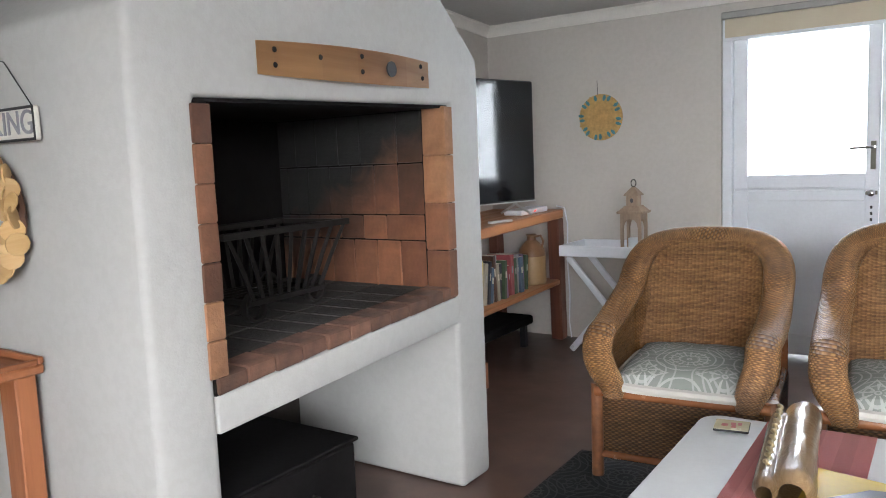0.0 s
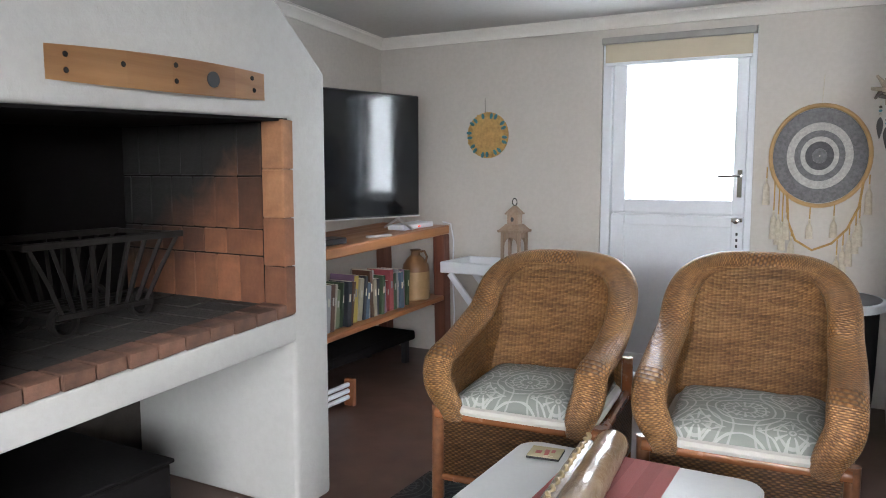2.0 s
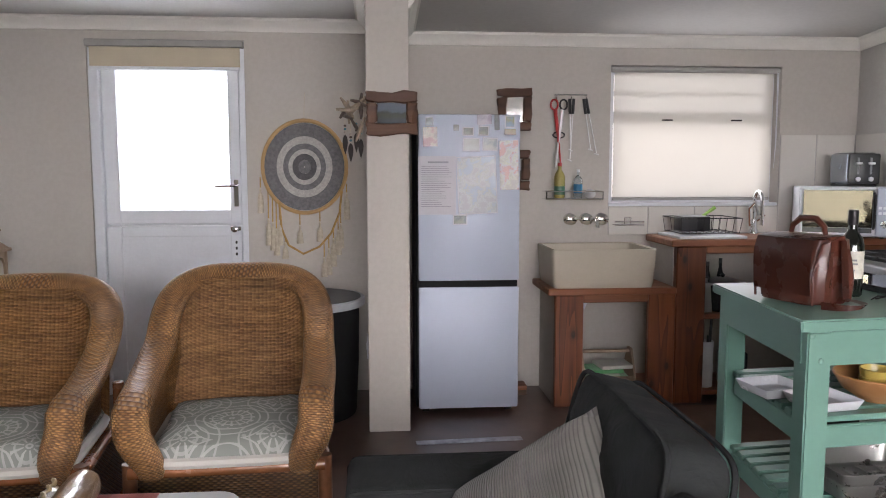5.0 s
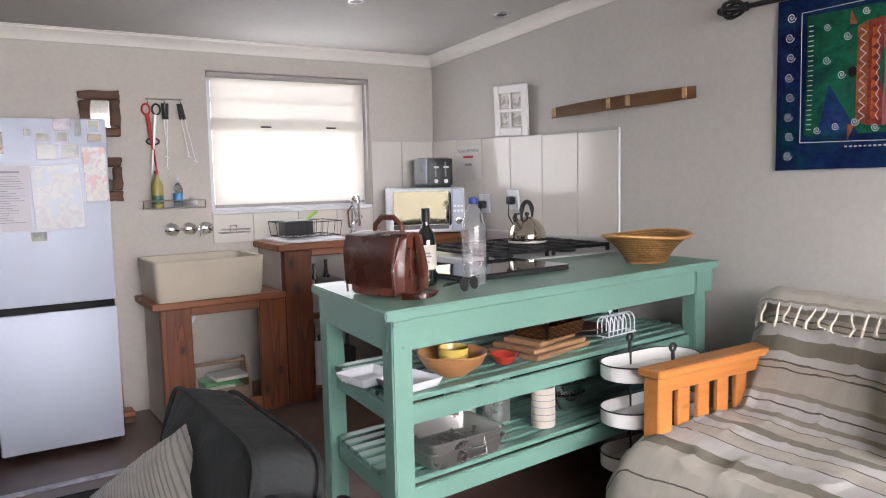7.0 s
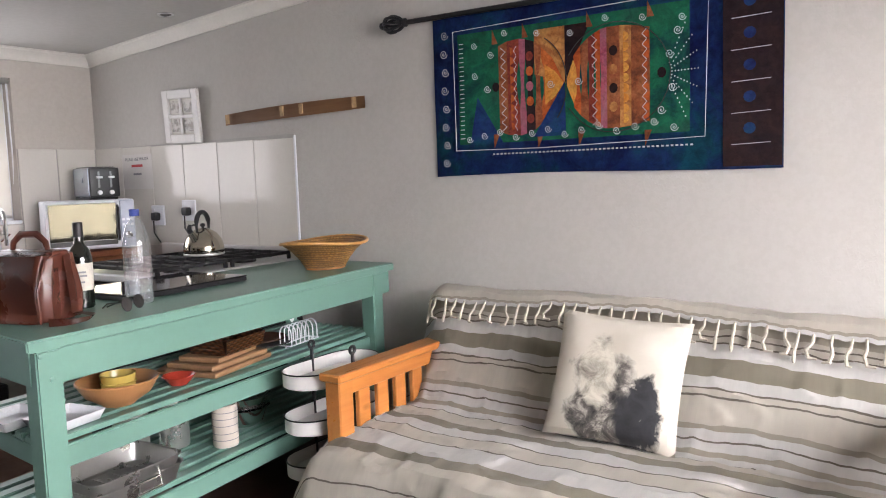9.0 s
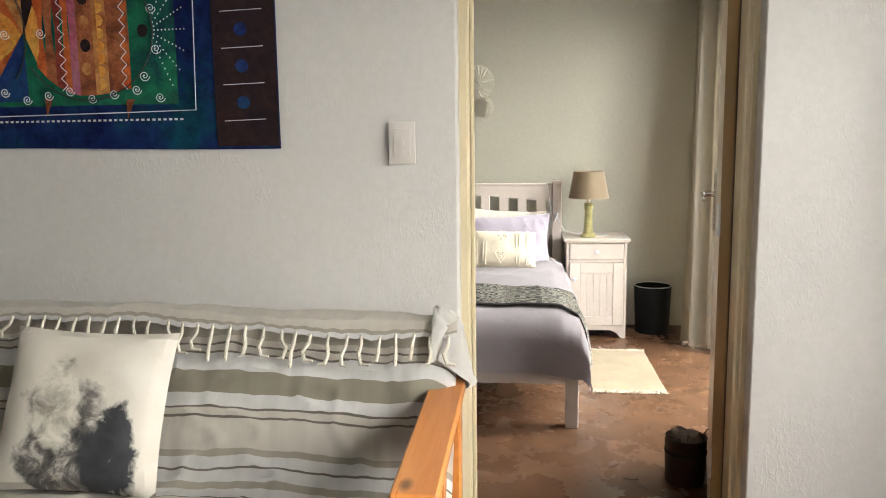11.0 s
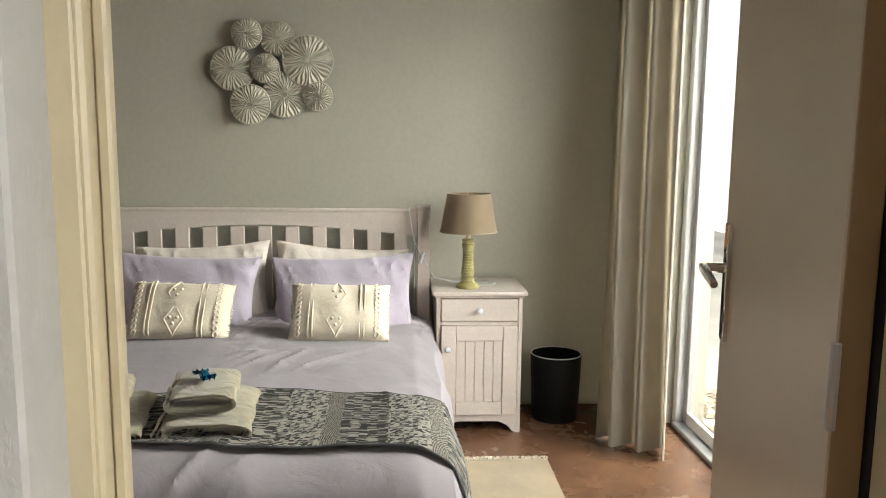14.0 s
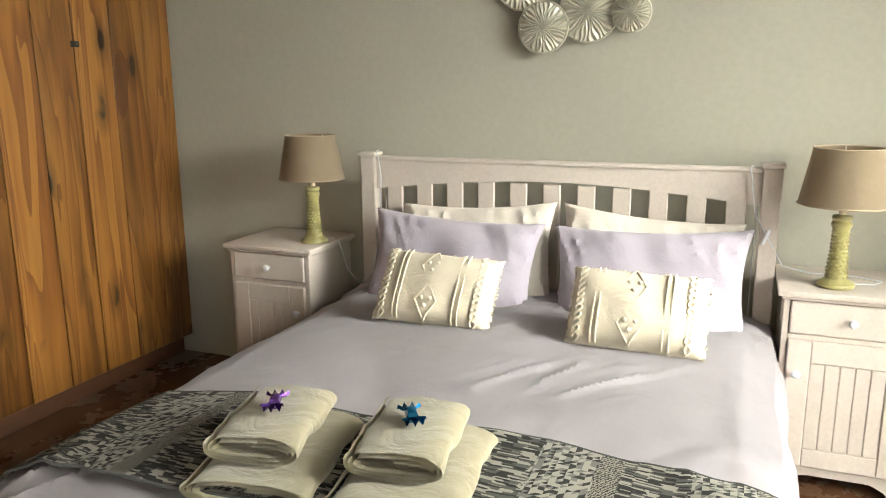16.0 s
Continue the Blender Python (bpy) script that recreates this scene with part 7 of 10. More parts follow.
part("label", sheet(lambda u, v: (0.0466 * math.cos(3.6 + u * 1.7), 0.0466 * math.sin(3.6 + u * 1.7), 0.085 + v * 0.075), 12, 2), WB_LABEL, wb, "worn clear label with a pink tint")
sg = thing("sunglasses", "dark folded sunglasses on the green table", "sunglasses", 2.50, 2.575, 0.918, 24)
for s in (-1, 1):
    b = turned([(0.001, 0), (0.026, 0.0005), (0.026, 0.002), (0.001, 0.004)], 18)
    b.transform(pose(s * 0.033, 0, 0.024, 78) @ Matrix.Diagonal((1.05, 0.9, 1, 1)))
    part("lens", b, GLASS_BLACK, sg)
    part("temple", rod([(s * 0.06, 0.0, 0.035), (s * 0.06, 0.05, 0.03), (s * 0.01, 0.10, 0.008)], 0.0025, 6), BLACK_METAL, sg)
part("bridge", rod([(-0.01, 0, 0.036), (0.01, 0, 0.036)], 0.002, 6), BLACK_METAL, sg)

GRASS = wicker("golden_coiled_grass", (0.50, 0.28, 0.085), (0.22, 0.105, 0.03), 0.006, 0.0125, 0.5)
bk = thing("grass_basket", "golden coiled grass basket bowl", "basket", 3.585, 2.745, 0.918)
prof = [(0.085, 0.0), (0.095, 0.012), (0.115, 0.045), (0.15, 0.085), (0.192, 0.118), (0.20, 0.122), (0.19, 0.126), (0.145, 0.092), (0.10, 0.04), (0.02, 0.022)]


def basket_wall(u, v):
    k = v * (len(prof) - 1)
    i = min(len(prof) - 2, int(k))
    f = k - i
    r, z = prof[i][0] * (1 - f) + prof[i + 1][0] * f, prof[i][1] * (1 - f) + prof[i + 1][1] * f
    a = 2 * math.pi * u
    r *= 1 + 0.012 * math.sin(3 * a)
    return (r * math.cos(a) * 1.1, r * math.sin(a) * 0.85, z + 0.008 * (r / 0.2) ** 3 * math.sin(2 * a + 1))


part("coiled_wall", sheet(basket_wall, 56, 36, 0.9, 0.42, 0, True), GRASS, bk)
part("foot_ring", rod([(0.096 * math.cos(a), 0.074 * math.sin(a), 0.006) for a in [2 * math.pi * k / 40 for k in range(40)]], 0.006, 6, None, True), plain("dark_grass", (0.36, 0.17, 0.06), 0.6, vary=0.4, size=60), bk)
part("rim_coil", rod([(0.198 * 1.1 * math.cos(a), 0.198 * 0.85 * math.sin(a), 0.122 + 0.008 * math.sin(2 * a + 1)) for a in [2 * math.pi * k / 56 for k in range(56)]], 0.007, 7, None, True), plain("golden_grass_coil", (0.46, 0.24, 0.07), 0.5, vary=0.2, size=50), bk)

# on the slatted shelves
PAN_STEEL = plain("scratched_pan_steel", (0.70, 0.69, 0.67), 0.28, 0.9, vary=0.05, size=6, relief=0.04)
tray_m = plain("white_melamine", (0.62, 0.63, 0.66), 0.25, vary=0.02)


def dish_of(x, y, z, w, d, h, mat, name, label, cat, turn=0):
    t = thing(name, label, cat, x, y, z, turn)
    b = block(-w / 2, w / 2, -d / 2, d / 2, 0, h)
    top = max((f for f in b.faces), key=lambda f: f.calc_center_median().z)
    for v in b.verts:
        if v.co.z < h / 2:
            v.co.x *= 0.82
            v.co.y *= 0.82
    r = bmesh.ops.inset_region(b, faces=[top], thickness=0.008)
    for v in top.verts:
        v.co.z -= h * 0.85
        v.co.x *= 0.9
        v.co.y *= 0.9
    bmesh.ops.bevel(b, geom=b.edges[:], offset=0.003, segments=1, affect="EDGES")
    part("dish", b, mat, t)
    return t


dish_of(2.17, 2.72, S1, 0.17, 0.16, 0.035, tray_m, "snack_tray", "white square snack tray on the slatted shelf", "tray", 10)
dish_of(2.25, 2.575, S1, 0.17, 0.16, 0.035, tray_m, "snack_tray", "white square snack tray beside the bowl", "tray", 10)
BOWL_WOOD = wood("pale_turned_wood", (0.40, 0.20, 0.08), (0.28, 0.125, 0.048), 0, 0.35, 16, False)
bl = thing("wooden_bowl", "pale turned wooden bowl on the slatted shelf", "bowl", 2.455, 2.62, S1)
part("bowl", turned([(0.05, 0), (0.055, 0.006), (0.10, 0.035), (0.128, 0.08), (0.124, 0.084), (0.095, 0.045), (0.05, 0.014), (0.003, 0.012)], 32, False), BOWL_WOOD, bl)
MUSTARD = plain("mustard_glaze", (0.40, 0.29, 0.07), 0.2, vary=0.1)
for k in range(2):
    c = thing("small_yellow_bowl", "small mustard-glazed bowl stacked in the wooden bowl", "bowl", 2.455, 2.615, S1 + 0.03 + 0.025 * k, 0, "yellow bowls")
    part("bowl", turned([(0.03, 0), (0.05, 0.012), (0.056, 0.045), (0.052, 0.046), (0.045, 0.015), (0.003, 0.008)], 24, False), MUSTARD, c)
rd = thing("small_red_bowl", "small red and yellow glazed bowl", "bowl", 2.70, 2.64, S1)
part("bowl", turned([(0.03, 0), (0.034, 0.004), (0.058, 0.032), (0.055, 0.034), (0.03, 0.01), (0.003, 0.008)], 24, False), plain("red_glaze", (0.34, 0.035, 0.02), 0.15, vary=0.3, size=12), rd)
BOARD = wood("chopping_board_oak", (0.31, 0.18, 0.09), (0.17, 0.085, 0.04), 0, 0.5, 20, False)
for k, (w, d, tn) in enumerate(((0.36, 0.24, 14), (0.32, 0.22, 10), (0.25, 0.18, 16))):
    t = thing("chopping_board", "oak chopping board in a stack", "chopping board", 2.95, 2.73, S1 + 0.0205 * k, tn, "stacked chopping boards")
    part("board", block(-w / 2, w / 2, -d / 2, d / 2, 0, 0.02, 0.004), BOARD, t)
hb = thing("handled_board", "round-handled board under the stack", "chopping board", 2.82, 2.83, S1 + 0.0, 30)
part("board", block(-0.06, 0.06, -0.05, 0.05, 0, 0.014, 0.004), BOARD, hb)
WIL = wicker("brown_willow", (0.25, 0.10, 0.04), (0.07, 0.025, 0.01), 0.04, 0.009)
wk = thing("willow_basket", "small brown rectangular willow basket on the boards", "basket", 2.98, 2.715, S1 + 0.062, 12)
for x0, x1, y0, y1, ul in ((-0.12, 0.12, -0.085, -0.075, 0.24), (-0.12, 0.12, 0.075, 0.085, 0.24)):
    part("side", sheet(lambda u, v, y0=y0: (-0.11 + u * 0.22 + (u - 0.5) * 0.02 * v, y0 * (1 + 0.12 * v), v * 0.055), 8, 5, ul, 0.055, 0.008), WIL, wk)
for s in (-1, 1):
    part("side", sheet(lambda u, v, s=s: (s * (0.112 + 0.012 * v), -0.08 + u * 0.16, v * (0.055 + 0.02 * math.sin(u * 3.14))), 8, 5, 0.16, 0.055, 0.008), WIL, wk)
part("floor", block(-0.11, 0.11, -0.078, 0.078, 0, 0.008), WIL, wk)
pl = thing("dark_plate", "dark plate stack on the slatted shelf", "plate", 3.26, 2.84, S1)
part("plate", turned([(0.07, 0), (0.075, 0.004), (0.13, 0.018), (0.128, 0.022), (0.07, 0.009), (0.003, 0.008)], 32, False), BLACK_PLASTIC, pl)
part("upper_plate", turned([(0.06, 0.024), (0.11, 0.036), (0.108, 0.04), (0.06, 0.03), (0.003, 0.029)], 32, False), DARK_WOOD, pl)
tr_ = thing("toast_rack", "white wire toast rack with a heart tag", "toast rack", 3.37, 2.72, S1, 8)
part("base", rod([(-0.10, -0.03, 0.012), (0.10, -0.03, 0.012), (0.10, 0.03, 0.012), (-0.10, 0.03, 0.012)], 0.003, 6, None, True), WHITE_PAINT, tr_)
for k in range(7):
    x = -0.09 + k * 0.03
    part("arch_wire", rod([(x, -0.03, 0.012), (x, -0.03, 0.06)] + [(x, -0.03 * math.cos(a), 0.06 + 0.035 * math.sin(a)) for a in [math.pi * j / 8 for j in range(1, 8)]] + [(x, 0.03, 0.06), (x, 0.03, 0.012)], 0.0028, 6), WHITE_PAINT, tr_)
for x in (-0.09, 0.09):
    part("foot", rod([(x, 0, 0.0), (x, 0, 0.012)], 0.004, 6), WHITE_PAINT, tr_)
part("heart_tag", prism([(0.0, -0.03), (0.025, 0.0), (0.022, 0.02), (0.008, 0.022), (0.0, 0.012), (-0.008, 0.022), (-0.022, 0.02), (-0.025, 0.0)], 0.004, "xz"), plain("pale_tag", (0.55, 0.58, 0.6), 0.5), tr_, "pale heart tag", Matrix.Translation((0.0, 0.03, 0.12)))


def roasting_pan(x, y, z, w, d, h, turn):
    """Deep steel pan: flared walls with rounded corners, rolled rim, ribbed floor and two bail handles."""
    t = thing("roasting_pan", "scratched steel roasting pan with bail handles", "roasting pan", x, y, z, turn, "stacked roasting pans")

    def wall(u, v):
        a = 2 * math.pi * u
        cx, sy = math.cos(a), math.sin(a)
        steps = [(0.05, 0.003), (0.84, 0.0), (0.90, 0.006), (0.99, h), (1.03, h + 0.002), (1.03, h - 0.003), (1.0, h - 0.003)]
        k = v * (len(steps) - 1)
        i = min(len(steps) - 2, int(k))
        f = k - i
        sc, zz = steps[i][0] * (1 - f) + steps[i + 1][0] * f, steps[i][1] * (1 - f) + steps[i + 1][1] * f
        return (w / 2 * sc * math.copysign(abs(cx) ** 0.22, cx), d / 2 * sc * math.copysign(abs(sy) ** 0.22, sy), zz)
    part("pan", sheet(wall, 64, 12, 1, 1, 0.0015, True), PAN_STEEL, t)
    for k in range(4):
        xx = -w * 0.28 + k * w * 0.187
        part("floor_rib", block(xx - 0.006, xx + 0.006, -d * 0.36, d * 0.36, 0.0025, 0.0055, 0.002), PAN_STEEL, t)
    for s in (-1, 1):
        part("handle", rod([(-0.045, s * d * 0.5, h - 0.008), (-0.042, s * (d * 0.5 + 0.022), h - 0.004), (-0.042, s * (d * 0.5 + 0.026), h - 0.032), (0.042, s * (d * 0.5 + 0.026), h - 0.032), (0.042, s * (d * 0.5 + 0.022), h - 0.004), (0.045, s * d * 0.5, h - 0.008)], 0.0038, 8), CHROME, t)
    return t


roasting_pan(2.42, 2.60, S2, 0.34, 0.25, 0.062, 6)
roasting_pan(2.425, 2.605, S2 + 0.028, 0.33, 0.24, 0.062, 4)
for x, y, r, h in ((2.63, 2.84, 0.062, 0.21), (2.78, 2.80, 0.055, 0.19)):
    c = thing("steel_canister", "tall plain steel canister on the lower shelf", "canister", x, y, S2, 0, "steel canisters")
    part("body", turned([(r * 0.96, 0), (r, 0.005), (r, h), (r * 0.93, h), (r * 0.93, 0.01)], 28, False), PAN_STEEL, c)
mg = thing("striped_jar", "white jar with thin grey rings on the lower shelf", "jar", 2.88, 2.63, S2)
part("jar", turned([(0.043, 0), (0.047, 0.006), (0.047, 0.155), (0.043, 0.157), (0.041, 0.02)], 28, False), plain("ivory_glaze", (0.52, 0.47, 0.41), 0.4, vary=0.1, size=9), mg)
for z in (0.028, 0.052, 0.081, 0.107, 0.131):
    part("ring", turned([(0.0476, z), (0.0476, z + 0.003)], 28, False), INK, mg)
for x, y, r, z in ((3.08, 2.76, 0.10, 0.0), (3.08, 2.76, 0.105, 0.05)):
    c = thing("steel_mixing_bowl", "polished steel mixing bowl on the lower shelf", "bowl", x, y, S2 + z, 0, "steel bowls")
    part("bowl", turned([(r * 0.5, 0), (r * 0.8, 0.02), (r, 0.075), (r * 1.06, 0.078), (r * 0.95, 0.07), (r * 0.45, 0.012), (0.003, 0.01)], 28, False), CHROME, c)

tier = thing("three_tier_stand", "black iron stand with three white oval trays", "tiered stand", 3.20, 2.375, 0)
ENAMEL = plain("white_enamel", (0.66, 0.65, 0.63), 0.3, vary=0.03)
for z, s in ((0.555, 1.0), (0.385, 1.0), (0.215, 1.0)):
    def oval(u, v, s=s):
        a = 2 * math.pi * u
        pr = [(0.05, 0.004), (0.96, 0.0), (1.0, 0.006), (1.0, 0.058), (0.985, 0.058), (0.97, 0.01), (0.05, 0.008)]
        k = v * (len(pr) - 1)
        i = min(len(pr) - 2, int(k))
        f = k - i
        r, zz = pr[i][0] * (1 - f) + pr[i + 1][0] * f, pr[i][1] * (1 - f) + pr[i + 1][1] * f
        ex = 0.11 * math.copysign(1, math.cos(a)) * (1 if abs(math.cos(a)) > 1e-6 else 0)
        return (s * r * (0.115 * math.cos(a)) + ex * r, s * r * 0.105 * math.sin(a), zz)
    part("tray", sheet(oval, 44, 18, 1, 1, 0, True), ENAMEL, tier, "", Matrix.Translation((0, 0, z)))
    part("rim_wire", rod([(0.226 * math.cos(a) if abs(math.cos(a)) > 2 else (0.117 * math.cos(a) + 0.11 * math.copysign(1, math.cos(a))), 0.107 * math.sin(a), z + 0.058) for a in [2 * math.pi * (k + 0.5) / 40 for k in range(40)]], 0.003, 6, None, True), BLACK_METAL, tier)
for y in (-0.106, 0.106):
    part("upright", rod([(0, y, 0.0), (0, y, 0.66)], 0.007, 8), BLACK_METAL, tier)
    part("finial", rod([(0.014 * math.cos(a), y, 0.672 + 0.014 * math.sin(a)) for a in [2 * math.pi * k / 12 for k in range(12)]], 0.006, 6, None, True), BLACK_METAL, tier)
for x in (-0.16, 0.16):
    part("foot", rod([(x, -0.08, 0.008), (x, 0.08, 0.008)], 0.008, 6), BLACK_METAL, tier)
part("foot_bar", rod([(-0.16, 0, 0.012), (0.16, 0, 0.012)], 0.006, 6), BLACK_METAL, tier)

mat_ = sheet(lambda u, v: (2.2 + u * 1.2 + 0.004 * noise.noise(Vector((v * 9, 1, u))), 3.87 + v * 0.62, 0.007 + 0.003 * noise.noise(Vector((u * 9, v * 6, 4)))), 20, 14, 1.2, 0.62, 0.006)
solo("kitchen_mat", mat_, cloth("brown_coir_mat", (0.26, 0.155, 0.11), 0.95, 0.15, 0.3, 0.1), "flat brown mat on the kitchen floor", "mat")
strip = thing("floor_strip", "pale worn metal threshold strip on the floor", "threshold strip", 1.31, 4.04, 0, 3)
part("plate", block(-0.23, 0.30, -0.025, 0.025, 0, 0.006, 0.002), plain("worn_zinc", (0.36, 0.36, 0.38), 0.5, 0.6, vary=0.4, size=16), strip)

# things on the east wall
wf = thing("white_picture_frame", "white window-style picture frame standing on the tiles", "picture frame", 3.855, 4.045, 1.548, 90)
wf.matrix_basis = pose(3.868, 4.045, 1.548, 0, 0, 90) @ pose(0, 0, 0, -4, -2, 0)
for x0, x1, z0, z1 in ((-0.155, -0.105, 0, 0.30), (0.105, 0.155, 0, 0.30), (-0.105, 0.105, 0.25, 0.30), (-0.105, 0.105, 0, 0.05)):
    part("frame_bar", block(x0, x1, 0, 0.022, z0, z1, 0.004), ENAMEL, wf)
part("glazing_bar", block(-0.009, 0.009, 0.0105, 0.020, 0.05, 0.25, 0.002), ENAMEL, wf)
part("glazing_bar", block(-0.105, 0.105, 0.0105, 0.0195, 0.140, 0.160, 0.002), ENAMEL, wf)
part("mount", block(-0.105, 0.105, 0.004, 0.0075, 0.05, 0.25), plain("mount_card", (0.52, 0.50, 0.45), 0.6, vary=0.05), wf)
FADED = leaf("faded_print", [(0.17, 0.155, 0.13), (0.36, 0.34, 0.30), (0.48, 0.46, 0.42)], 30)
for x0, z0, high in ((-0.098, 0.066, 0.066), (0.016, 0.066, 0.070), (-0.098, 0.172, 0.066), (0.016, 0.172, 0.066)):
    part("picture", block(x0, x0 + 0.082, 0.0075, 0.0095, z0, z0 + high), FADED, wf, "small faded picture")


def stave(name, label, m, length, h, mat, cuts=(0.0, 0.3, 0.55, 1.0)):
    """A barrel stave: long board, slightly bowed, narrower at its ends."""
    t = thing(name, label, "barrel stave")
    t.matrix_basis = m

    def face(u, v):
        s = 2 * u - 1
        return ((u - 0.5) * length, -0.035 * (1 - s * s), (v - 0.5) * h * (1 - 0.14 * s * s))
    for a, b in zip(cuts, cuts[1:]):
        part("board", sheet(lambda u, v, a=a, b=b: face(a + (b - a) * u, v), 10, 4, 1, 1, 0.022), mat, t)
    return t


STAVE_X = wood("barrel_stave_oak_lengthwise", (0.33, 0.175, 0.078), (0.19, 0.088, 0.036), 0, 0.5, 20)
STAVE_OLD = varied(wood("stained_old_oak", (0.43, 0.25, 0.115), (0.17, 0.075, 0.03), 0, 0.6, 9, True, 0.3), [(0.0, (0.62, 0.56, 0.5)), (0.5, (1.0, 0.9, 0.85)), (1.0, (1.15, 1.15, 1.1))])
s1 = stave("barrel_stave", "old oak barrel stave mounted on the wall", pose(3.862, 3.20, 1.662, 0, -1.2, -90), 0.985, 0.066, STAVE_X)
for x in (-0.44, 0.0, 0.13, 0.45):
    part("worn_band", block(x - 0.012, x + 0.012, -0.062 + 0.035 * (2 * x / 0.985) ** 2, -0.0545 + 0.035 * (2 * x / 0.985) ** 2, -0.024, 0.024, 0.001), plain("pale_worn_oak", (0.46, 0.29, 0.14), 0.6, vary=0.3, size=30), s1, "pale worn band")
s2 = stave("barrel_stave", "thick oak barrel stave with a bung hole above the braai", pose(FX + 0.004, 1.955, 1.552, 0, -0.6, 90) , 0.79, 0.102, STAVE_OLD, (0.0, 0.28, 0.47, 0.8, 1.0))
bung = turn_up(turned([(0.001, 0), (0.024, 0), (0.024, 0.004), (0.001, 0.004)], 20))
part("bung_hole", bung, BLACK_PLASTIC, s2, "dark round bung hole", Matrix.Translation((0.11, -0.056, -0.003)))
for x, z in ((-0.355, 0.02), (-0.355, -0.02), (-0.2, 0.01), (-0.03, 0.025), (-0.03, -0.02), (0.3, 0.02), (0.31, -0.018)):
    nb = turn_up(turned([(0.001, 0), (0.008, 0), (0.006, 0.003), (0.001, 0.004)], 10))
    part("nail", nb, RUSTY_IRON, s2, "", Matrix.Translation((x, -0.0565 + 0.035 * (2 * x / 0.77) ** 2, z)))
sign = thing("water_notice", "small white printed notice on the tiles", "notice", EAST - 0.0125, 4.53, 1.41, 90)
sign.matrix_basis = pose(EAST - 0.0125, 4.53, 1.41, 0, 0, -90)
part("page", block(-0.15, 0.15, -0.0015, 0, -0.115, 0.095, 0.0005), plain("notice_paper", (0.58, 0.56, 0.54), 0.4, vary=0.02), sign)
wd = letters("PLEASE USE WATER", 0.027, 0.0006)
wd.transform(pose(0, -0.0022, 0.065, 90))
part("heading", wd, INK, sign)
part("text_bar", block(-0.055, 0.055, -0.0026, -0.0015, 0.018, 0.034), RED, sign)
part("text_bar", block(-0.04, 0.04, -0.0026, -0.0015, -0.03, -0.018), INK, sign)
for k, (y, z) in enumerate(((4.055, 1.165), (4.345, 1.135))):
    so = thing("wall_socket", "white double wall socket with black plugs", "socket", EAST - 0.0125, y, z, 0, "kitchen sockets")
    so.matrix_basis = pose(EAST - 0.0125, y, z, 0, 0, -90)
    part("plate", block(-0.06, 0.06, -0.012, 0, -0.06, 0.06, 0.004), WHITE_PAINT, so)
    part("switch", block(-0.045, -0.025, -0.015, -0.012, 0.02, 0.04, 0.002), WHITE_PAINT, so)
    part("plug", block(-0.02, 0.03, -0.05, -0.012, -0.03, 0.02, 0.012, None, 2), BLACK_PLASTIC, so, "black plug")
    part("cord", rod([(0.005, -0.045, -0.03), (0.01, -0.05, -0.10), (0.04, -0.03, -0.16)], 0.004, 6), BLACK_PLASTIC, so)

# ---- futon under the painted cloth ----
futon = thing("futon_couch", "orange pine futon couch covered with a striped throw", "futon", 0, 0, 0)


def arm_side(y, inner):
    part("arm_top", block(2.985, 3.77, y - 0.05, y + 0.05, 0.605, 0.635, 0.006), ORANGE_PINE, futon)
    part("arm_rail", block(3.01, 3.75, y - 0.018, y + 0.018, 0.545, 0.605, 0.004), ORANGE_PINE, futon)
    part("lower_rail", block(3.01, 3.75, y - 0.018, y + 0.018, 0.20, 0.28, 0.004), ORANGE_PINE, futon)
    for x in (3.0, 3.68):
        part("post", block(x, x + 0.075, y - 0.035, y + 0.035, 0.0, 0.605, 0.005), ORANGE_PINE, futon)
    for k in range(5):
        x = 3.13 + k * 0.11
        part("slat", block(x, x + 0.065, y - 0.01, y + 0.01, 0.28, 0.545, 0.003), ORANGE_PINE, futon)


arm_side(2.195, -1)
arm_side(0.365, 1)
part("seat_frame", block(3.02, 3.70, 0.40, 2.16, 0.20, 0.27, 0.006), ORANGE_PINE, futon)
part("mattress_seat", block(2.93, 3.60, 0.41, 2.15, 0.27, 0.385, 0.04, None, 4), cloth("calico_mattress", (0.55, 0.52, 0.45)), futon)
bb = block(-0.07, 0.07, 0.41, 2.15, 0.0, 0.50, 0.04, None, 4)
bb.transform(pose(3.60, 0, 0.315, 0, 24, 0))
part("mattress_back", bb, cloth("calico_mattress_back", (0.55, 0.52, 0.45)), futon)
bf = block(0.0, 0.03, 0.42, 2.14, 0.0, 0.46, 0.006)
bf.transform(pose(3.672, 0, 0.31, 0, 20, 0))
part("back_frame", bf, ORANGE_PINE, futon)

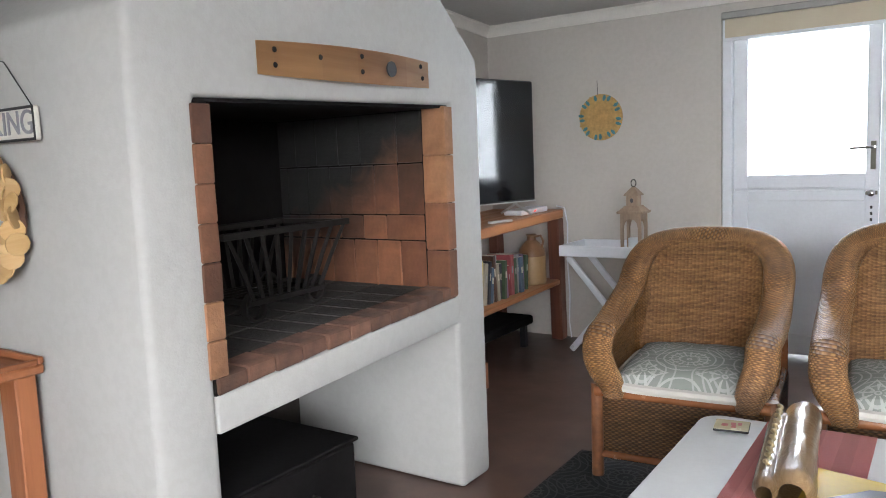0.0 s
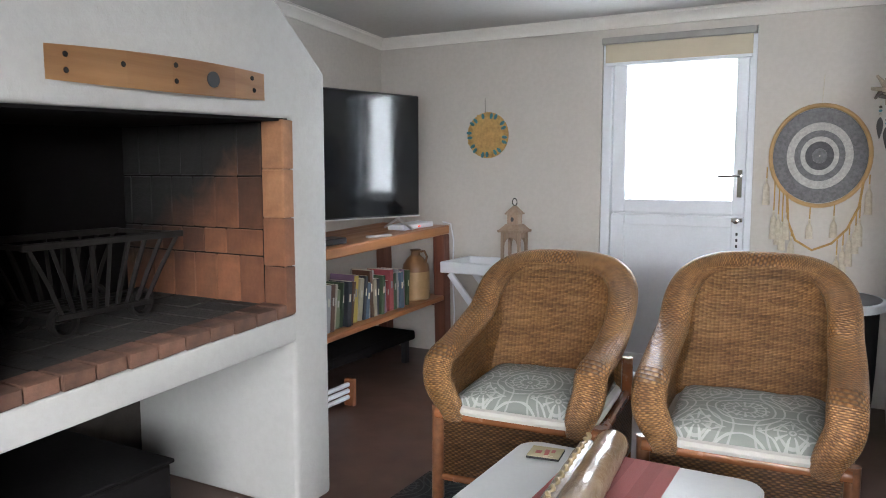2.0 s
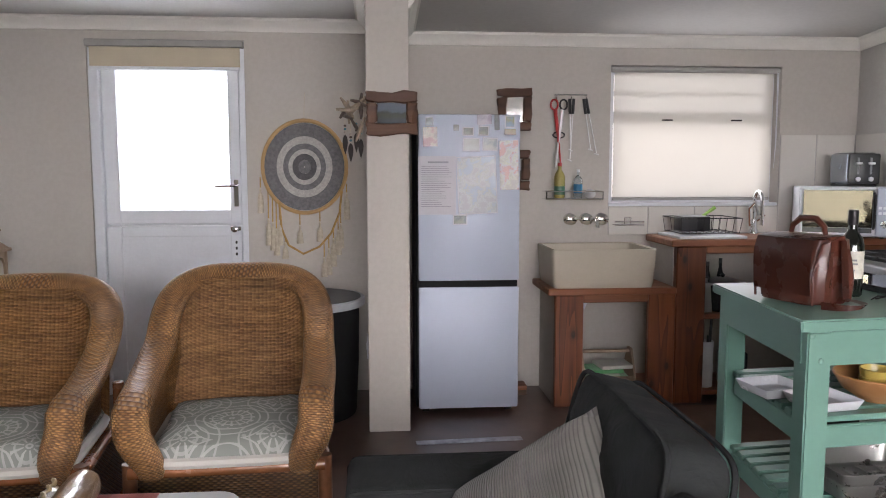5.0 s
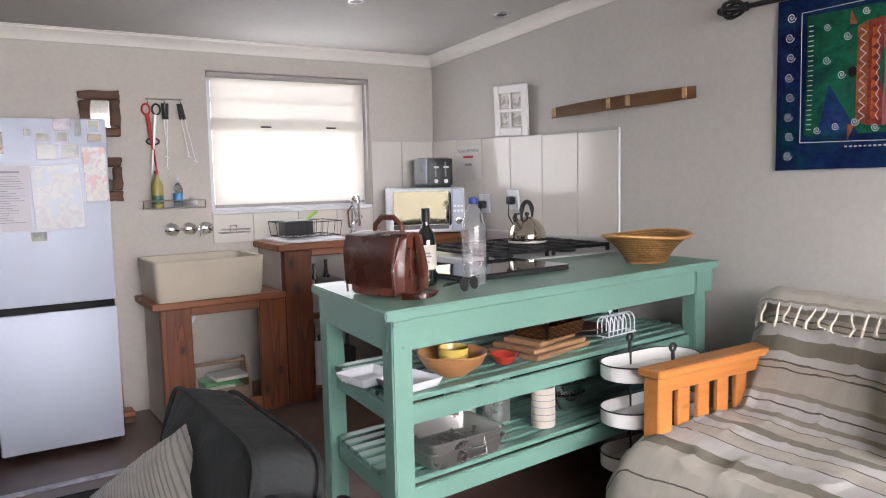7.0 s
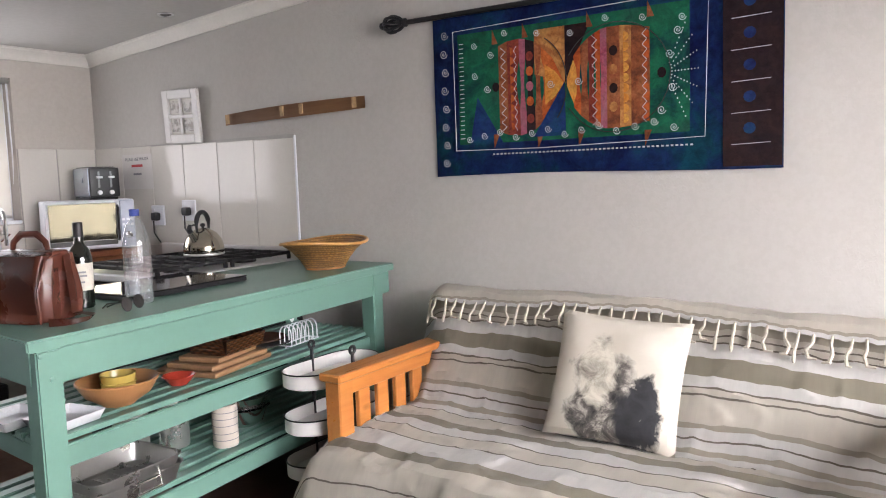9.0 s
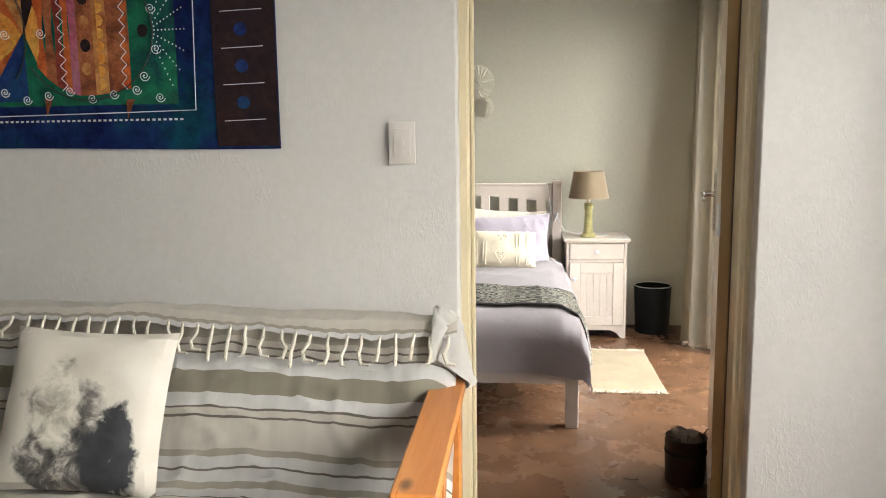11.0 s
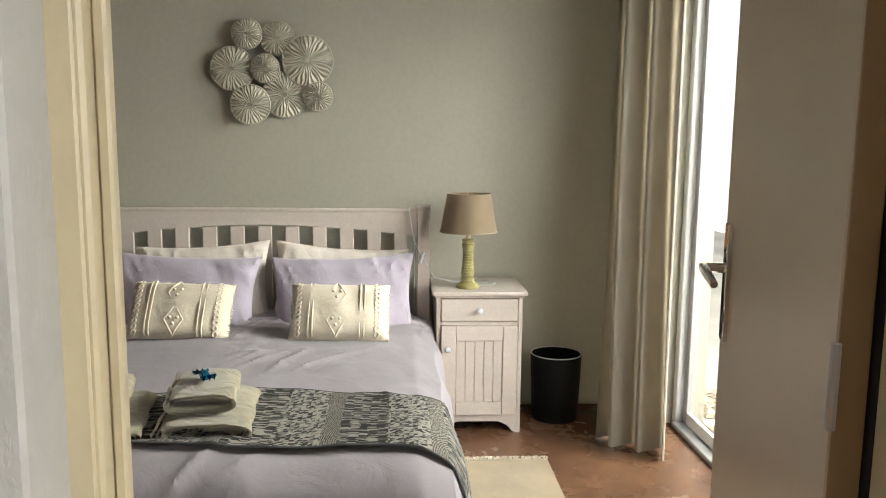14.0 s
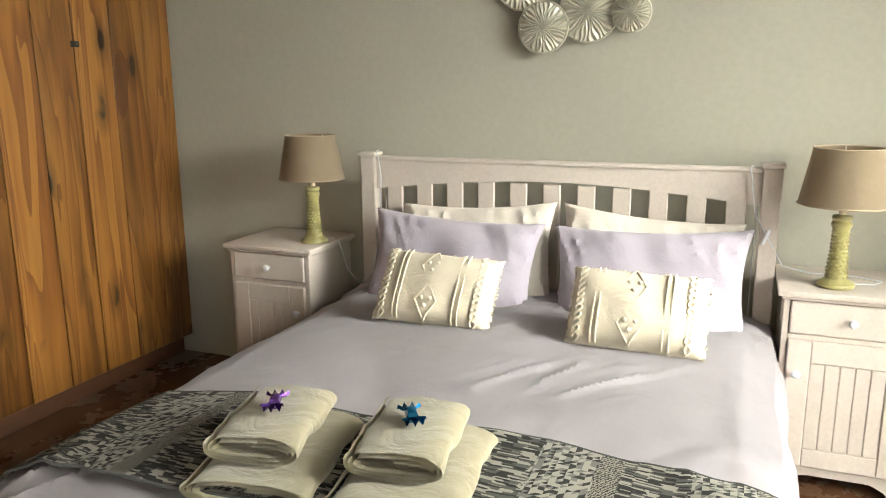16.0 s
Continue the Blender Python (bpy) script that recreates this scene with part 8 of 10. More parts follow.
CREAM, TAUPE, DARKLINE, SAGE, WHITE_ST = (0.71, 0.665, 0.585), (0.47, 0.425, 0.345), (0.20, 0.178, 0.143), (0.34, 0.308, 0.235), (0.79, 0.775, 0.75)
STRIPES = [(0.0, WHITE_ST), (0.10, CREAM), (0.135, TAUPE), (0.172, CREAM), (0.187, DARKLINE), (0.191, CREAM), (0.203, DARKLINE), (0.207, WHITE_ST), (0.238, SAGE), (0.276, WHITE_ST), (0.300, DARKLINE), (0.304, CREAM), (0.316, DARKLINE), (0.320, CREAM), (0.372, TAUPE), (0.384, WHITE_ST), (0.404, DARKLINE), (0.407, WHITE_ST), (0.432, TAUPE), (0.446, WHITE_ST), (0.470, DARKLINE), (0.473, CREAM), (0.53, SAGE), (0.562, WHITE_ST), (0.605, DARKLINE), (0.609, CREAM), (0.66, DARKLINE), (0.664, WHITE_ST), (0.73, SAGE), (0.765, CREAM), (0.85, DARKLINE), (0.855, CREAM)]
THROW_CLOTH = striped("striped_cotton_throw", STRIPES, 1.45, 0.92, 420, 0.12, False, 0.022)
PROFILE = [(3.80, 0.70), (3.80, 0.80), (3.765, 0.835), (3.71, 0.82), (3.64, 0.70), (3.555, 0.55), (3.48, 0.435), (3.43, 0.41), (3.25, 0.415), (3.0, 0.41), (2.90, 0.395), (2.865, 0.34), (2.855, 0.20), (2.85, 0.10)]


def drape(u, v):
    p = along(PROFILE, v)
    y = 0.32 + u * 1.95
    n1 = noise.noise(Vector((y * 2.2, v * 5, 0.3)))
    n2 = noise.noise(Vector((y * 7, v * 3.0, 5.3))) + 0.5 * noise.noise(Vector((y * 26 + v * 4, v * 5.0, 2.3)))
    front = smooth_step(0.70, 1.0, v)
    crease = max(0.0, 1 - 4.5 * abs(noise.noise(Vector((y * 5.5 + v * 6, v * 16 - y * 2, 7.7))))) ** 1.5
    sag = 0.018 * n1 + 0.009 * n2 + 0.009 * crease
    x, z = p.x - sag * 0.6 - front * 0.035 * math.sin(y * 9 + 1.2), p.y + sag
    edge = max(0.0, abs(u - 0.5) - 0.44) / 0.06
    if v > 0.5 and u > 0.94:
        z -= 0.12 * edge * edge * smooth_step(0.62, 0.8, v)
        y = min(y, 2.16) + 0.02 * edge if v < 0.66 else y
    if v > 0.5 and u < 0.06:
        y = max(y, 0.41)
    if v < 0.5:
        y = 0.34 + u * 1.925
        z -= 0.05 * edge * edge + 0.03 * (1 - u) ** 2
        if edge > 0:
            x += 0.03 * edge
    return (x, y, z)


th = thing("striped_throw", "cream and taupe striped cotton throw with tassels on the futon", "throw", 0, 0, 0)
part("throw_cloth", sheet(drape, 180, 90, 1.95, 1.45, 0.004), THROW_CLOTH, th)
FOLD = [(3.79, 0.60), (3.795, 0.80), (3.762, 0.842), (3.708, 0.828), (3.684, 0.788)]


def fold(u, v):
    p = along(FOLD, v)
    y = 0.335 + u * 1.94
    drop = 0.012 * math.sin(u * 9) * smooth_step(0.6, 1, v)
    k = 0.018 * noise.noise(Vector((y * 4, v * 4, 9))) + 0.009 * noise.noise(Vector((y * 17, v * 3, 4))) + 0.006 * smooth_step(0.6, 1, v) * abs(math.sin((u - 0.012) * 44 * math.pi))
    end = max(0.0, (u - 0.95) / 0.05)
    return (p.x - 0.022 + 0.6 * k - 0.65 * drop + 0.02 * end, y - 0.02 * end * end, p.y + 0.014 + 0.6 * k - drop - 0.03 * (1 - u) ** 2 - 0.035 * end * end)


THROW_EDGE = cloth("cream_throw_edge", (0.70, 0.68, 0.64), 0.92, 0.05, 0.35)
EDGE_CLOTH = striped("cream_lined_throw_edge", [(0.0, CREAM), (0.50, DARKLINE), (0.52, WHITE_ST), (0.56, DARKLINE), (0.575, CREAM), (0.93, TAUPE), (0.96, WHITE_ST)], 0.28, 0.92, 420, 0.1)
part("turned_over_edge", sheet(fold, 200, 22, 1.95, 0.28, 0.004), EDGE_CLOTH, th, "cream turned-over edge")
YARN = plain("cream_fringe_yarn", (0.56, 0.52, 0.43), 0.95, vary=0.15, size=60, relief=0.5)
rt = random.Random(3)
for k in range(40):
    u = 0.014 + k * 0.0249 + rt.uniform(-0.004, 0.004)
    a = Vector(fold(u, 1.0))
    l = rt.uniform(0.05, 0.078)
    sw = rt.uniform(-0.012, 0.012)
    curl = rt.choice((0.0, 0.0, 0.012, -0.012, 0.024, -0.02))
    part("tassel", rod([a + Vector((0.002, 0, 0.008)), a + Vector((-0.006 - 0.1 * l, sw * 0.3, -l * 0.25)), a + Vector((-0.010 - 0.22 * l, sw + curl * 0.6, -l * 0.6)), a + Vector((-0.012 - 0.38 * l, sw + curl * 0.2, -l * 0.95)), a + Vector((-0.012 - 0.40 * l, sw - curl * 0.8, -l * (0.98 if curl else 1.1)))], [0.004, 0.005, 0.006, 0.0062, 0.0035], 7), YARN, th)


def corner(u, v):
    """The cloth bunched over the end of the backrest and hanging down its side."""
    a = u * math.pi
    drop = smooth_step(0.25, 1.0, v)
    r = (0.062 + 0.034 * v) * (1 + 0.16 * math.sin(a * 6 + v * 2.5) * v)
    top = 0.795 + 0.05 * math.cos(min(1.0, v * 2.2) * math.pi / 2)
    reach = min(1.0, 0.2 + v * 2.0)
    x = 3.735 - r * math.cos(a) * reach
    y = 0.405 - 1.15 * r * math.sin(a) * reach
    return (x, y, top - 0.19 * drop * (0.45 + 0.55 * math.sin(a) ** 2) + 0.008 * noise.noise(Vector((u * 9, v * 7, 3))))


part("bunched_corner", sheet(corner, 70, 30, 0.3, 0.3, 0.004), THROW_EDGE, th, "bunched white corner")

# cushion with a grey printed shape
m_, nt_, b_ = shader("cream_cushion_with_grey_print")
PRINTED = m_
uvc = coords(nt_, "UV")
sp = nt_.nodes.new("ShaderNodeSeparateXYZ")
nt_.links.new(uvc, sp.inputs[0])
mottle = noisy(nt_, uvc, 16, 6, 0.65, 0.5)
wob = maths(nt_, "MULTIPLY", maths(nt_, "SUBTRACT", noisy(nt_, uvc, 15, 4, 0.6, 0.6), 0.5), 0.42)


def blob(cx, cy, rx, ry, soft=0.12):
    dx = maths(nt_, "DIVIDE", maths(nt_, "SUBTRACT", sp.outputs[0], cx), rx)
    dy = maths(nt_, "DIVIDE", maths(nt_, "SUBTRACT", sp.outputs[1], cy), ry)
    r = maths(nt_, "ADD", maths(nt_, "ADD", maths(nt_, "MULTIPLY", dx, dx), maths(nt_, "MULTIPLY", dy, dy)), maths(nt_, "MULTIPLY", wob, 4.0))
    return ramp(nt_, r, [(1.0 - soft, (1, 1, 1)), (1.0, (0, 0, 0))])


col = ramp(nt_, noisy(nt_, uvc, 5, 3), [(0.3, (0.50, 0.46, 0.39)), (0.7, (0.58, 0.545, 0.48))])
dark = ramp(nt_, mottle, [(0.35, (0.015, 0.014, 0.014)), (0.5, (0.10, 0.09, 0.08)), (0.64, (0.42, 0.39, 0.34))])
pale = ramp(nt_, mottle, [(0.3, (0.16, 0.145, 0.12)), (0.5, (0.46, 0.43, 0.36)), (0.62, (0.60, 0.57, 0.49))])
black = ramp(nt_, mottle, [(0.3, (0.012, 0.012, 0.014)), (0.66, (0.03, 0.03, 0.035)), (0.74, (0.4, 0.38, 0.34))])
col = mixed(nt_, col, dark, blob(0.215, 0.085, 0.135, 0.145, 0.4))
col = mixed(nt_, col, black, blob(0.335, 0.09, 0.085, 0.155, 0.3))
col = mixed(nt_, col, dark, blob(0.20, 0.225, 0.13, 0.085, 0.5))
col = mixed(nt_, col, pale, blob(0.18, 0.235, 0.075, 0.13, 0.3))
nt_.links.new(col, b_.inputs["Base Color"])
b_.inputs["Roughness"].default_value = 0.85
bumped(nt_, b_, noisy(nt_, uvc, 20, 4), 0.3, 0.006)
cu = puff(0.455, 0.44, 0.13, 22, 21, 0, 0.85)
solo("printed_cushion", cu, PRINTED, "cream cushion with a dark grey printed shape", "cushion", m=pose(3.455, 1.325, 0.615, 66, 0, -86) @ pose(0, 0, 0, 0, 0, -3))

# ---- painted cloth over the futon ----
def batik(name, cols, scale):
    """Hand-dyed cotton: blotched colours, dark brush drags and cracked wax lines."""
    m, nt, b = shader(name)
    v = coords(nt)
    c = ramp(nt, noisy(nt, v, scale, 6, 0.65, 0.4), [(0.36 + 0.28 * k / max(1, len(cols) - 1), cc) for k, cc in enumerate(cols)])
    c = mixed(nt, c, ramp(nt, noisy(nt, v, scale * 5.5, 5, 0.7, 0.8), [(0.34, (0.45, 0.42, 0.45)), (0.62, (1.05, 1.05, 1.05))]), 0.75, "MULTIPLY")
    crack = ramp(nt, noisy(nt, coords(nt, scale=(1, 1, 3)), 26, 3, 0.5, 1.5), [(0.485, (1, 1, 1)), (0.5, (0.55, 0.55, 0.6)), (0.515, (1, 1, 1))])
    c = mixed(nt, c, crack, 0.6, "MULTIPLY")
    nt.links.new(c, b.inputs["Base Color"])
    b.inputs["Roughness"].default_value, b.inputs["Specular IOR Level"].default_value = 0.85, 0.15
    bumped(nt, b, noisy(nt, v, 300, 2), 0.3, 0.002)
    return m


NAVY = batik("indigo_batik", [(0.006, 0.012, 0.085), (0.012, 0.035, 0.14), (0.006, 0.065, 0.11)], 4)
EMERALD = batik("emerald_batik", [(0.004, 0.035, 0.045), (0.008, 0.12, 0.06), (0.012, 0.075, 0.05)], 4)
OCHRE = batik("ochre_batik", [(0.30, 0.11, 0.03), (0.46, 0.22, 0.07), (0.26, 0.08, 0.025)], 7)
RUST = batik("rust_batik", [(0.12, 0.035, 0.02), (0.26, 0.075, 0.03), (0.32, 0.12, 0.05)], 9)
ORANGE = batik("orange_batik", [(0.36, 0.055, 0.015), (0.48, 0.13, 0.03)], 9)
PINK = batik("plum_batik", [(0.36, 0.07, 0.12), (0.28, 0.12, 0.16)], 11)
YEL = batik("yellow_batik", [(0.58, 0.31, 0.06), (0.56, 0.20, 0.03)], 9)
BLACKB = batik("black_batik", [(0.012, 0.008, 0.012), (0.03, 0.014, 0.014)], 6)
CHALK = plain("chalk_white_line", (0.55, 0.56, 0.60), 0.8)
tap_ = thing("painted_cloth_hanging", "large indigo painted cloth hanging with colourful shapes", "wall hanging", EAST - 0.012, 1.60, 1.31, 0)
tap_.matrix_basis = pose(EAST - 0.014, 1.60, 1.31, 0, 0, -90)
TW, TH = 1.43, 0.68


def ripple(x, z):
    return -0.006 * math.sin(x * 9) * (1 - z / TH) - 0.004 * noise.noise(Vector((x * 4, z * 4, 2)))


def patch(name, x0, x1, z0, z1, mat, lift, label="", nu=24, nv=10):
    b = sheet(lambda u, v: (x0 + u * (x1 - x0), ripple(x0 + u * (x1 - x0), z0 + v * (z1 - z0)) - lift, z0 + v * (z1 - z0)), nu, nv, 1, 1, 0.0)
    return part(name, b, mat, tap_, label)


def shape(name, pts, mat, lift):
    """A painted patch with an outline of its own, lying on the cloth."""
    b = bmesh.new()
    c = b.verts.new((sum(p[0] for p in pts) / len(pts), 0, sum(p[1] for p in pts) / len(pts)))
    ring = [b.verts.new((x, 0, z)) for x, z in pts]
    for k in range(len(ring)):
        b.faces.new((c, ring[k], ring[(k + 1) % len(ring)]))
    for v in b.verts:
        v.co.y = ripple(v.co.x, v.co.z) - lift
    return part(name, b, mat, tap_)


def stroke(pts, r=0.0018, mat=None):
    return part("painted_line", rod([(x, ripple(x, z) - 0.0075, z) for x, z in pts], r, 5), mat or CHALK, tap_)


b = sheet(lambda u, v: ((u - 0.5) * TW, ripple((u - 0.5) * TW, v * TH) + 0.002, v * TH + 0.006 * math.sin(u * 5) * (1 - v)), 60, 24, 1, 1, 0.002)
part("cloth", b, NAVY, tap_)
patch("black_end_panel", 0.515, 0.712, 0.004, TH - 0.002, BLACKB, 0.0015, "black painted end panel")
patch("green_field", -0.585, 0.40, 0.135, 0.60, EMERALD, 0.0015)


def arc_shape(cx, cz, r, a0, a1, flat, n=16):
    return [(cx + r * math.cos(radians(a0 + (a1 - a0) * k / n)) * flat, cz + r * math.sin(radians(a0 + (a1 - a0) * k / n))) for k in range(n + 1)]


CX, CZ = -0.087, 0.355


def stripe(x0, x1, h0, h1, mat, lift=0.003):
    shape("painted_stripe", [(x0, CZ - h0), (x1, CZ - h1), (x1, CZ + h1), (x0, CZ + h0)], mat, lift)


DARKRED = batik("dark_red_batik", [(0.13, 0.02, 0.02), (0.28, 0.05, 0.03)], 12)
shape("ochre_patch", [(-0.22, 0.40), (CX, CZ), (CX, 0.575), (-0.22, 0.575)], OCHRE, 0.0025)
shape("dark_green_patch", [(CX, CZ), (0.02, 0.575), (CX, 0.575)], BLACKB, 0.0025)
for x0, x1, h0, h1, mat in ((-0.385, -0.345, 0.175, 0.19, RUST), (-0.345, -0.29, 0.19, 0.195, DARKRED), (-0.29, -0.262, 0.195, 0.19, PINK), (-0.262, -0.222, 0.19, 0.175, BLACKB), (-0.222, -0.19, 0.175, 0.15, RUST), (-0.05, -0.02, 0.10, 0.135, ORANGE), (-0.02, 0.012, 0.135, 0.16, RUST), (0.012, 0.04, 0.16, 0.175, DARKRED), (0.04, 0.062, 0.175, 0.185, ORANGE), (0.062, 0.088, 0.185, 0.19, PINK), (0.088, 0.14, 0.19, 0.19, RUST), (0.14, 0.185, 0.19, 0.185, OCHRE), (0.185, 0.255, 0.185, 0.17, RUST)):
    stripe(x0, x1, h0, h1, mat)
shape("orange_point", [(-0.19, CZ + 0.15), (-0.14, CZ + 0.10), (CX - 0.002, CZ), (-0.14, CZ - 0.10), (-0.19, CZ - 0.15)], ORANGE, 0.0034)
shape("yellow_point", [(-0.175, CZ + 0.08), (-0.13, CZ + 0.05), (CX - 0.004, CZ), (-0.13, CZ - 0.05), (-0.175, CZ - 0.08)], YEL, 0.004)
shape("yellow_point", [(CX + 0.003, CZ)] + [(-0.05, CZ - 0.085), (-0.038, CZ - 0.05), (-0.034, CZ), (-0.038, CZ + 0.05), (-0.05, CZ + 0.085)], YEL, 0.004)
shape("indigo_triangle", [(CX, CZ + 0.005), (-0.23, 0.15), (CX, 0.15)], NAVY, 0.0048)
shape("indigo_triangle", [(-0.53, 0.135), (-0.49, 0.33), (-0.37, 0.135)], NAVY, 0.0048)
for a, zc, mt in ((-0.242, CZ + 0.12, DARKRED), (-0.242, CZ + 0.06, ORANGE), (-0.242, CZ, PINK), (-0.242, CZ - 0.06, ORANGE), (-0.242, CZ - 0.13, DARKRED), (0.115, CZ + 0.10, BLACKB), (0.115, CZ - 0.04, BLACKB), (0.115, CZ + 0.03, OCHRE), (0.115, CZ - 0.11, OCHRE), (-0.40, CZ + 0.01, BLACKB), (0.30, CZ, BLACKB)):
    shape("round_spot", [(a + 0.017 * math.cos(t), zc + 0.02 * math.sin(t)) for t in [2 * math.pi * k / 9 for k in range(9)]], mt, 0.0052)
for k in range(9):
    z = 0.18 + k * 0.038
    shape("zigzag_tooth", [(-0.33, z), (-0.33, z + 0.036), (-0.30, z + 0.018)], ORANGE, 0.0050)
    shape("zigzag_tooth", [(0.255, z), (0.255, z + 0.036), (0.225, z + 0.018)], ORANGE, 0.0050)
    shape("scallop", arc_shape(0.155, z + 0.018, 0.018, -90, 90, 1.2, 6), YEL, 0.0050)
    stroke([(0.03, z), (0.05, z + 0.018), (0.03, z + 0.036)], 0.0012)
    stroke([(-0.372, z), (-0.35, z + 0.018), (-0.372, z + 0.036)], 0.0012)
    stroke([(-0.30, z), (-0.312, z + 0.018), (-0.30, z + 0.036)], 0.0010)
    stroke([(0.245, z), (0.228, z + 0.018), (0.245, z + 0.036)], 0.0012)
for x, z in ((-0.40, 0.14), (-0.40, 0.57), (-0.20, 0.13), (-0.02, 0.13), (0.25, 0.12), (0.02, 0.585), (0.26, 0.59), (-0.26, 0.58)):
    s_ = 1 if z > CZ else -1
    shape("pointed_fin", [(x - 0.014, z - s_ * 0.03), (x + 0.014, z - s_ * 0.03), (x - 0.012, z + s_ * 0.03)], RUST, 0.0049)


def spiral(x, z, r):
    stroke([(x + r * k / 20 * math.cos(k * 0.62), z + r * k / 20 * math.sin(k * 0.62)) for k in range(21)], 0.0013)


for k in range(8):
    spiral(-0.655 + 0.006 * (k % 2), 0.06 + k * 0.078, 0.020)
for k in range(13):
    spiral(-0.53 + k * 0.073, 0.155 + 0.012 * (k % 3), 0.016)
    if k % 2 == 0:
        spiral(-0.50 + k * 0.073, 0.545 + 0.018 * (k % 3), 0.015)
for x, z in ((-0.50, 0.42), (-0.44, 0.36), (0.34, 0.30), (0.33, 0.42), (0.36, 0.5), (CX - 0.06, CZ), (CX + 0.06, CZ), (-0.42, 0.5), (0.30, 0.22)):
    spiral(x, z, 0.017)
stroke([(-0.60, 0.11), (-0.2, 0.105), (0.2, 0.11), (0.455, 0.115), (0.462, 0.40), (0.468, 0.63), (0.0, 0.625), (-0.605, 0.615), (-0.60, 0.11)], 0.0017)
for k in range(48):
    x = -0.42 + k * 0.0175
    shape("white_dash", [(x, 0.085), (x + 0.010, 0.085), (x + 0.010, 0.091), (x, 0.091)], CHALK, 0.0052)
for k in range(22):
    z = 0.16 + k * 0.019
    stroke([(-0.575, z), (-0.555, z)], 0.0015)
for ray in range(7):
    t0 = radians(-52 + ray * 17.5)
    for k in range(9):
        r = 0.03 + k * 0.0155
        x, z = 0.315 + r * math.cos(t0) * 0.75, CZ + r * math.sin(t0) * 1.35
        shape("white_dot", [(x - 0.0028, z), (x, z - 0.0035), (x + 0.0028, z), (x, z + 0.0035)], CHALK, 0.0052)
for k in range(6):
    stroke([(0.545, 0.08 + k * 0.108), (0.675, 0.084 + k * 0.108)], 0.0012)
for k in range(5):
    shape("blue_spot", [(0.605 + 0.021 * math.cos(t), 0.135 + k * 0.108 + 0.020 * math.sin(t)) for t in [2 * math.pi * j / 10 for j in range(10)]], NAVY, 0.0045)
stroke(arc_shape(CX + 0.205, CZ, 0.205, 150, -150, 1.05, 30), 0.002, BLACK_METAL)
stroke(arc_shape(CX - 0.18, CZ, 0.21, -40, 60, 0.9, 20), 0.002, BLACK_METAL)
rodw = thing("curtain_rod", "black iron rod with a curled finial holding the cloth", "rod", EAST - 0.04, 1.55, 1.985)
part("rod", rod([(0, 0.90, 0.012), (0, -0.80, -0.005)], 0.011, 10), BLACK_METAL, rodw)
for k in range(4):
    turn = k * math.pi / 4
    loop = []
    for j in range(22):
        a = 2 * math.pi * j / 22
        w_ = 0.036 * math.sin(a) * (1 + 0.25 * math.cos(a))
        loop.append((w_ * math.sin(turn), 0.955 + 0.052 * math.cos(a), 0.012 + w_ * math.cos(turn)))
    part("finial_scroll", rod(loop, 0.006, 7, None, True), BLACK_METAL, rodw, "curled iron finial")
part("finial_knob", turned([(0.002, -0.018), (0.016, -0.01), (0.018, 0.0), (0.016, 0.01), (0.002, 0.018)], 14), BLACK_METAL, rodw, "", Matrix.Translation((0, 1.018, 0.012)))
part("finial_collar", turned([(0.012, -0.012), (0.019, -0.006), (0.019, 0.006), (0.012, 0.012)], 14), BLACK_METAL, rodw, "", pose(0, 0.895, 0.012, 90))

SWITCH = plain("ivory_switch_plastic", (0.56, 0.52, 0.475), 0.4, vary=0.03)
sw = thing("light_switch", "white plastic light switch plate on the wall", "switch", EAST - 0.002, 0.512, 1.316, -90)
part("plate", block(-0.04, 0.04, -0.010, 0, -0.063, 0.063, 0.004, None, 2), SWITCH, sw)
part("inner_plate", block(-0.026, 0.026, -0.0125, -0.010, -0.042, 0.045, 0.0015), SWITCH, sw)
kb_ = turned([(0.008, 0), (0.008, 0.003), (0.002, 0.0035)], 16)
kb_.transform(pose(0, -0.0125, 0.0, 90))
part("button", kb_, SWITCH, sw)

# ---- bedroom: doorway ----
FRAME_CREAM = plain("cream_door_frame_paint", (0.58, 0.50, 0.335), 0.35, vary=0.05)
bf = tagged(new("door_frame_bedroom"), "cream gloss painted door frame in the doorway", "door frame", "", "structure")
part("jamb", block(3.972, 4.022, 0.316, 0.362, 0, 2.05, 0.004), FRAME_CREAM, bf)
part("stop", block(3.994, 4.012, 0.302, 0.3155, 0, 2.05, 0.003), FRAME_CREAM, bf)
part("bead", block(3.9655, 3.9715, 0.322, 0.35, 0, 2.05, 0.002), FRAME_CREAM, bf)
part("jamb", block(3.945, 4.024, -0.56, -0.497, 0, 2.05, 0.006), FRAME_CREAM, bf)
part("jamb", block(3.936, 3.9445, -0.545, -0.512, 0, 2.05, 0.003), FRAME_CREAM, bf)
# Black filler in place of the shade in the hinge gap; also blocks daylight.
part("hinge_slot", block(4.025, 4.07, -0.57, -0.5005, 0, 2.05), BLACK_PLASTIC, bf, "black filler painted as the shade of the hinge gap")
part("head", block(3.95, 4.02, -0.56, 0.362, 2.051, 2.086, 0.004), FRAME_CREAM, bf)
HINGE_EDGE = wood("varnished_door_edge", (0.37, 0.25, 0.12), (0.28, 0.175, 0.075), 2, 0.35, 24, False)
door = tagged(new("door_bedroom"), "beige flush bedroom door standing open", "door", "", "structure")
door.matrix_basis = pose(4.046, -0.464, 0.012, 0, 0, -12.6)
part("leaf", block(0.005, 0.645, -0.036, 0, 0, 2.02, 0.003), DOOR_BEIGE, door)
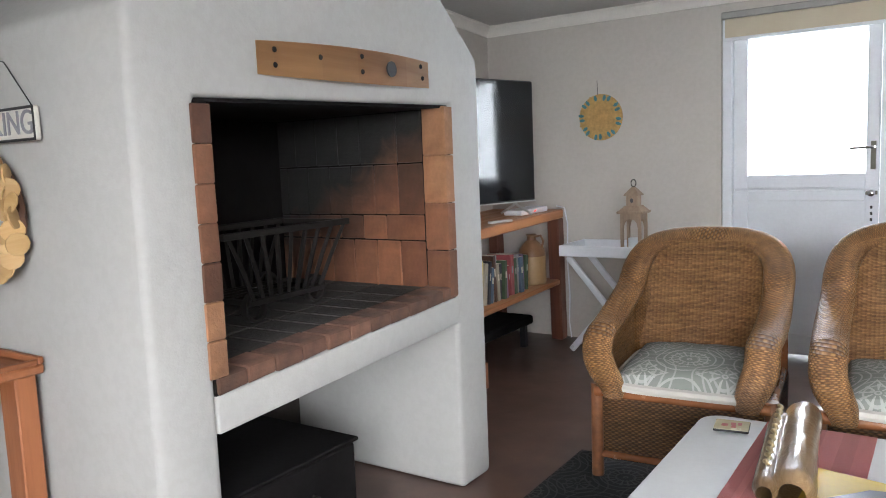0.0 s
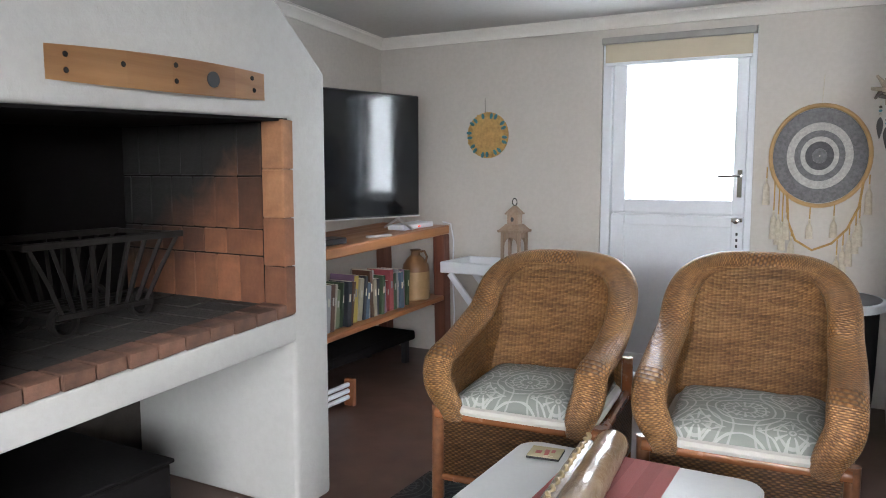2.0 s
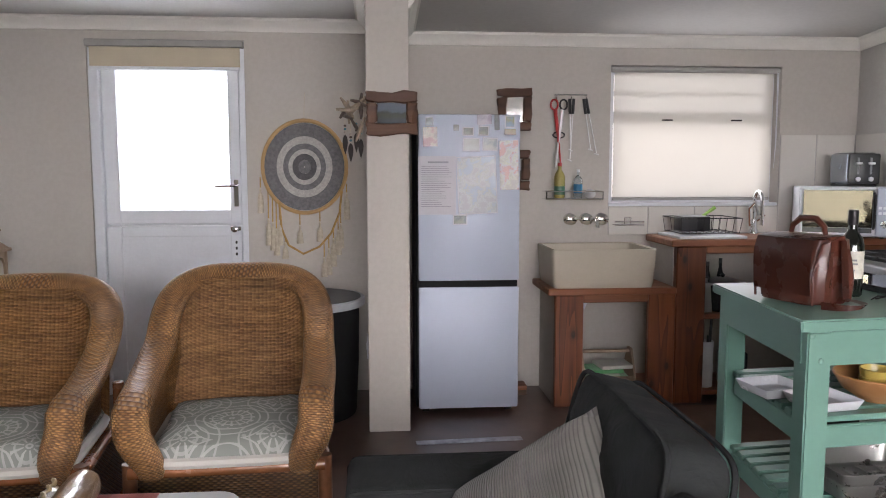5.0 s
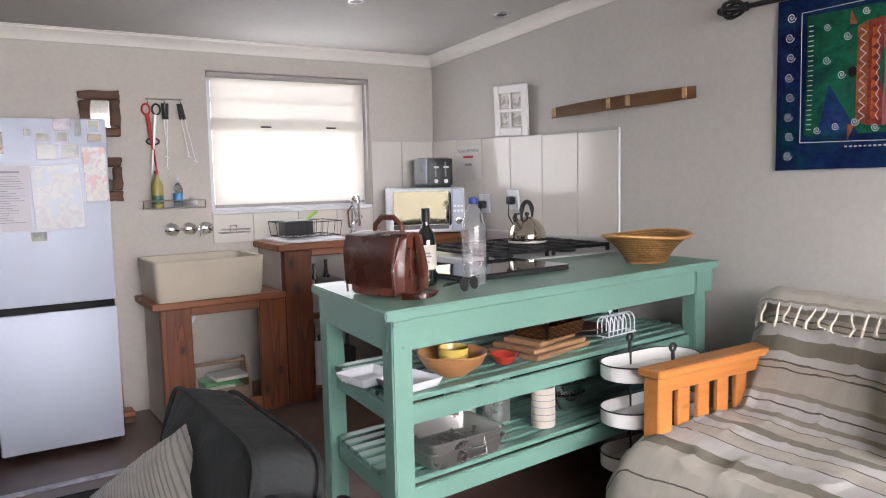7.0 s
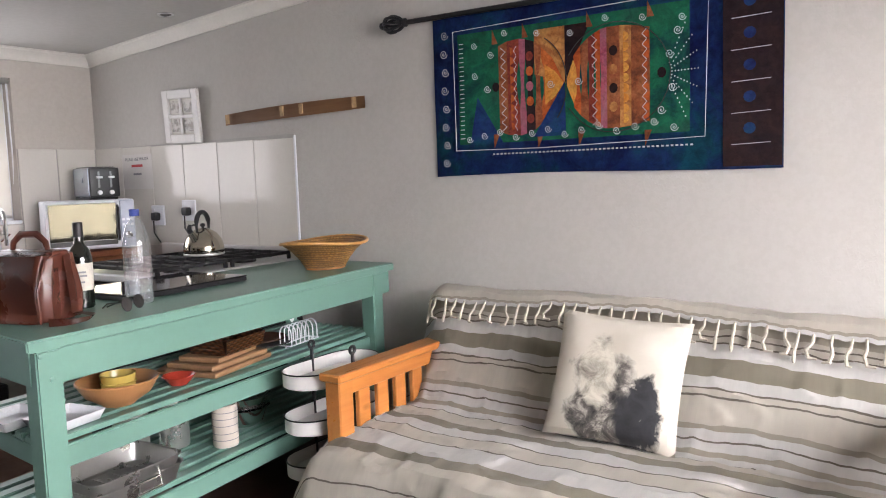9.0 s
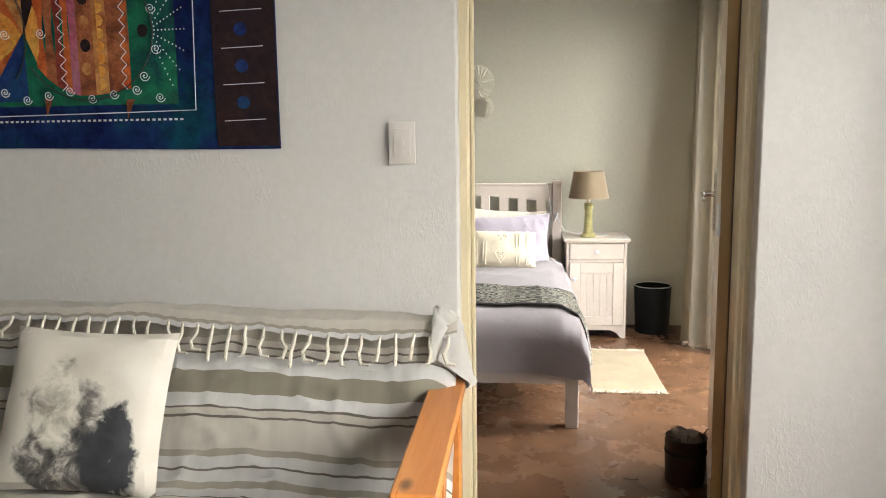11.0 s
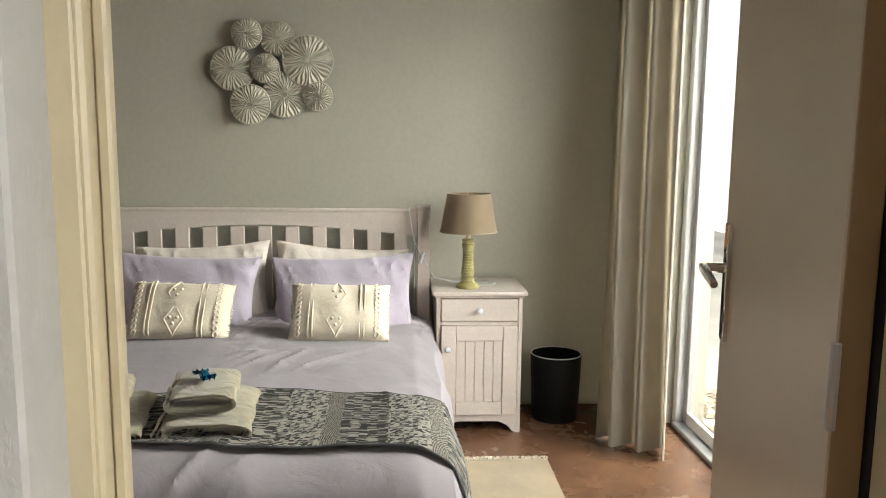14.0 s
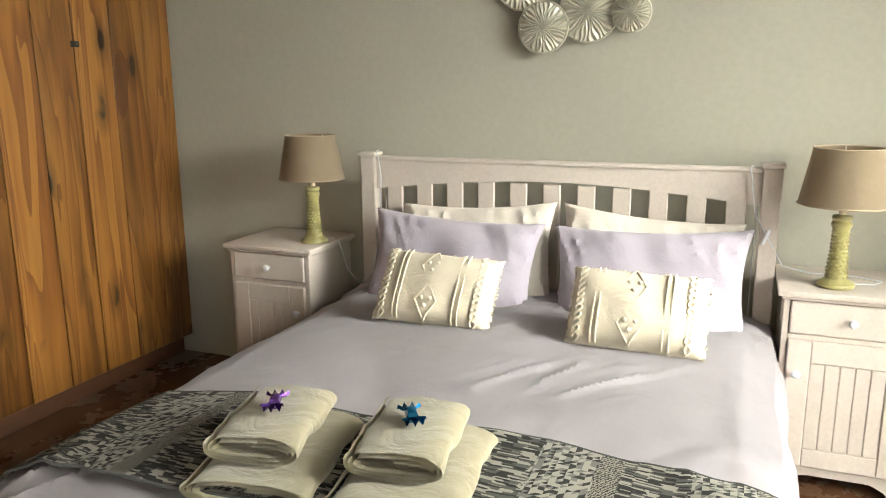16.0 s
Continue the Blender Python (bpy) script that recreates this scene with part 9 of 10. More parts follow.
part("hinge_edge", block(0, 0.0045, -0.035, -0.001, 0, 2.02, 0.001), HINGE_EDGE, door, "varnished golden wood edge")
for side in (1, -1):
    y0 = 0.0 if side > 0 else -0.036
    b = block(0.578, 0.614, min(y0, y0 + side * 0.006), max(y0, y0 + side * 0.006), 0.95, 1.175, 0.008, None, 2)
    plate = part("handle_plate", b, CHROME, door, "long chrome handle plate")
    b = rod([(0.596, y0, 1.09), (0.596, y0 + side * 0.045, 1.09)], 0.010, 10)
    rod([(0.598, y0 + side * 0.045, 1.09), (0.55, y0 + side * 0.052, 1.093), (0.49, y0 + side * 0.045, 1.075)], [0.010, 0.009, 0.007], 10, b)
    part("lever", b, CHROME, plate, "curved chrome lever")
    part("keyhole", block(0.592, 0.600, min(y0, y0 + side * 0.0075), max(y0, y0 + side * 0.0075), 0.985, 1.005), BLACK_PLASTIC, plate)
for z in (0.2, 1.0, 1.8):
    part("hinge", rod([(-0.004, 0.003, z), (-0.004, 0.003, z + 0.1)], 0.006, 8), STEEL, door, "steel butt hinge")

# ---- bedroom: glazed door, curtain, outside ----
ALU = plain("white_aluminium", (0.72, 0.73, 0.74), 0.3, 0.0, vary=0.03)
GREY_ALU = plain("grey_aluminium", (0.42, 0.43, 0.44), 0.35, 0.5, vary=0.05)


def glazed(name, x0, x1, top, stiles, label, low=0.0):
    w = tagged(new(name), label, "glazed door", "", "structure")
    part("window_frame", block(x0 + 0.002, x0 + 0.05, -1.36, -1.29, low, top, 0.004), ALU, w)
    part("window_frame", block(x1 - 0.05, x1 - 0.002, -1.36, -1.29, low, top, 0.004), ALU, w)
    part("window_frame", block(x0 + 0.05, x1 - 0.05, -1.36, -1.29, top - 0.05, top - 0.002, 0.004), ALU, w)
    part("window_sill", block(x0 + 0.05, x1 - 0.05, -1.37, -1.27, low + 0.002, low + 0.026, 0.004), GREY_ALU, w, "grey aluminium sliding track")
    edges = [x0 + 0.05] + stiles + [x1 - 0.05]
    for k, (a, b) in enumerate(zip(edges, edges[1:])):
        y = -1.312 if k % 2 else -1.337
        p = part("door_panel", block(a, a + 0.042, y - 0.012, y + 0.012, low + 0.027, top - 0.052, 0.003), ALU, w)
        part("stile", block(b - 0.042, b + (0.03 if b != edges[-1] else 0), y - 0.012, y + 0.012, low + 0.027, top - 0.052, 0.003), GREY_ALU, p, "grey door stile")
        part("rail", block(a + 0.042, b - 0.042, y - 0.012, y + 0.012, low + 0.027, low + 0.085, 0.003), ALU, p)
        part("rail", block(a + 0.042, b - 0.042, y - 0.012, y + 0.012, top - 0.1, top - 0.052, 0.003), ALU, p)
        g = part("pane", block(a + 0.04, b - 0.04, y - 0.002, y + 0.002, low + 0.083, top - 0.098), GLASS, p, "clear glass pane")
        g.visible_shadow = False
        if k == 0:
            part("door_latch", block(b - 0.035, b - 0.01, y + 0.012, y + 0.03, low / 2 + 0.95, low / 2 + 1.12, 0.005), BLACK_PLASTIC, p, "black sliding door latch")
    return w


glazed("window_bedroom_doors", 4.75, 6.72, 2.15, [6.03, 5.38], "white aluminium sliding glass doors to the garden")
# Unseen window, added for the south light; its width and sill are made up.
glazed("window_sitting_room", 0.0, 3.5, 2.1, [1.17, 2.34], "unseen wide sliding window, added to let in daylight from the south", 0.35)

# tub of beach stones holding the bedroom door open
tub = thing("door_stop_tub", "dark brown tub of grey stones and twigs beside the door", "door stop", 4.47, -0.475, 0, -10)
TUB_BROWN = plain("dark_rusty_tin", (0.045, 0.022, 0.015), 0.6, 0.3, vary=0.4, size=14, relief=0.3)
part("body", turned([(0.070, 0.0), (0.074, 0.006), (0.078, 0.175), (0.081, 0.182), (0.076, 0.182), (0.072, 0.16), (0.002, 0.158)], 20), TUB_BROWN, tub)
part("hoop", turned([(0.0765, 0.12), (0.0795, 0.122), (0.0795, 0.132), (0.0765, 0.134)], 20, False), RUSTY_IRON, tub)
STONE = plain("grey_beach_stone", (0.30, 0.285, 0.27), 0.7, vary=0.3, size=20, relief=0.2, each=0.4)
rs = random.Random(8)
for k in range(9):
    a, rr = k * 2.4, 0.048 * math.sqrt(k / 9)
    b = bmesh.new()
    bmesh.ops.create_icosphere(b, subdivisions=2, radius=0.028)
    for v in b.verts:
        v.co *= 1 + 0.18 * noise.noise(v.co * 40 + Vector((k, 0, 0)))
        v.co.z *= 0.75 + 0.5 * (k % 3 == 0)
    part("stone", b, STONE, tub, "", pose(rr * math.cos(a), rr * math.sin(a), 0.178 + rs.uniform(-0.006, 0.012), rs.uniform(-30, 30), rs.uniform(-30, 30), 40 * k))
TWIG = plain("dry_twig", (0.10, 0.06, 0.04), 0.8, vary=0.3, size=40)
for k in range(5):
    a = 2.2 + k * 0.5
    part("twig", rod([(0.05 * math.cos(a), 0.05 * math.sin(a), 0.175), (0.085 * math.cos(a), 0.085 * math.sin(a), 0.20 + 0.008 * k), (0.115 * math.cos(a + 0.15), 0.115 * math.sin(a + 0.15), 0.195 + 0.012 * k)], [0.004, 0.003, 0.0015], 6), TWIG, tub)
for k, (x, y) in enumerate(((4.40, -0.31), (4.46, -0.27), (4.58, -0.22))):
    solo("fallen_twig", rod([(-0.03, 0, 0.004), (0.0, 0.006, 0.006), (0.032, -0.004, 0.004)], [0.0025, 0.0035, 0.0015], 6), TWIG, "short dry twig lying on the screed floor", "twig", x, y, 0.0015, 35 + 50 * k, "fallen twigs")

SAND = plain("pale_gravel", (0.76, 0.72, 0.64), 0.95, vary=0.25, size=1.5, grain=45, relief=0.8, depth=0.01)
setting("ground", block(-90, 90, -90, 90, -0.35, -0.125), SAND, "pale dry gravel ground around the house", "ground")
# Glowing board stands in for the overbright garden and helps light the bedroom.
setting("backdrop_garden", block(-2.0, 60.0, -5.6, -5.5, -0.12, 4.3), glow("garden_backdrop_glow", (1.0, 0.99, 0.97), 2.6), "glowing backdrop board for the overbright garden beyond the glass doors", "backdrop")
rnd = random.Random(31)
verts, faces = [], []
for k in range(2600):
    x, y, r = rnd.uniform(4.6, 7.6), rnd.uniform(-3.4, -1.5), rnd.uniform(0.014, 0.045)
    a, sq = rnd.uniform(0, 6.3), rnd.uniform(0.3, 0.6)
    base = len(verts)
    for j in range(5):
        rr = r * rnd.uniform(0.7, 1.1)
        verts.append((x + rr * math.cos(a + j * 1.257), y + rr * math.sin(a + j * 1.257), -0.125 + r * 0.25))
    verts += [(x, y, -0.125 + r * sq * 1.6), (x, y, -0.14)]
    for j in range(5):
        q = base + (j + 1) % 5
        faces += [(base + j, q, base + 5), (q, base + j, base + 6)]
me = bpy.data.meshes.new("pebbles")
me.from_pydata(verts, [], faces)
SHELL = plain("shell_and_pebble", (0.52, 0.44, 0.33), 0.8, vary=0.35, size=14, grain=60)
me.materials.append(SHELL)
tagged(new("shell_gravel", me), "pale shells and pebbles outside the glass door", "shells", "", "stuff")

CURTAIN = cloth("beige_curtain", (0.47, 0.43, 0.35), 0.85, 0.06, 0.15)


# Below u 0.4 runs an unseen return, added to keep window light off the wall.
def curtain_fold(u, v):
    w = max(0.0, (u - 0.4) / 0.6)
    k = min(1.0, u / 0.4)
    foot = Vector((6.88, -1.06, 0.012)).lerp(Vector((6.50, -0.86, 0.012)), k) + Vector((-0.20, -0.265, 0)) * w
    head = Vector((6.92, -1.12, 2.443)).lerp(Vector((6.74, -0.955, 2.443)), k) + Vector((-0.22, -0.225, 0)) * w
    p = foot.lerp(head, v)
    across = Vector((0.75, -0.66, 0))
    wave = (0.05 if u > 0.4 else 0.02) * math.sin((u - 0.4) * 4.5 * 2 * math.pi + 0.8 * math.sin(v * 2.2)) + 0.014 * math.sin(u * 17 + v * 3.0)
    return p + across * wave * (1.05 - 0.35 * v) + Vector((0, 0, 0.0))


ct_ = thing("curtain", "long beige curtain drawn aside in soft folds", "curtain", 0, 0, 0)
part("curtain_cloth", sheet(curtain_fold, 120, 20, 1.3, 2.43, 0.004), CURTAIN, ct_)
b = rod([curtain_fold(1, k / 20) + Vector((-0.004, 0.0, 0)) for k in range(21)], 0.006, 6)
part("hem", b, CURTAIN, ct_, "stitched curtain hem")

# ---- bedroom: bed ----
PINK_WHITE = plain("chalky_pale_pink_paint", (0.62, 0.555, 0.50), 0.55, vary=0.06, size=4, grain=90, relief=0.25)
LILAC = cloth("pale_lilac_cotton", (0.51, 0.475, 0.505), 0.9, 0.04, 0.2)
LILAC_PILLOW = cloth("lilac_pillow_cotton", (0.40, 0.365, 0.43), 0.9, 0.04, 0.22)
WHITE_COTTON = cloth("white_pillow_cotton", (0.68, 0.63, 0.56), 0.9, 0.04, 0.35)
KNIT = cloth("cream_knit", (0.62, 0.56, 0.44), 0.95, 0.06, 0.25, weave=260)
TOWEL = cloth("cream_towelling", (0.50, 0.45, 0.31), 1.0, 0.14, 0.6, 0.7, 260)

bed = thing("double_bed", "pale painted slatted double bed made with lilac bedding", "bed", 0, 0, 0)
for y0 in (-0.112, 1.372):
    post = block(6.79, 6.85, y0, y0 + 0.06, 0, 1.026, 0.003)
    block(6.782, 6.858, y0 - 0.008, y0 + 0.068, 1.0265, 1.042, 0.004, post)
    part("post", post, PINK_WHITE, bed)
arch = [(-0.05 + 1.42 * k / 24, 0.898 + 0.052 * math.sin(math.pi * k / 24)) for k in range(25)]
b = prism(arch + [(1.37, 1.01), (-0.05, 1.01)], 0.03, "yz")
b.transform(Matrix.Translation((6.806, 0, 0)))
part("arched_rail", b, PINK_WHITE, bed)
part("top_rail", block(6.797, 6.843, -0.05, 1.37, 1.0105, 1.026, 0.004), PINK_WHITE, bed)
part("lower_rail", block(6.806, 6.836, -0.05, 1.37, 0.38, 0.46, 0.004), PINK_WHITE, bed)
slat = block(6.812, 6.828, -0.032, 0.032, 0.461, 0.94, 0.003)
first = None
for k in range(11):
    y = 0.026 + 0.1268 * k
    if first is None:
        first = part("slat", slat, PINK_WHITE, bed, m=pose(0, y, 0))
    else:
        o = first.copy()
        scene.collection.objects.link(o)
        o.parent = bed
        o.matrix_basis = pose(0, y, 0)
for y0 in (-0.085, 1.375):
    part("side_rail", block(5.04, 6.789, y0, y0 + 0.03, 0.207, 0.30, 0.004), PINK_WHITE, bed)
    part("leg", block(4.985, 5.04, y0 - 0.02, y0 + 0.04, 0, 0.33, 0.004), PINK_WHITE, bed)
part("foot_rail", block(4.995, 5.03, -0.045, 1.355, 0.207, 0.30, 0.004), PINK_WHITE, bed)
part("mattress", block(5.05, 6.78, -0.07, 1.38, 0.301, 0.50, 0.04, None, 3), WHITE_COTTON, bed)

BED_CUT = [(-0.150, 0.255), (-0.152, 0.33), (-0.146, 0.42), (-0.115, 0.487), (-0.03, 0.523), (0.15, 0.538), (0.66, 0.548), (1.17, 0.538), (1.34, 0.523), (1.43, 0.487), (1.465, 0.42), (1.472, 0.33), (1.47, 0.255)]


def duvet_at(u, v, lift=0.0, low=0.0):
    """u runs across the bed over both sides, v from foot to head."""
    y, z = along(BED_CUT, u)
    c = abs(u - 0.5) * 2
    side = max(0.0, (c - 0.72) / 0.28)
    top = 1 - side
    x = 4.945 + 1.82 * v
    drop = max(0.0, 1 - v / 0.09)
    if v < 0.09:
        turn = drop * 1.35
        x = 5.109 - 0.16 * min(1.0, math.sin(min(turn, 1.0) * math.pi / 2)) + 0.006 * math.sin(y * 14)
        z -= (0.10 * (1 - math.cos(min(turn, 1.0) * math.pi / 2)) + 0.40 * max(0.0, turn - 1.0) + 0.03 * max(0.0, turn - 0.6)) * (1 - side * 0.6)
    n = 0.018 * noise.noise(Vector((x * 2.2, y * 2.4, 1.0))) + 0.005 * noise.noise(Vector((x * 5 + y * 3, y * 9 - x * 2, 2.0)))
    patch = smooth_step(0.02, 0.35, noise.noise(Vector((x * 2.6, y * 2.9, 8.0))) + 0.25 * smooth_step(0.62, 0.9, v))
    ridge = max(0.0, 1 - 3.2 * abs(noise.noise(Vector(((x - y) * 2.2, (y + x * 0.8) * 8.5, 5.0))))) ** 1.8
    crease = 0.014 * ridge * patch + 0.005 * max(0.0, noise.noise(Vector((x * 4, y * 12 + x * 7, 3.0))))
    z += (n + crease) * top + (0.01 if v > 0.9 else 0)
    y += side * (0.022 * math.sin(x * 12 + u) + 0.012 * noise.noise(Vector((x * 8, z * 6, 0)))) * (-1 if u < 0.5 else 1)
    if low and side:
        z -= low * side
    out = Vector((0, (-1 if u < 0.5 else 1) * side, top + 0.2)).normalized()
    return Vector((x, y, z)) + out * lift


part("duvet", sheet(lambda u, v: duvet_at(u, v), 170, 190, 2.2, 1.9, 0.012), LILAC, bed, "rumpled lilac cotton duvet")


def throw_cloth():
    m, nt, b = shader("patterned_throw")
    v = coords(nt, "UV", (1, 1, 1))
    sp = nt.nodes.new("ShaderNodeSeparateXYZ")
    nt.links.new(v, sp.inputs[0])
    cu_, cv_ = maths(nt, "MULTIPLY", sp.outputs[0], 74.0), maths(nt, "MULTIPLY", sp.outputs[1], 74.0)
    half = maths(nt, "GREATER_THAN", maths(nt, "ADD", maths(nt, "FRACT", cu_), maths(nt, "FRACT", cv_)), 1.0)
    cell = nt.nodes.new("ShaderNodeTexWhiteNoise")
    cell.noise_dimensions = "3D"
    key = nt.nodes.new("ShaderNodeCombineXYZ")
    for k, one in enumerate((maths(nt, "FLOOR", cu_), maths(nt, "FLOOR", cv_), half)):
        nt.links.new(one, key.inputs[k])
    nt.links.new(key.outputs[0], cell.inputs["Vector"])
    big = ramp(nt, cell.outputs["Value"], [(0.0, (0.05, 0.05, 0.047)), (0.30, (0.24, 0.24, 0.22)), (0.54, (0.48, 0.46, 0.40))], True)
    hatch = nt.nodes.new("ShaderNodeTexVoronoi")
    hatch.distance = "CHEBYCHEV"
    hatch.inputs["Scale"].default_value, hatch.inputs["Randomness"].default_value = 105, 0.55
    nt.links.new(coords(nt, "UV", (0.35, 1.6, 1)), hatch.inputs["Vector"])
    small = ramp(nt, hatch.outputs["Color"], [(0.0, (0.04, 0.04, 0.038)), (0.42, (0.13, 0.13, 0.12)), (0.62, (0.46, 0.44, 0.38))], True)
    wave = nt.nodes.new("ShaderNodeTexWave")
    wave.wave_type, wave.rings_direction = "RINGS", "SPHERICAL"
    wave.inputs["Scale"].default_value, wave.inputs["Distortion"].default_value, wave.inputs["Detail Scale"].default_value = 48, 6, 3.0
    nt.links.new(coords(nt, "UV", (1, 1, 1)), wave.inputs["Vector"])
    line = ramp(nt, wave.outputs[0], [(0.42, (0.045, 0.045, 0.042)), (0.5, (0.42, 0.40, 0.34))])
    saw = maths(nt, "FRACT", maths(nt, "MULTIPLY", sp.outputs[0], 3.1))
    f1 = ramp(nt, saw, [(0.0, (0, 0, 0)), (0.40, (1, 1, 1)), (0.84, (0, 0, 0))], True)
    f2 = ramp(nt, saw, [(0.0, (0, 0, 0)), (0.84, (1, 1, 1))], True)
    c = mixed(nt, mixed(nt, big, small, f1), line, f2)
    nt.links.new(c, b.inputs["Base Color"])
    b.inputs["Roughness"].default_value = 0.95
    bumped(nt, b, noisy(nt, v, 320, 2), 0.5, 0.002)
    return m


THROW = throw_cloth()
DARK_HEM = cloth("charcoal_hem", (0.05, 0.05, 0.047))
tw = thing("bed_throw", "black, grey and cream patterned throw across the bed", "throw", 0, 0, 0)
part("throw_cloth", sheet(lambda u, v: duvet_at(u, 0.098 + 0.232 * v + 0.012 * math.sin(u * 21) * (v - 0.5), 0.022, 0.05), 110, 26, 2.2, 0.5, 0.006), THROW, tw)
for v in (0.0, 1.0):
    b = rod([duvet_at(k / 80, 0.098 + 0.232 * v + 0.012 * math.sin(k / 80 * 21) * (v - 0.5), 0.020, 0.05) for k in range(81)], 0.0035, 6)
    part("hem", b, DARK_HEM, tw, "dark stitched edge")


def pillow(name, label, x, y, z, w, h, d, lean, mat, seed, roll=0):
    b = puff(w, h, d, 40, seed, 0.0, 0.72)
    for v in b.verts:
        v.co.z += 0.008 * noise.noise(Vector((v.co.x * 6, v.co.y * 6, seed))) + 0.010 * max(0.0, 1 - 4 * abs(noise.noise(Vector((v.co.x * 16 + v.co.y * 6, v.co.y * 5, seed))))) * smooth_step(0.05, 0.2, abs(v.co.y) + 0.5 * abs(v.co.x) - 0.05)
    return solo(name, b, mat, label, "pillow", m=pose(x, y, z, lean, roll, -90))


pillow("white_pillow", "white cotton pillow against the headboard", 6.742, 0.93, 0.66, 0.62, 0.42, 0.10, 76, WHITE_COTTON, 3, -3)
pillow("white_pillow", "white cotton pillow against the headboard", 6.742, 0.31, 0.655, 0.62, 0.42, 0.10, 76, WHITE_COTTON, 4, 4)
pillow("lilac_pillow", "plump lilac cotton pillow with a centre seam", 6.645, 0.995, 0.632, 0.67, 0.41, 0.15, 68, LILAC_PILLOW, 5, 2)
pillow("lilac_pillow", "plump lilac cotton pillow with a centre seam", 6.645, 0.285, 0.63, 0.66, 0.41, 0.15, 68, LILAC_PILLOW, 6, -2)


def knit_cushion(x, y, z, seed, roll):
    w, h, d = 0.40, 0.245, 0.115

    def top(px, py, up=0.0):
        a, c = max(-0.995, min(0.995, 2 * px / w)), max(-0.995, min(0.995, 2 * py / h))
        return Vector((px, py, d / 2 * ((1 - a ** 4) * (1 - c ** 4)) ** 0.45 + up))
    cu_ = thing("knit_cushion", "small cream cable-knit cushion with raised diamonds", "cushion", group="knit cushions")
    cu_.matrix_basis = pose(x, y, z, 55, roll, -90)
    part("cover", puff(w, h, d, 24, seed, 0.014, 0.9), KNIT, cu_)
    n = 40
    for px in (-0.166, 0.152):
        for ph in (0, math.pi):
            b = rod([top(px + 0.010 * math.sin(ph + 22 * math.pi * 0.5 * k / n), (k / n - 0.5) * h * 0.96, 0.0 + 0.002 * math.cos(ph + 11 * math.pi * k / n)) for k in range(n + 1)], 0.0042, 6)
            part("cable", b, KNIT, cu_)
    for px in (-0.122, -0.106, 0.082, 0.100):
        part("rib", rod([top(px, (k / 20 - 0.5) * h * 0.96, 0.0) for k in range(21)], 0.0032, 6), KNIT, cu_)
    for s in (1, -1):
        b = rod([top(-0.012 + s * 0.037 * math.asin(math.sin(math.pi * 2 * k / n)) / 1.57, (k / n - 0.5) * h * 0.94, 0.0) for k in range(n + 1)], 0.004, 6)
        part("diamond", b, KNIT, cu_)
    for px, py in ((-0.026, 0.07), (0.004, 0.07), (-0.012, 0.045), (-0.026, -0.05), (0.004, -0.05), (-0.012, -0.075)):
        b = turned([(0.002, -0.004), (0.007, 0.0), (0.0075, 0.004), (0.004, 0.009), (0.001, 0.010)], 8)
        b.transform(Matrix.Translation(top(px, py)))
        part("bobble", b, KNIT, cu_)
    rr = random.Random(seed)
    fr_ = bmesh.new()
    for s in (1, -1):
        for k in range(34):
            py = (k / 33 - 0.5) * h
            rod([(s * w * 0.485, py, 0), (s * (w * 0.485 + rr.uniform(0.004, 0.009)), py + rr.uniform(-0.006, 0.006), rr.uniform(-0.008, 0.008))], 0.003, 4, fr_)
        for k in range(50):
            px = (k / 49 - 0.5) * w * 0.97
            rod([(px, s * h * 0.48, 0), (px + rr.uniform(-0.005, 0.005), s * (h * 0.48 + rr.uniform(0.003, 0.007)), rr.uniform(-0.008, 0.008))], 0.003, 4, fr_)
    part("fringe", fr_, KNIT, cu_, "short cream wool fringe")


knit_cushion(6.31, 0.91, 0.648, 11, 2.0)
knit_cushion(6.31, 0.272, 0.642, 12, 1.0)


def towel(x, y, z, length, half, high, turn, seed):
    def fold(u, v):
        t = 0.25 + 2.85 * v
        a, h2 = half * (0.72 + 0.28 * v), high / 2 * (0.22 + 0.78 * v)
        co, si = math.cos(t * 2 * math.pi), math.sin(t * 2 * math.pi)
        py = a * math.copysign(abs(co) ** 0.72, co)
        pz = high / 2 + h2 * math.copysign(abs(si) ** 0.9, si)
        k = noise.noise(Vector((u * 6, py * 14, seed + pz * 20))) * 0.006
        return ((u - 0.5) * length + k, py + k, max(0.003, pz + k * 0.6))
    return solo("folded_towel", sheet(fold, 16, 110, length, 1.3, 0.006), TOWEL, "folded cream terry towel on the bed throw", "towel", x, y, z, turn, "folded towels")


def foil_sweet(x, y, z, mat, label):
    rr = random.Random(int(x * 900 + y * 777))
    sw_ = thing("foil_sweet", label, "sweet", x, y, z, rr.uniform(20, 60))
    b = puff(0.034, 0.024, 0.02, 8, 2)
    part("sweet", b, mat, sw_, m=pose(0, 0, 0.012))
    for s in (1, -1):
        def fan(u, v, s=s):
            a = (v - 0.5) * 1.9
            return (s * (0.012 + u * 0.03 * math.cos(a)), u * 0.03 * math.sin(a), 0.012 + 0.008 * u * math.sin(v * 22))
        part("twisted_end", sheet(fan, 4, 14, 1, 1, 0.001), mat, sw_)


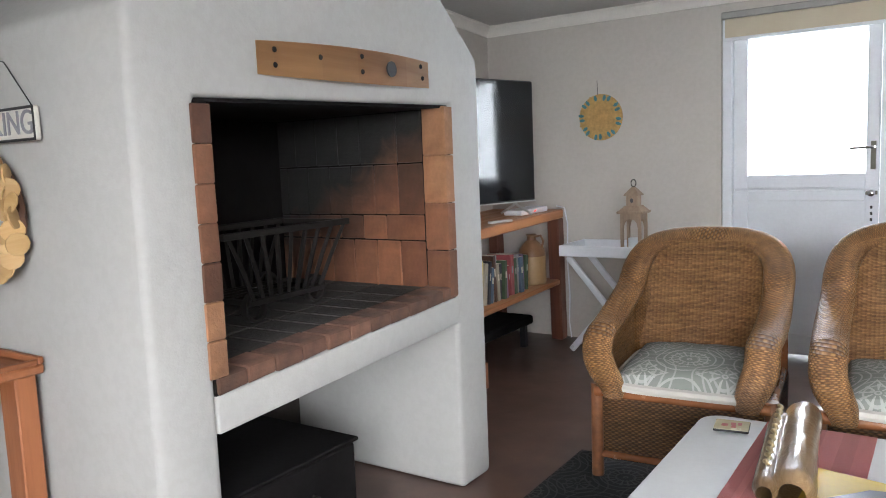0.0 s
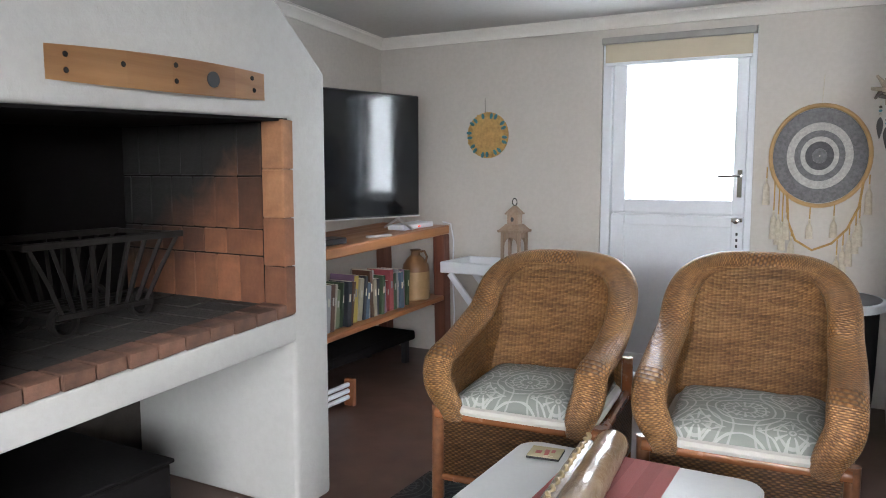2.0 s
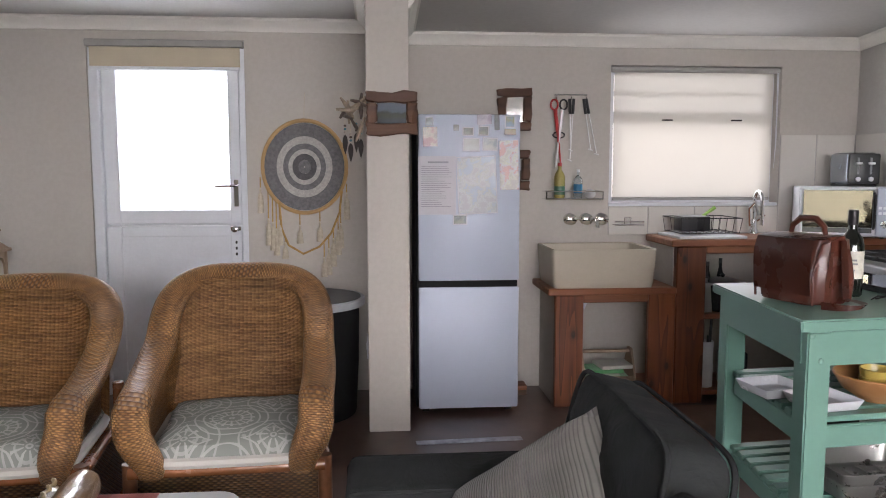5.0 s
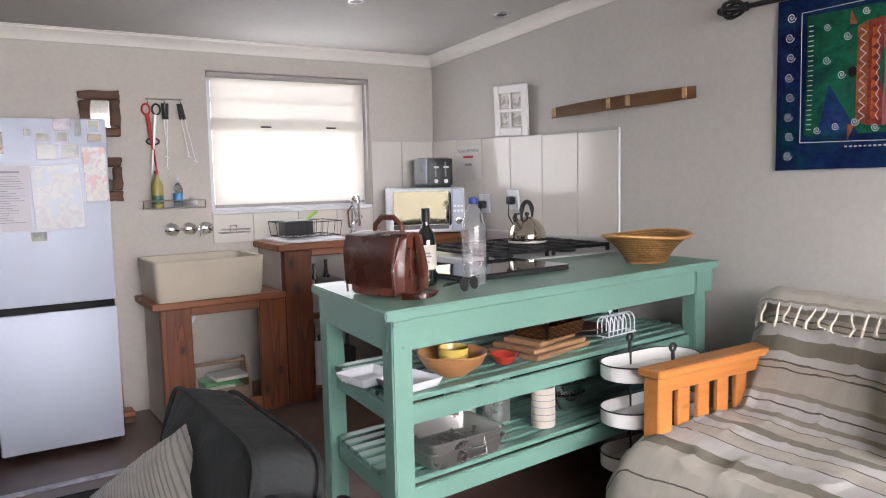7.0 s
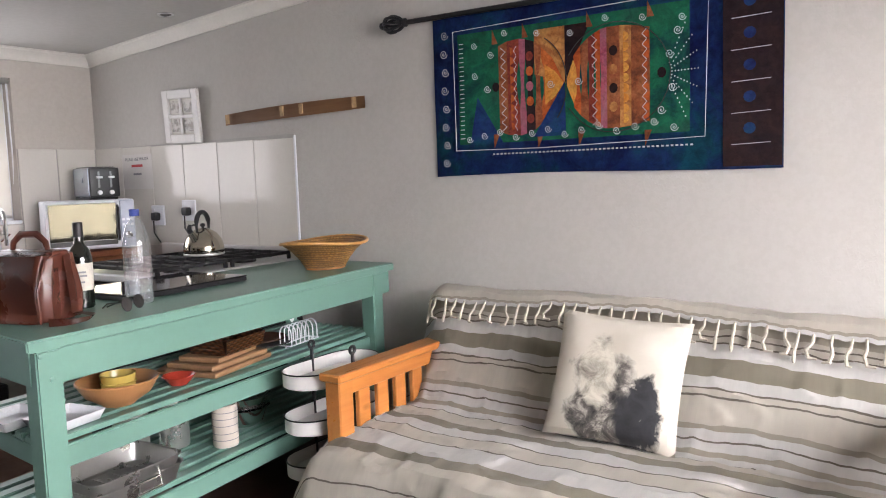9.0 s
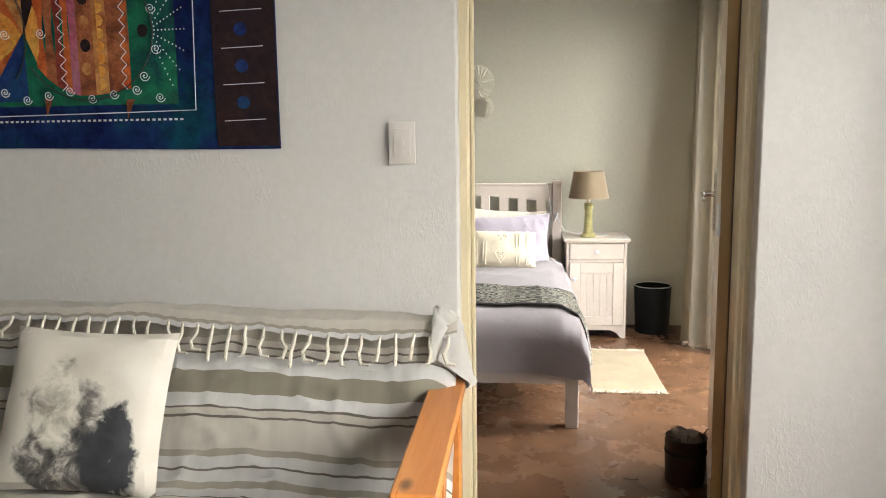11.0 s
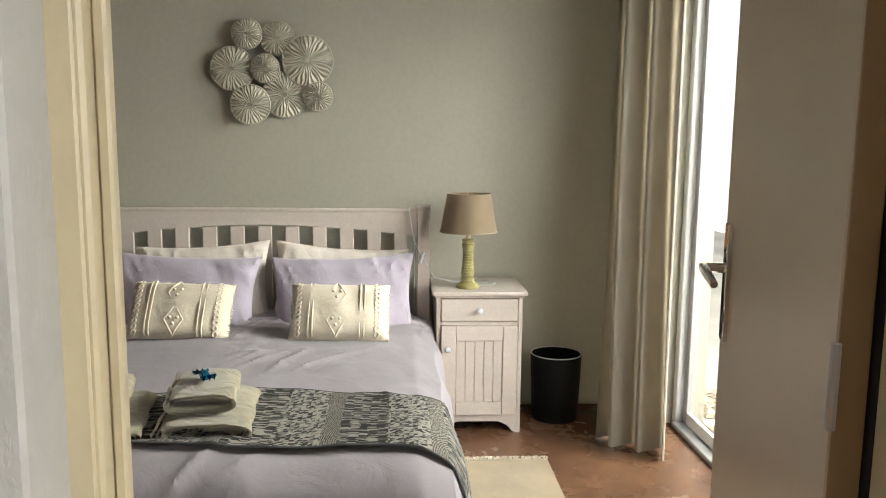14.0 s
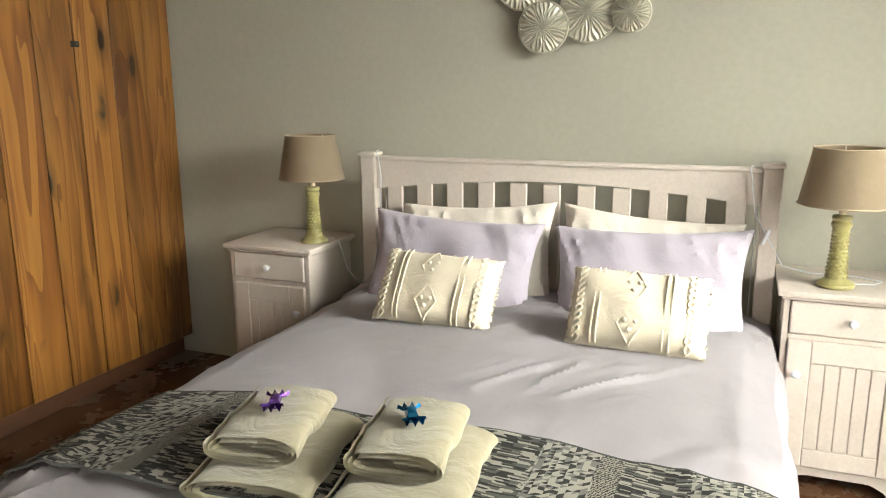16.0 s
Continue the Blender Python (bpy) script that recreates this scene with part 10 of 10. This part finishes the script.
for tx, ty, ta, mat, lab in ((5.285, 0.87, 10, plain("purple_foil", (0.16, 0.07, 0.36), 0.2, 0.9, relief=0.8), "purple foil-wrapped sweet on the towels"), (5.325, 0.585, 6, plain("blue_foil", (0.03, 0.25, 0.48), 0.2, 0.9, relief=0.8), "blue foil-wrapped sweet on the towels")):
    zt = 0.545
    towel(tx + 0.0, ty - 0.03, zt, 0.33, 0.13, 0.064, ta, 3)
    towel(tx + 0.015, ty - 0.012, zt + 0.061, 0.255, 0.096, 0.064, ta + 2, 7)
    foil_sweet(tx + 0.02, ty - 0.01, zt + 0.123, mat, lab)


# ---- bedroom: nightstands and lamps ----
def nightstand(y0, y1, knob_side):
    ns = thing("nightstand", "pale pink painted nightstand with drawer and grooved door", "nightstand", 0, 0, 0, 0, "nightstands")
    x0, x1 = 6.618, 6.965
    part("top", block(x0 - 0.022, x1 + 0.01, y0, y1, 0.651, 0.671, 0.006, None, 2), PINK_WHITE, ns)
    a, c = y0 + 0.02, y1 - 0.02
    part("moulding", block(x0 - 0.012, x1, a - 0.008, c + 0.008, 0.640, 0.6505, 0.003), PINK_WHITE, ns)
    part("side_panel", block(x0, x1, a, a + 0.018, 0, 0.6395, 0.002), PINK_WHITE, ns)
    part("side_panel", block(x0, x1, c - 0.018, c, 0, 0.6395, 0.002), PINK_WHITE, ns)
    part("back_panel", block(x1 - 0.012, x1, a + 0.018, c - 0.018, 0.03, 0.6395), PINK_WHITE, ns)
    part("divider", block(x0 + 0.001, x1 - 0.013, a + 0.0185, c - 0.0185, 0.513, 0.527), PINK_WHITE, ns)
    n = 18
    foot = [(a + 0.018 + (c - a - 0.036) * k / n, 0.0 if k in (0, n) else (0.012 + 0.043 * min(1, (math.sin(math.pi * k / n) * 1.5)) if 1 < k < n - 1 else 0.008)) for k in range(n + 1)]
    b = prism([(a + 0.018, 0.085)] + foot + [(c - 0.018, 0.085)], 0.016, "yz")
    b.transform(Matrix.Translation((x0 + 0.001, 0, 0)))
    part("plinth", b, PINK_WHITE, ns, "arched plinth board")
    dw = part("drawer", block(x0 - 0.006, x0 + 0.014, a + 0.021, c - 0.021, 0.53, 0.636, 0.004), PINK_WHITE, ns)
    knob = [(0.006, 0), (0.006, 0.008), (0.013, 0.014), (0.0145, 0.020), (0.010, 0.026), (0.002, 0.028)]
    WHITE_KNOB = WHITE_PAINT
    part("knob", turned(knob, 16), WHITE_KNOB, dw, "round white knob", pose(x0 - 0.006, (a + c) / 2, 0.583, 0, -90, 0))
    dr_ = part("door", block(x0 - 0.004, x0 + 0.012, a + 0.021, c - 0.021, 0.088, 0.511, 0.003), PINK_WHITE, ns)
    da, dc = a + 0.021, c - 0.021
    for ya, yb, za, zb in ((da, da + 0.068, 0.088, 0.511), (dc - 0.068, dc, 0.088, 0.511), (da + 0.0685, dc - 0.0685, 0.44, 0.511), (da + 0.0685, dc - 0.0685, 0.088, 0.15)):
        part("door_frame", block(x0 - 0.0125, x0 - 0.0045, ya, yb, za, zb, 0.003), PINK_WHITE, dr_)
    wide = (dc - da - 0.137) / 5
    for k in range(5):
        ya = da + 0.0685 + k * wide
        part("grooved_board", block(x0 - 0.0085, x0 - 0.0045, ya + 0.0015, ya + wide - 0.0015, 0.1505, 0.4395, 0.0015), PINK_WHITE, dr_)
    ky = dc - 0.03 if knob_side > 0 else da + 0.03
    part("knob", turned(knob, 16), WHITE_KNOB, dr_, "round white knob", pose(x0 - 0.0125, ky, 0.405, 0, -90, 0))
    return ns


nightstand(-0.551, -0.118, 1)
nightstand(1.565, 1.978, -1)

LAMP_GLAZE = plain("yellow_green_glaze", (0.35, 0.32, 0.135), 0.3, vary=0.2, size=20)
SHADE = cloth("beige_lampshade", (0.385, 0.305, 0.205), 0.8, 0.05, 0.1)


def bedside_lamp(x, y):
    la = thing("bedside_lamp", "yellow-green ceramic lamp with a beige drum shade", "lamp", x, y, 0.672, 0, "bedside lamps")
    prof = [(0.052, 0), (0.055, 0.006), (0.053, 0.014), (0.044, 0.020), (0.034, 0.028), (0.028, 0.05), (0.0245, 0.11), (0.023, 0.17), (0.025, 0.185), (0.03, 0.195), (0.03, 0.203), (0.024, 0.21), (0.030, 0.218), (0.028, 0.226), (0.014, 0.23)]
    base = part("lamp_base", turned(prof, 28), LAMP_GLAZE, la)
    b = bmesh.new()
    for j in range(12):
        z = 0.036 + j * 0.0125
        r = 0.0315 - 0.008 * min(1, (z - 0.03) / 0.1)
        for k in range(12):
            an = 2 * math.pi * (k + 0.5 * (j % 2)) / 12
            s = turned([(0.0005, -0.0035), (0.0055, 0.0), (0.0005, 0.0035)], 5, False)
            s.transform(Matrix.Translation((r * math.cos(an), r * math.sin(an), z)))
            join(b, s)
    tagged(part("scales", b, LAMP_GLAZE, base, "raised leaf scales"), "raised leaf scales", "", "", "stuff")
    part("lamp_holder", turned([(0.012, 0.229), (0.012, 0.26), (0.016, 0.262), (0.016, 0.29), (0.01, 0.292)], 14), CREAM_PAINT, la)
    sh = part("shade", sheet(lambda u, v: ((0.131 - 0.031 * v) * math.cos(2 * math.pi * u), (0.131 - 0.031 * v) * math.sin(2 * math.pi * u), 0.262 + 0.172 * v), 40, 4, 0.8, 0.19, 0.002, True), SHADE, la)
    for z, r in ((0.262, 0.1315), (0.434, 0.1005)):
        part("shade_ring", rod([(r * math.cos(k * math.pi / 20), r * math.sin(k * math.pi / 20), z) for k in range(40)], 0.0026, 6, None, True), SHADE, sh)
    b = bmesh.new()
    for k in range(3):
        an = k * 2.094
        rod([(0.014 * math.cos(an), 0.014 * math.sin(an), 0.29), (0.10 * math.cos(an), 0.10 * math.sin(an), 0.432)], 0.0015, 5, b)
    part("shade_carrier", b, STEEL, la)
    part("bulb", turned([(0.010, 0.292), (0.014, 0.305), (0.028, 0.335), (0.026, 0.36), (0.012, 0.378), (0.001, 0.38)], 16), WHITE_PAINT, la, "unlit white bulb")
    return la


bedside_lamp(6.70, -0.285)
bedside_lamp(6.75, 1.634)


def cord(points, label):
    b = rod(points, 0.0024, 6)
    solo("lamp_cord", b, WHITE_PAINT, label, "cable")


cord([(6.735, -0.335, 0.675), (6.75, -0.40, 0.675), (6.80, -0.43, 0.675), (6.84, -0.36, 0.676), (6.84, -0.22, 0.676), (6.81, -0.135, 0.70), (6.785, -0.09, 0.78), (6.782, -0.035, 0.88), (6.784, -0.02, 0.98), (6.80, -0.012, 1.028), (6.845, -0.02, 1.03), (6.868, -0.04, 0.95), (6.868, -0.04, 0.5)], "white lamp cord looped over the headboard")
cord([(6.79, 1.66, 0.675), (6.84, 1.60, 0.674), (6.82, 1.56, 0.665), (6.80, 1.51, 0.55), (6.79, 1.45, 0.50), (6.785, 1.385, 0.56), (6.782, 1.345, 0.75), (6.783, 1.34, 0.95), (6.79, 1.352, 1.02), (6.80, 1.365, 1.046), (6.84, 1.375, 1.046), (6.868, 1.36, 0.95), (6.868, 1.36, 0.5)], "white lamp cord looped over the headboard")
b = block(-0.008, 0.008, -0.006, 0.006, -0.028, 0.028, 0.003)
solo("cord_switch", b, WHITE_PAINT, "small white switch on the lamp cord", "switch", m=pose(6.779, -0.075, 0.80, 20, 0, 0))

# ribbed medallions on the wall
MEDAL = plain("brushed_pewter_resin", (0.53, 0.51, 0.42), 0.32, 0.25, vary=0.12, size=12)
wm = thing("wall_medallions", "cluster of ribbed pewter-coloured wall discs", "wall decoration", 0, 0, 0)
for k, (y, z, r) in enumerate(((0.75, 1.834, 0.07), (0.61, 1.815, 0.08), (0.467, 1.713, 0.12), (0.824, 1.673, 0.103), (0.666, 1.674, 0.066), (0.74, 1.506, 0.094), (0.575, 1.556, 0.109), (0.419, 1.547, 0.068))):
    lift = (0.030, 0.014, 0.030, 0.014, 0.040, 0.030, 0.014, 0.036)[k]
    b = bmesh.new()
    n, rings = 64, 6
    rr = random.Random(k)
    grid = []
    for j in range(rings + 1):
        f = 0.10 + 0.86 * j / rings
        row = []
        for i in range(n):
            an = 2 * math.pi * i / n + 0.05 * math.sin(j * 1.3 + i * 0.9)
            rib = (0.0055 if i % 2 else -0.0025) * (0.35 + 0.65 * f) * rr.uniform(0.6, 1.2)
            row.append(b.verts.new((r * f * math.cos(an), r * f * math.sin(an), 0.016 * (1 - f ** 4) + rib)))
        grid.append(row)
    for lo, hi in zip(grid, grid[1:]):
        for i in range(n):
            b.faces.new((lo[i], lo[(i + 1) % n], hi[(i + 1) % n], hi[i]))
    b.faces.new(grid[0])
    join(b, rod([(r * 0.97 * math.cos(2 * math.pi * i / 44), r * 0.97 * math.sin(2 * math.pi * i / 44), 0.0) for i in range(44)], 0.0055, 6, None, True))
    join(b, turned([(r * 0.96, -0.012), (r * 0.97, 0.0)], 44, True))
    part("medallion", b, MEDAL, wm, "", pose(6.985 - lift, y, z, 0, -90, 0))
    part("fixing", block(6.986 - lift, 6.9995, y - 0.015, y + 0.015, z - 0.015, z + 0.015), BLACK_METAL, wm)

bn = thing("waste_bin", "tall black round bin with a steel rim", "bin", 6.82, -0.735, 0)
part("bin_body", turned([(0.108, 0.0), (0.112, 0.004), (0.124, 0.322), (0.119, 0.322), (0.106, 0.02), (0.001, 0.02)], 36), plain("black_bin_enamel", (0.004, 0.0045, 0.0045), 0.6, spec=0.15), bn)
part("rim", rod([(0.121 * math.cos(k * math.pi / 20), 0.121 * math.sin(k * math.pi / 20), 0.324) for k in range(40)], 0.0032, 6, None, True), STEEL, bn, "steel rim")

rg = thing("bedside_rug", "small cream cotton rug with fringed ends", "rug", 0, 0, 0)
part("rug_cloth", sheet(lambda u, v: (5.53 + 0.76 * u, -0.60 + 0.38 * v, 0.006 + 0.003 * noise.noise(Vector((u * 6, v * 4, 0)))), 30, 16, 0.76, 0.38, 0.006), cloth("cream_rug_cotton", (0.56, 0.47, 0.33), 0.95, 0.1, 0.4), rg)
rnd = random.Random(9)
for end, sgn in ((5.53, -1), (6.29, 1)):
    b = bmesh.new()
    for k in range(64):
        y = -0.598 + 0.376 * k / 63
        p = [(end, y, 0.008)]
        for j in range(1, 4):
            p.append((end + sgn * 0.014 * j, y + rnd.uniform(-0.005, 0.005) * j, 0.005))
        rod(p, 0.003, 4, b)
    part("fringe", b, KNIT, rg, "cream knotted fringe")

# ---- bedroom: board wardrobe ----
wd = thing("pine_wardrobe", "built-in wardrobe of honey-coloured knotty pine boards", "wardrobe", 0, 0, 0)
part("plinth", block(4.42, 6.985, 2.56, 3.09, 0, 0.095), DARK_WOOD, wd, "dark recessed plinth")
part("carcass", block(4.40, 6.99, 2.53, 3.09, 0.096, 2.44), DARK_WOOD, wd)
edges = [6.988, 6.82, 6.63, 6.437, 6.25, 6.06, 5.868, 5.68, 5.49, 5.302, 5.11, 4.92, 4.735, 4.55, 4.40]
for k in range(0, len(edges) - 1, 3):
    # Backing is coloured dark so the gaps between boards read as shade.
    d = part("door", block(edges[min(k + 3, len(edges) - 1)] + 0.004, edges[k] - 0.004, 2.517, 2.5295, 0.10, 2.43), DARK_WOOD, wd)
    for a, c in zip(edges[k:k + 3], edges[k + 1:k + 4]):
        w = a - c
        gap = 0.004 if a == edges[k] else 0.0012
        part("board", block(-w / 2 + 0.004, w / 2 - gap, -0.0085, 0.0085, -1.165, 1.165, 0.0025), WARDROBE_PINE, d, "", pose((a + c) / 2, 2.508, 1.265))
hk = part("latch", block(6.418, 6.456, 2.488, 2.499, 1.455, 1.478, 0.003), BLACK_METAL, wd, "small dark iron turn latch")
part("latch_hook", rod([(6.45, 2.486, 1.466), (6.425, 2.478, 1.470), (6.412, 2.484, 1.466)], 0.003, 6), BLACK_METAL, hk)

# ---- things on the south face of the braai and in its firebox ----
TIN = plain("pale_grey_tin", (0.55, 0.53, 0.48), 0.5, 0.2, vary=0.15)
sgn = thing("tin_word_sign", "grey tin plank sign with dark capital letters", "sign", -1.598, 1.158, 1.392)
part("plank", block(-0.16, 0.16, -0.008, 0.008, -0.043, 0.043, 0.004), TIN, sgn)
b = letters("KING", 0.085, 0.0015)
part("lettering", b, INK, sgn, "dark capital letters", pose(0.055, -0.0095, 0, 90))
for x0, x1, z0, z1 in ((-0.16, 0.16, 0.036, 0.043), (-0.16, 0.16, -0.043, -0.036), (0.153, 0.16, -0.036, 0.036), (-0.16, -0.153, -0.036, 0.036)):
    part("border", block(x0, x1, -0.0095, -0.008, z0, z1), BLACK_METAL, sgn, "dark painted border")
part("wire_hanger", rod([(-0.14, 0, 0.043), (-0.02, 0.004, 0.16), (0.0, 0.006, 0.165), (0.02, 0.004, 0.16), (0.14, 0, 0.043)], 0.0018, 6), BLACK_METAL, sgn, "bent wire hanger")

wr = thing("wood_slice_wreath", "round wreath made of overlapping pale wood slices", "wreath", -1.67, 1.145, 1.16)
rnd = random.Random(17)
ring_core = rod([(0.135 * math.cos(k * math.pi / 18), 0.0, 0.135 * math.sin(k * math.pi / 18)) for k in range(36)], 0.014, 6, None, True)
part("ring", ring_core, DARK_WOOD, wr)
PALE_SLICE = wood("pale_wood_slice", (0.56, 0.38, 0.17), (0.38, 0.22, 0.08), 0, 0.6, 30, False, 0.35)
first = None
for k in range(52):
    row = k % 2
    an, rr = 2 * math.pi * k / 52 + rnd.uniform(-0.04, 0.04), (0.115 if row else 0.15) + rnd.uniform(-0.008, 0.008)
    m = pose(rr * math.cos(an), -0.016 - rnd.uniform(0, 0.014), rr * math.sin(an), 90 + rnd.uniform(-22, 22), rnd.uniform(-22, 22), rnd.uniform(0, 180))
    if first is None:
        b = turned([(0.027, -0.003), (0.030, -0.002), (0.030, 0.002), (0.027, 0.003)], 12)
        first = part("wood_slice", b, PALE_SLICE, wr, "", m)
    else:
        o = first.copy()
        scene.collection.objects.link(o)
        o.parent, o.matrix_basis = wr, m

cs = thing("pine_console", "plain pine console table beside the braai", "console table", 0, 0, 0)
part("tabletop", block(-2.36, -1.535, 0.75, 1.165, 0.745, 0.77, 0.005), PINE_X, cs)
part("lip", block(-2.36, -1.535, 1.15, 1.165, 0.7705, 0.79, 0.003), PINE_X, cs)
part("lip", block(-1.55, -1.535, 0.75, 1.149, 0.7705, 0.785, 0.003), PINE_Y, cs)
part("apron", block(-2.30, -1.645, 0.785, 0.803, 0.665, 0.7445, 0.003), PINE_X, cs)
part("apron", block(-1.66, -1.642, 0.84, 1.09, 0.665, 0.7445, 0.003), PINE_Y, cs)
for x, y in ((-1.64, 0.78), (-1.64, 1.095), (-2.34, 0.78), (-2.34, 1.095)):
    part("leg", block(x, x + 0.085, y, y + 0.056, 0, 0.744, 0.004), PINE, cs)

bs = thing("fire_basket", "black iron slatted fire basket on ring wheels", "fire basket", -1.575, 1.965, 0.0, 3)
for dx in (-0.13, 0.13):
    lean = 0.03 * (1 if dx > 0 else -1)
    for k in range(9):
        y = -0.29 + 0.0725 * k
        part("slat", rod([(dx, y * 0.56, 0.825), (dx + lean * 0.5, y * 0.74, 0.93), (dx + lean, y * 0.98, 1.045)], [0.009, 0.009, 0.008], 4), RUSTY_IRON, bs)
    part("rail", block(dx - 0.010, dx + 0.010, -0.185, 0.185, 0.815, 0.835, 0.003), RUSTY_IRON, bs)
    part("rail", block(dx + lean - 0.010, dx + lean + 0.010, -0.31, 0.31, 1.042, 1.064, 0.003), RUSTY_IRON, bs)
for y in (-0.175, 0.175):
    part("end_bar", block(-0.118, 0.118, y - 0.008, y + 0.008, 0.818, 0.834, 0.002), RUSTY_IRON, bs)
    part("end_bar", block(-0.148, 0.148, y * 1.7 - 0.008, y * 1.7 + 0.008, 1.045, 1.061, 0.002), RUSTY_IRON, bs)
for k in range(6):
    part("grate_bar", rod([(-0.118 + 0.047 * k, -0.17, 0.826), (-0.118 + 0.047 * k, 0.17, 0.826)], 0.006, 6), RUSTY_IRON, bs)
for dx in (-0.115, 0.115):
    for y in (-0.15, 0.15):
        b = turned([(0.040, -0.012), (0.050, -0.012), (0.050, 0.012), (0.040, 0.012), (0.040, -0.012)], 28, False)
        b.transform(pose(dx, y, low_z(1.965 + y) + 0.192, 0, 90, 0))
        part("ring_wheel", b, RUSTY_IRON, bs, "rusty iron ring wheel")

gr = thing("braai_box", "black steel box under the hearth", "braai box", 0, 0, 0)
# Box and lid in one even near-black.
part("box", block(-1.80, -1.22, 1.40, 2.02, 0.002, 0.33, 0.012), DEAD_BLACK, gr)
part("lid", block(-1.81, -1.21, 1.395, 2.025, 0.331, 0.345, 0.004), DEAD_BLACK, gr, "flat black lid")
part("handle", rod([(-1.215, 1.6, 0.22), (-1.19, 1.6, 0.22), (-1.19, 1.8, 0.22), (-1.215, 1.8, 0.22)], 0.006, 6), RUSTY_IRON, gr)
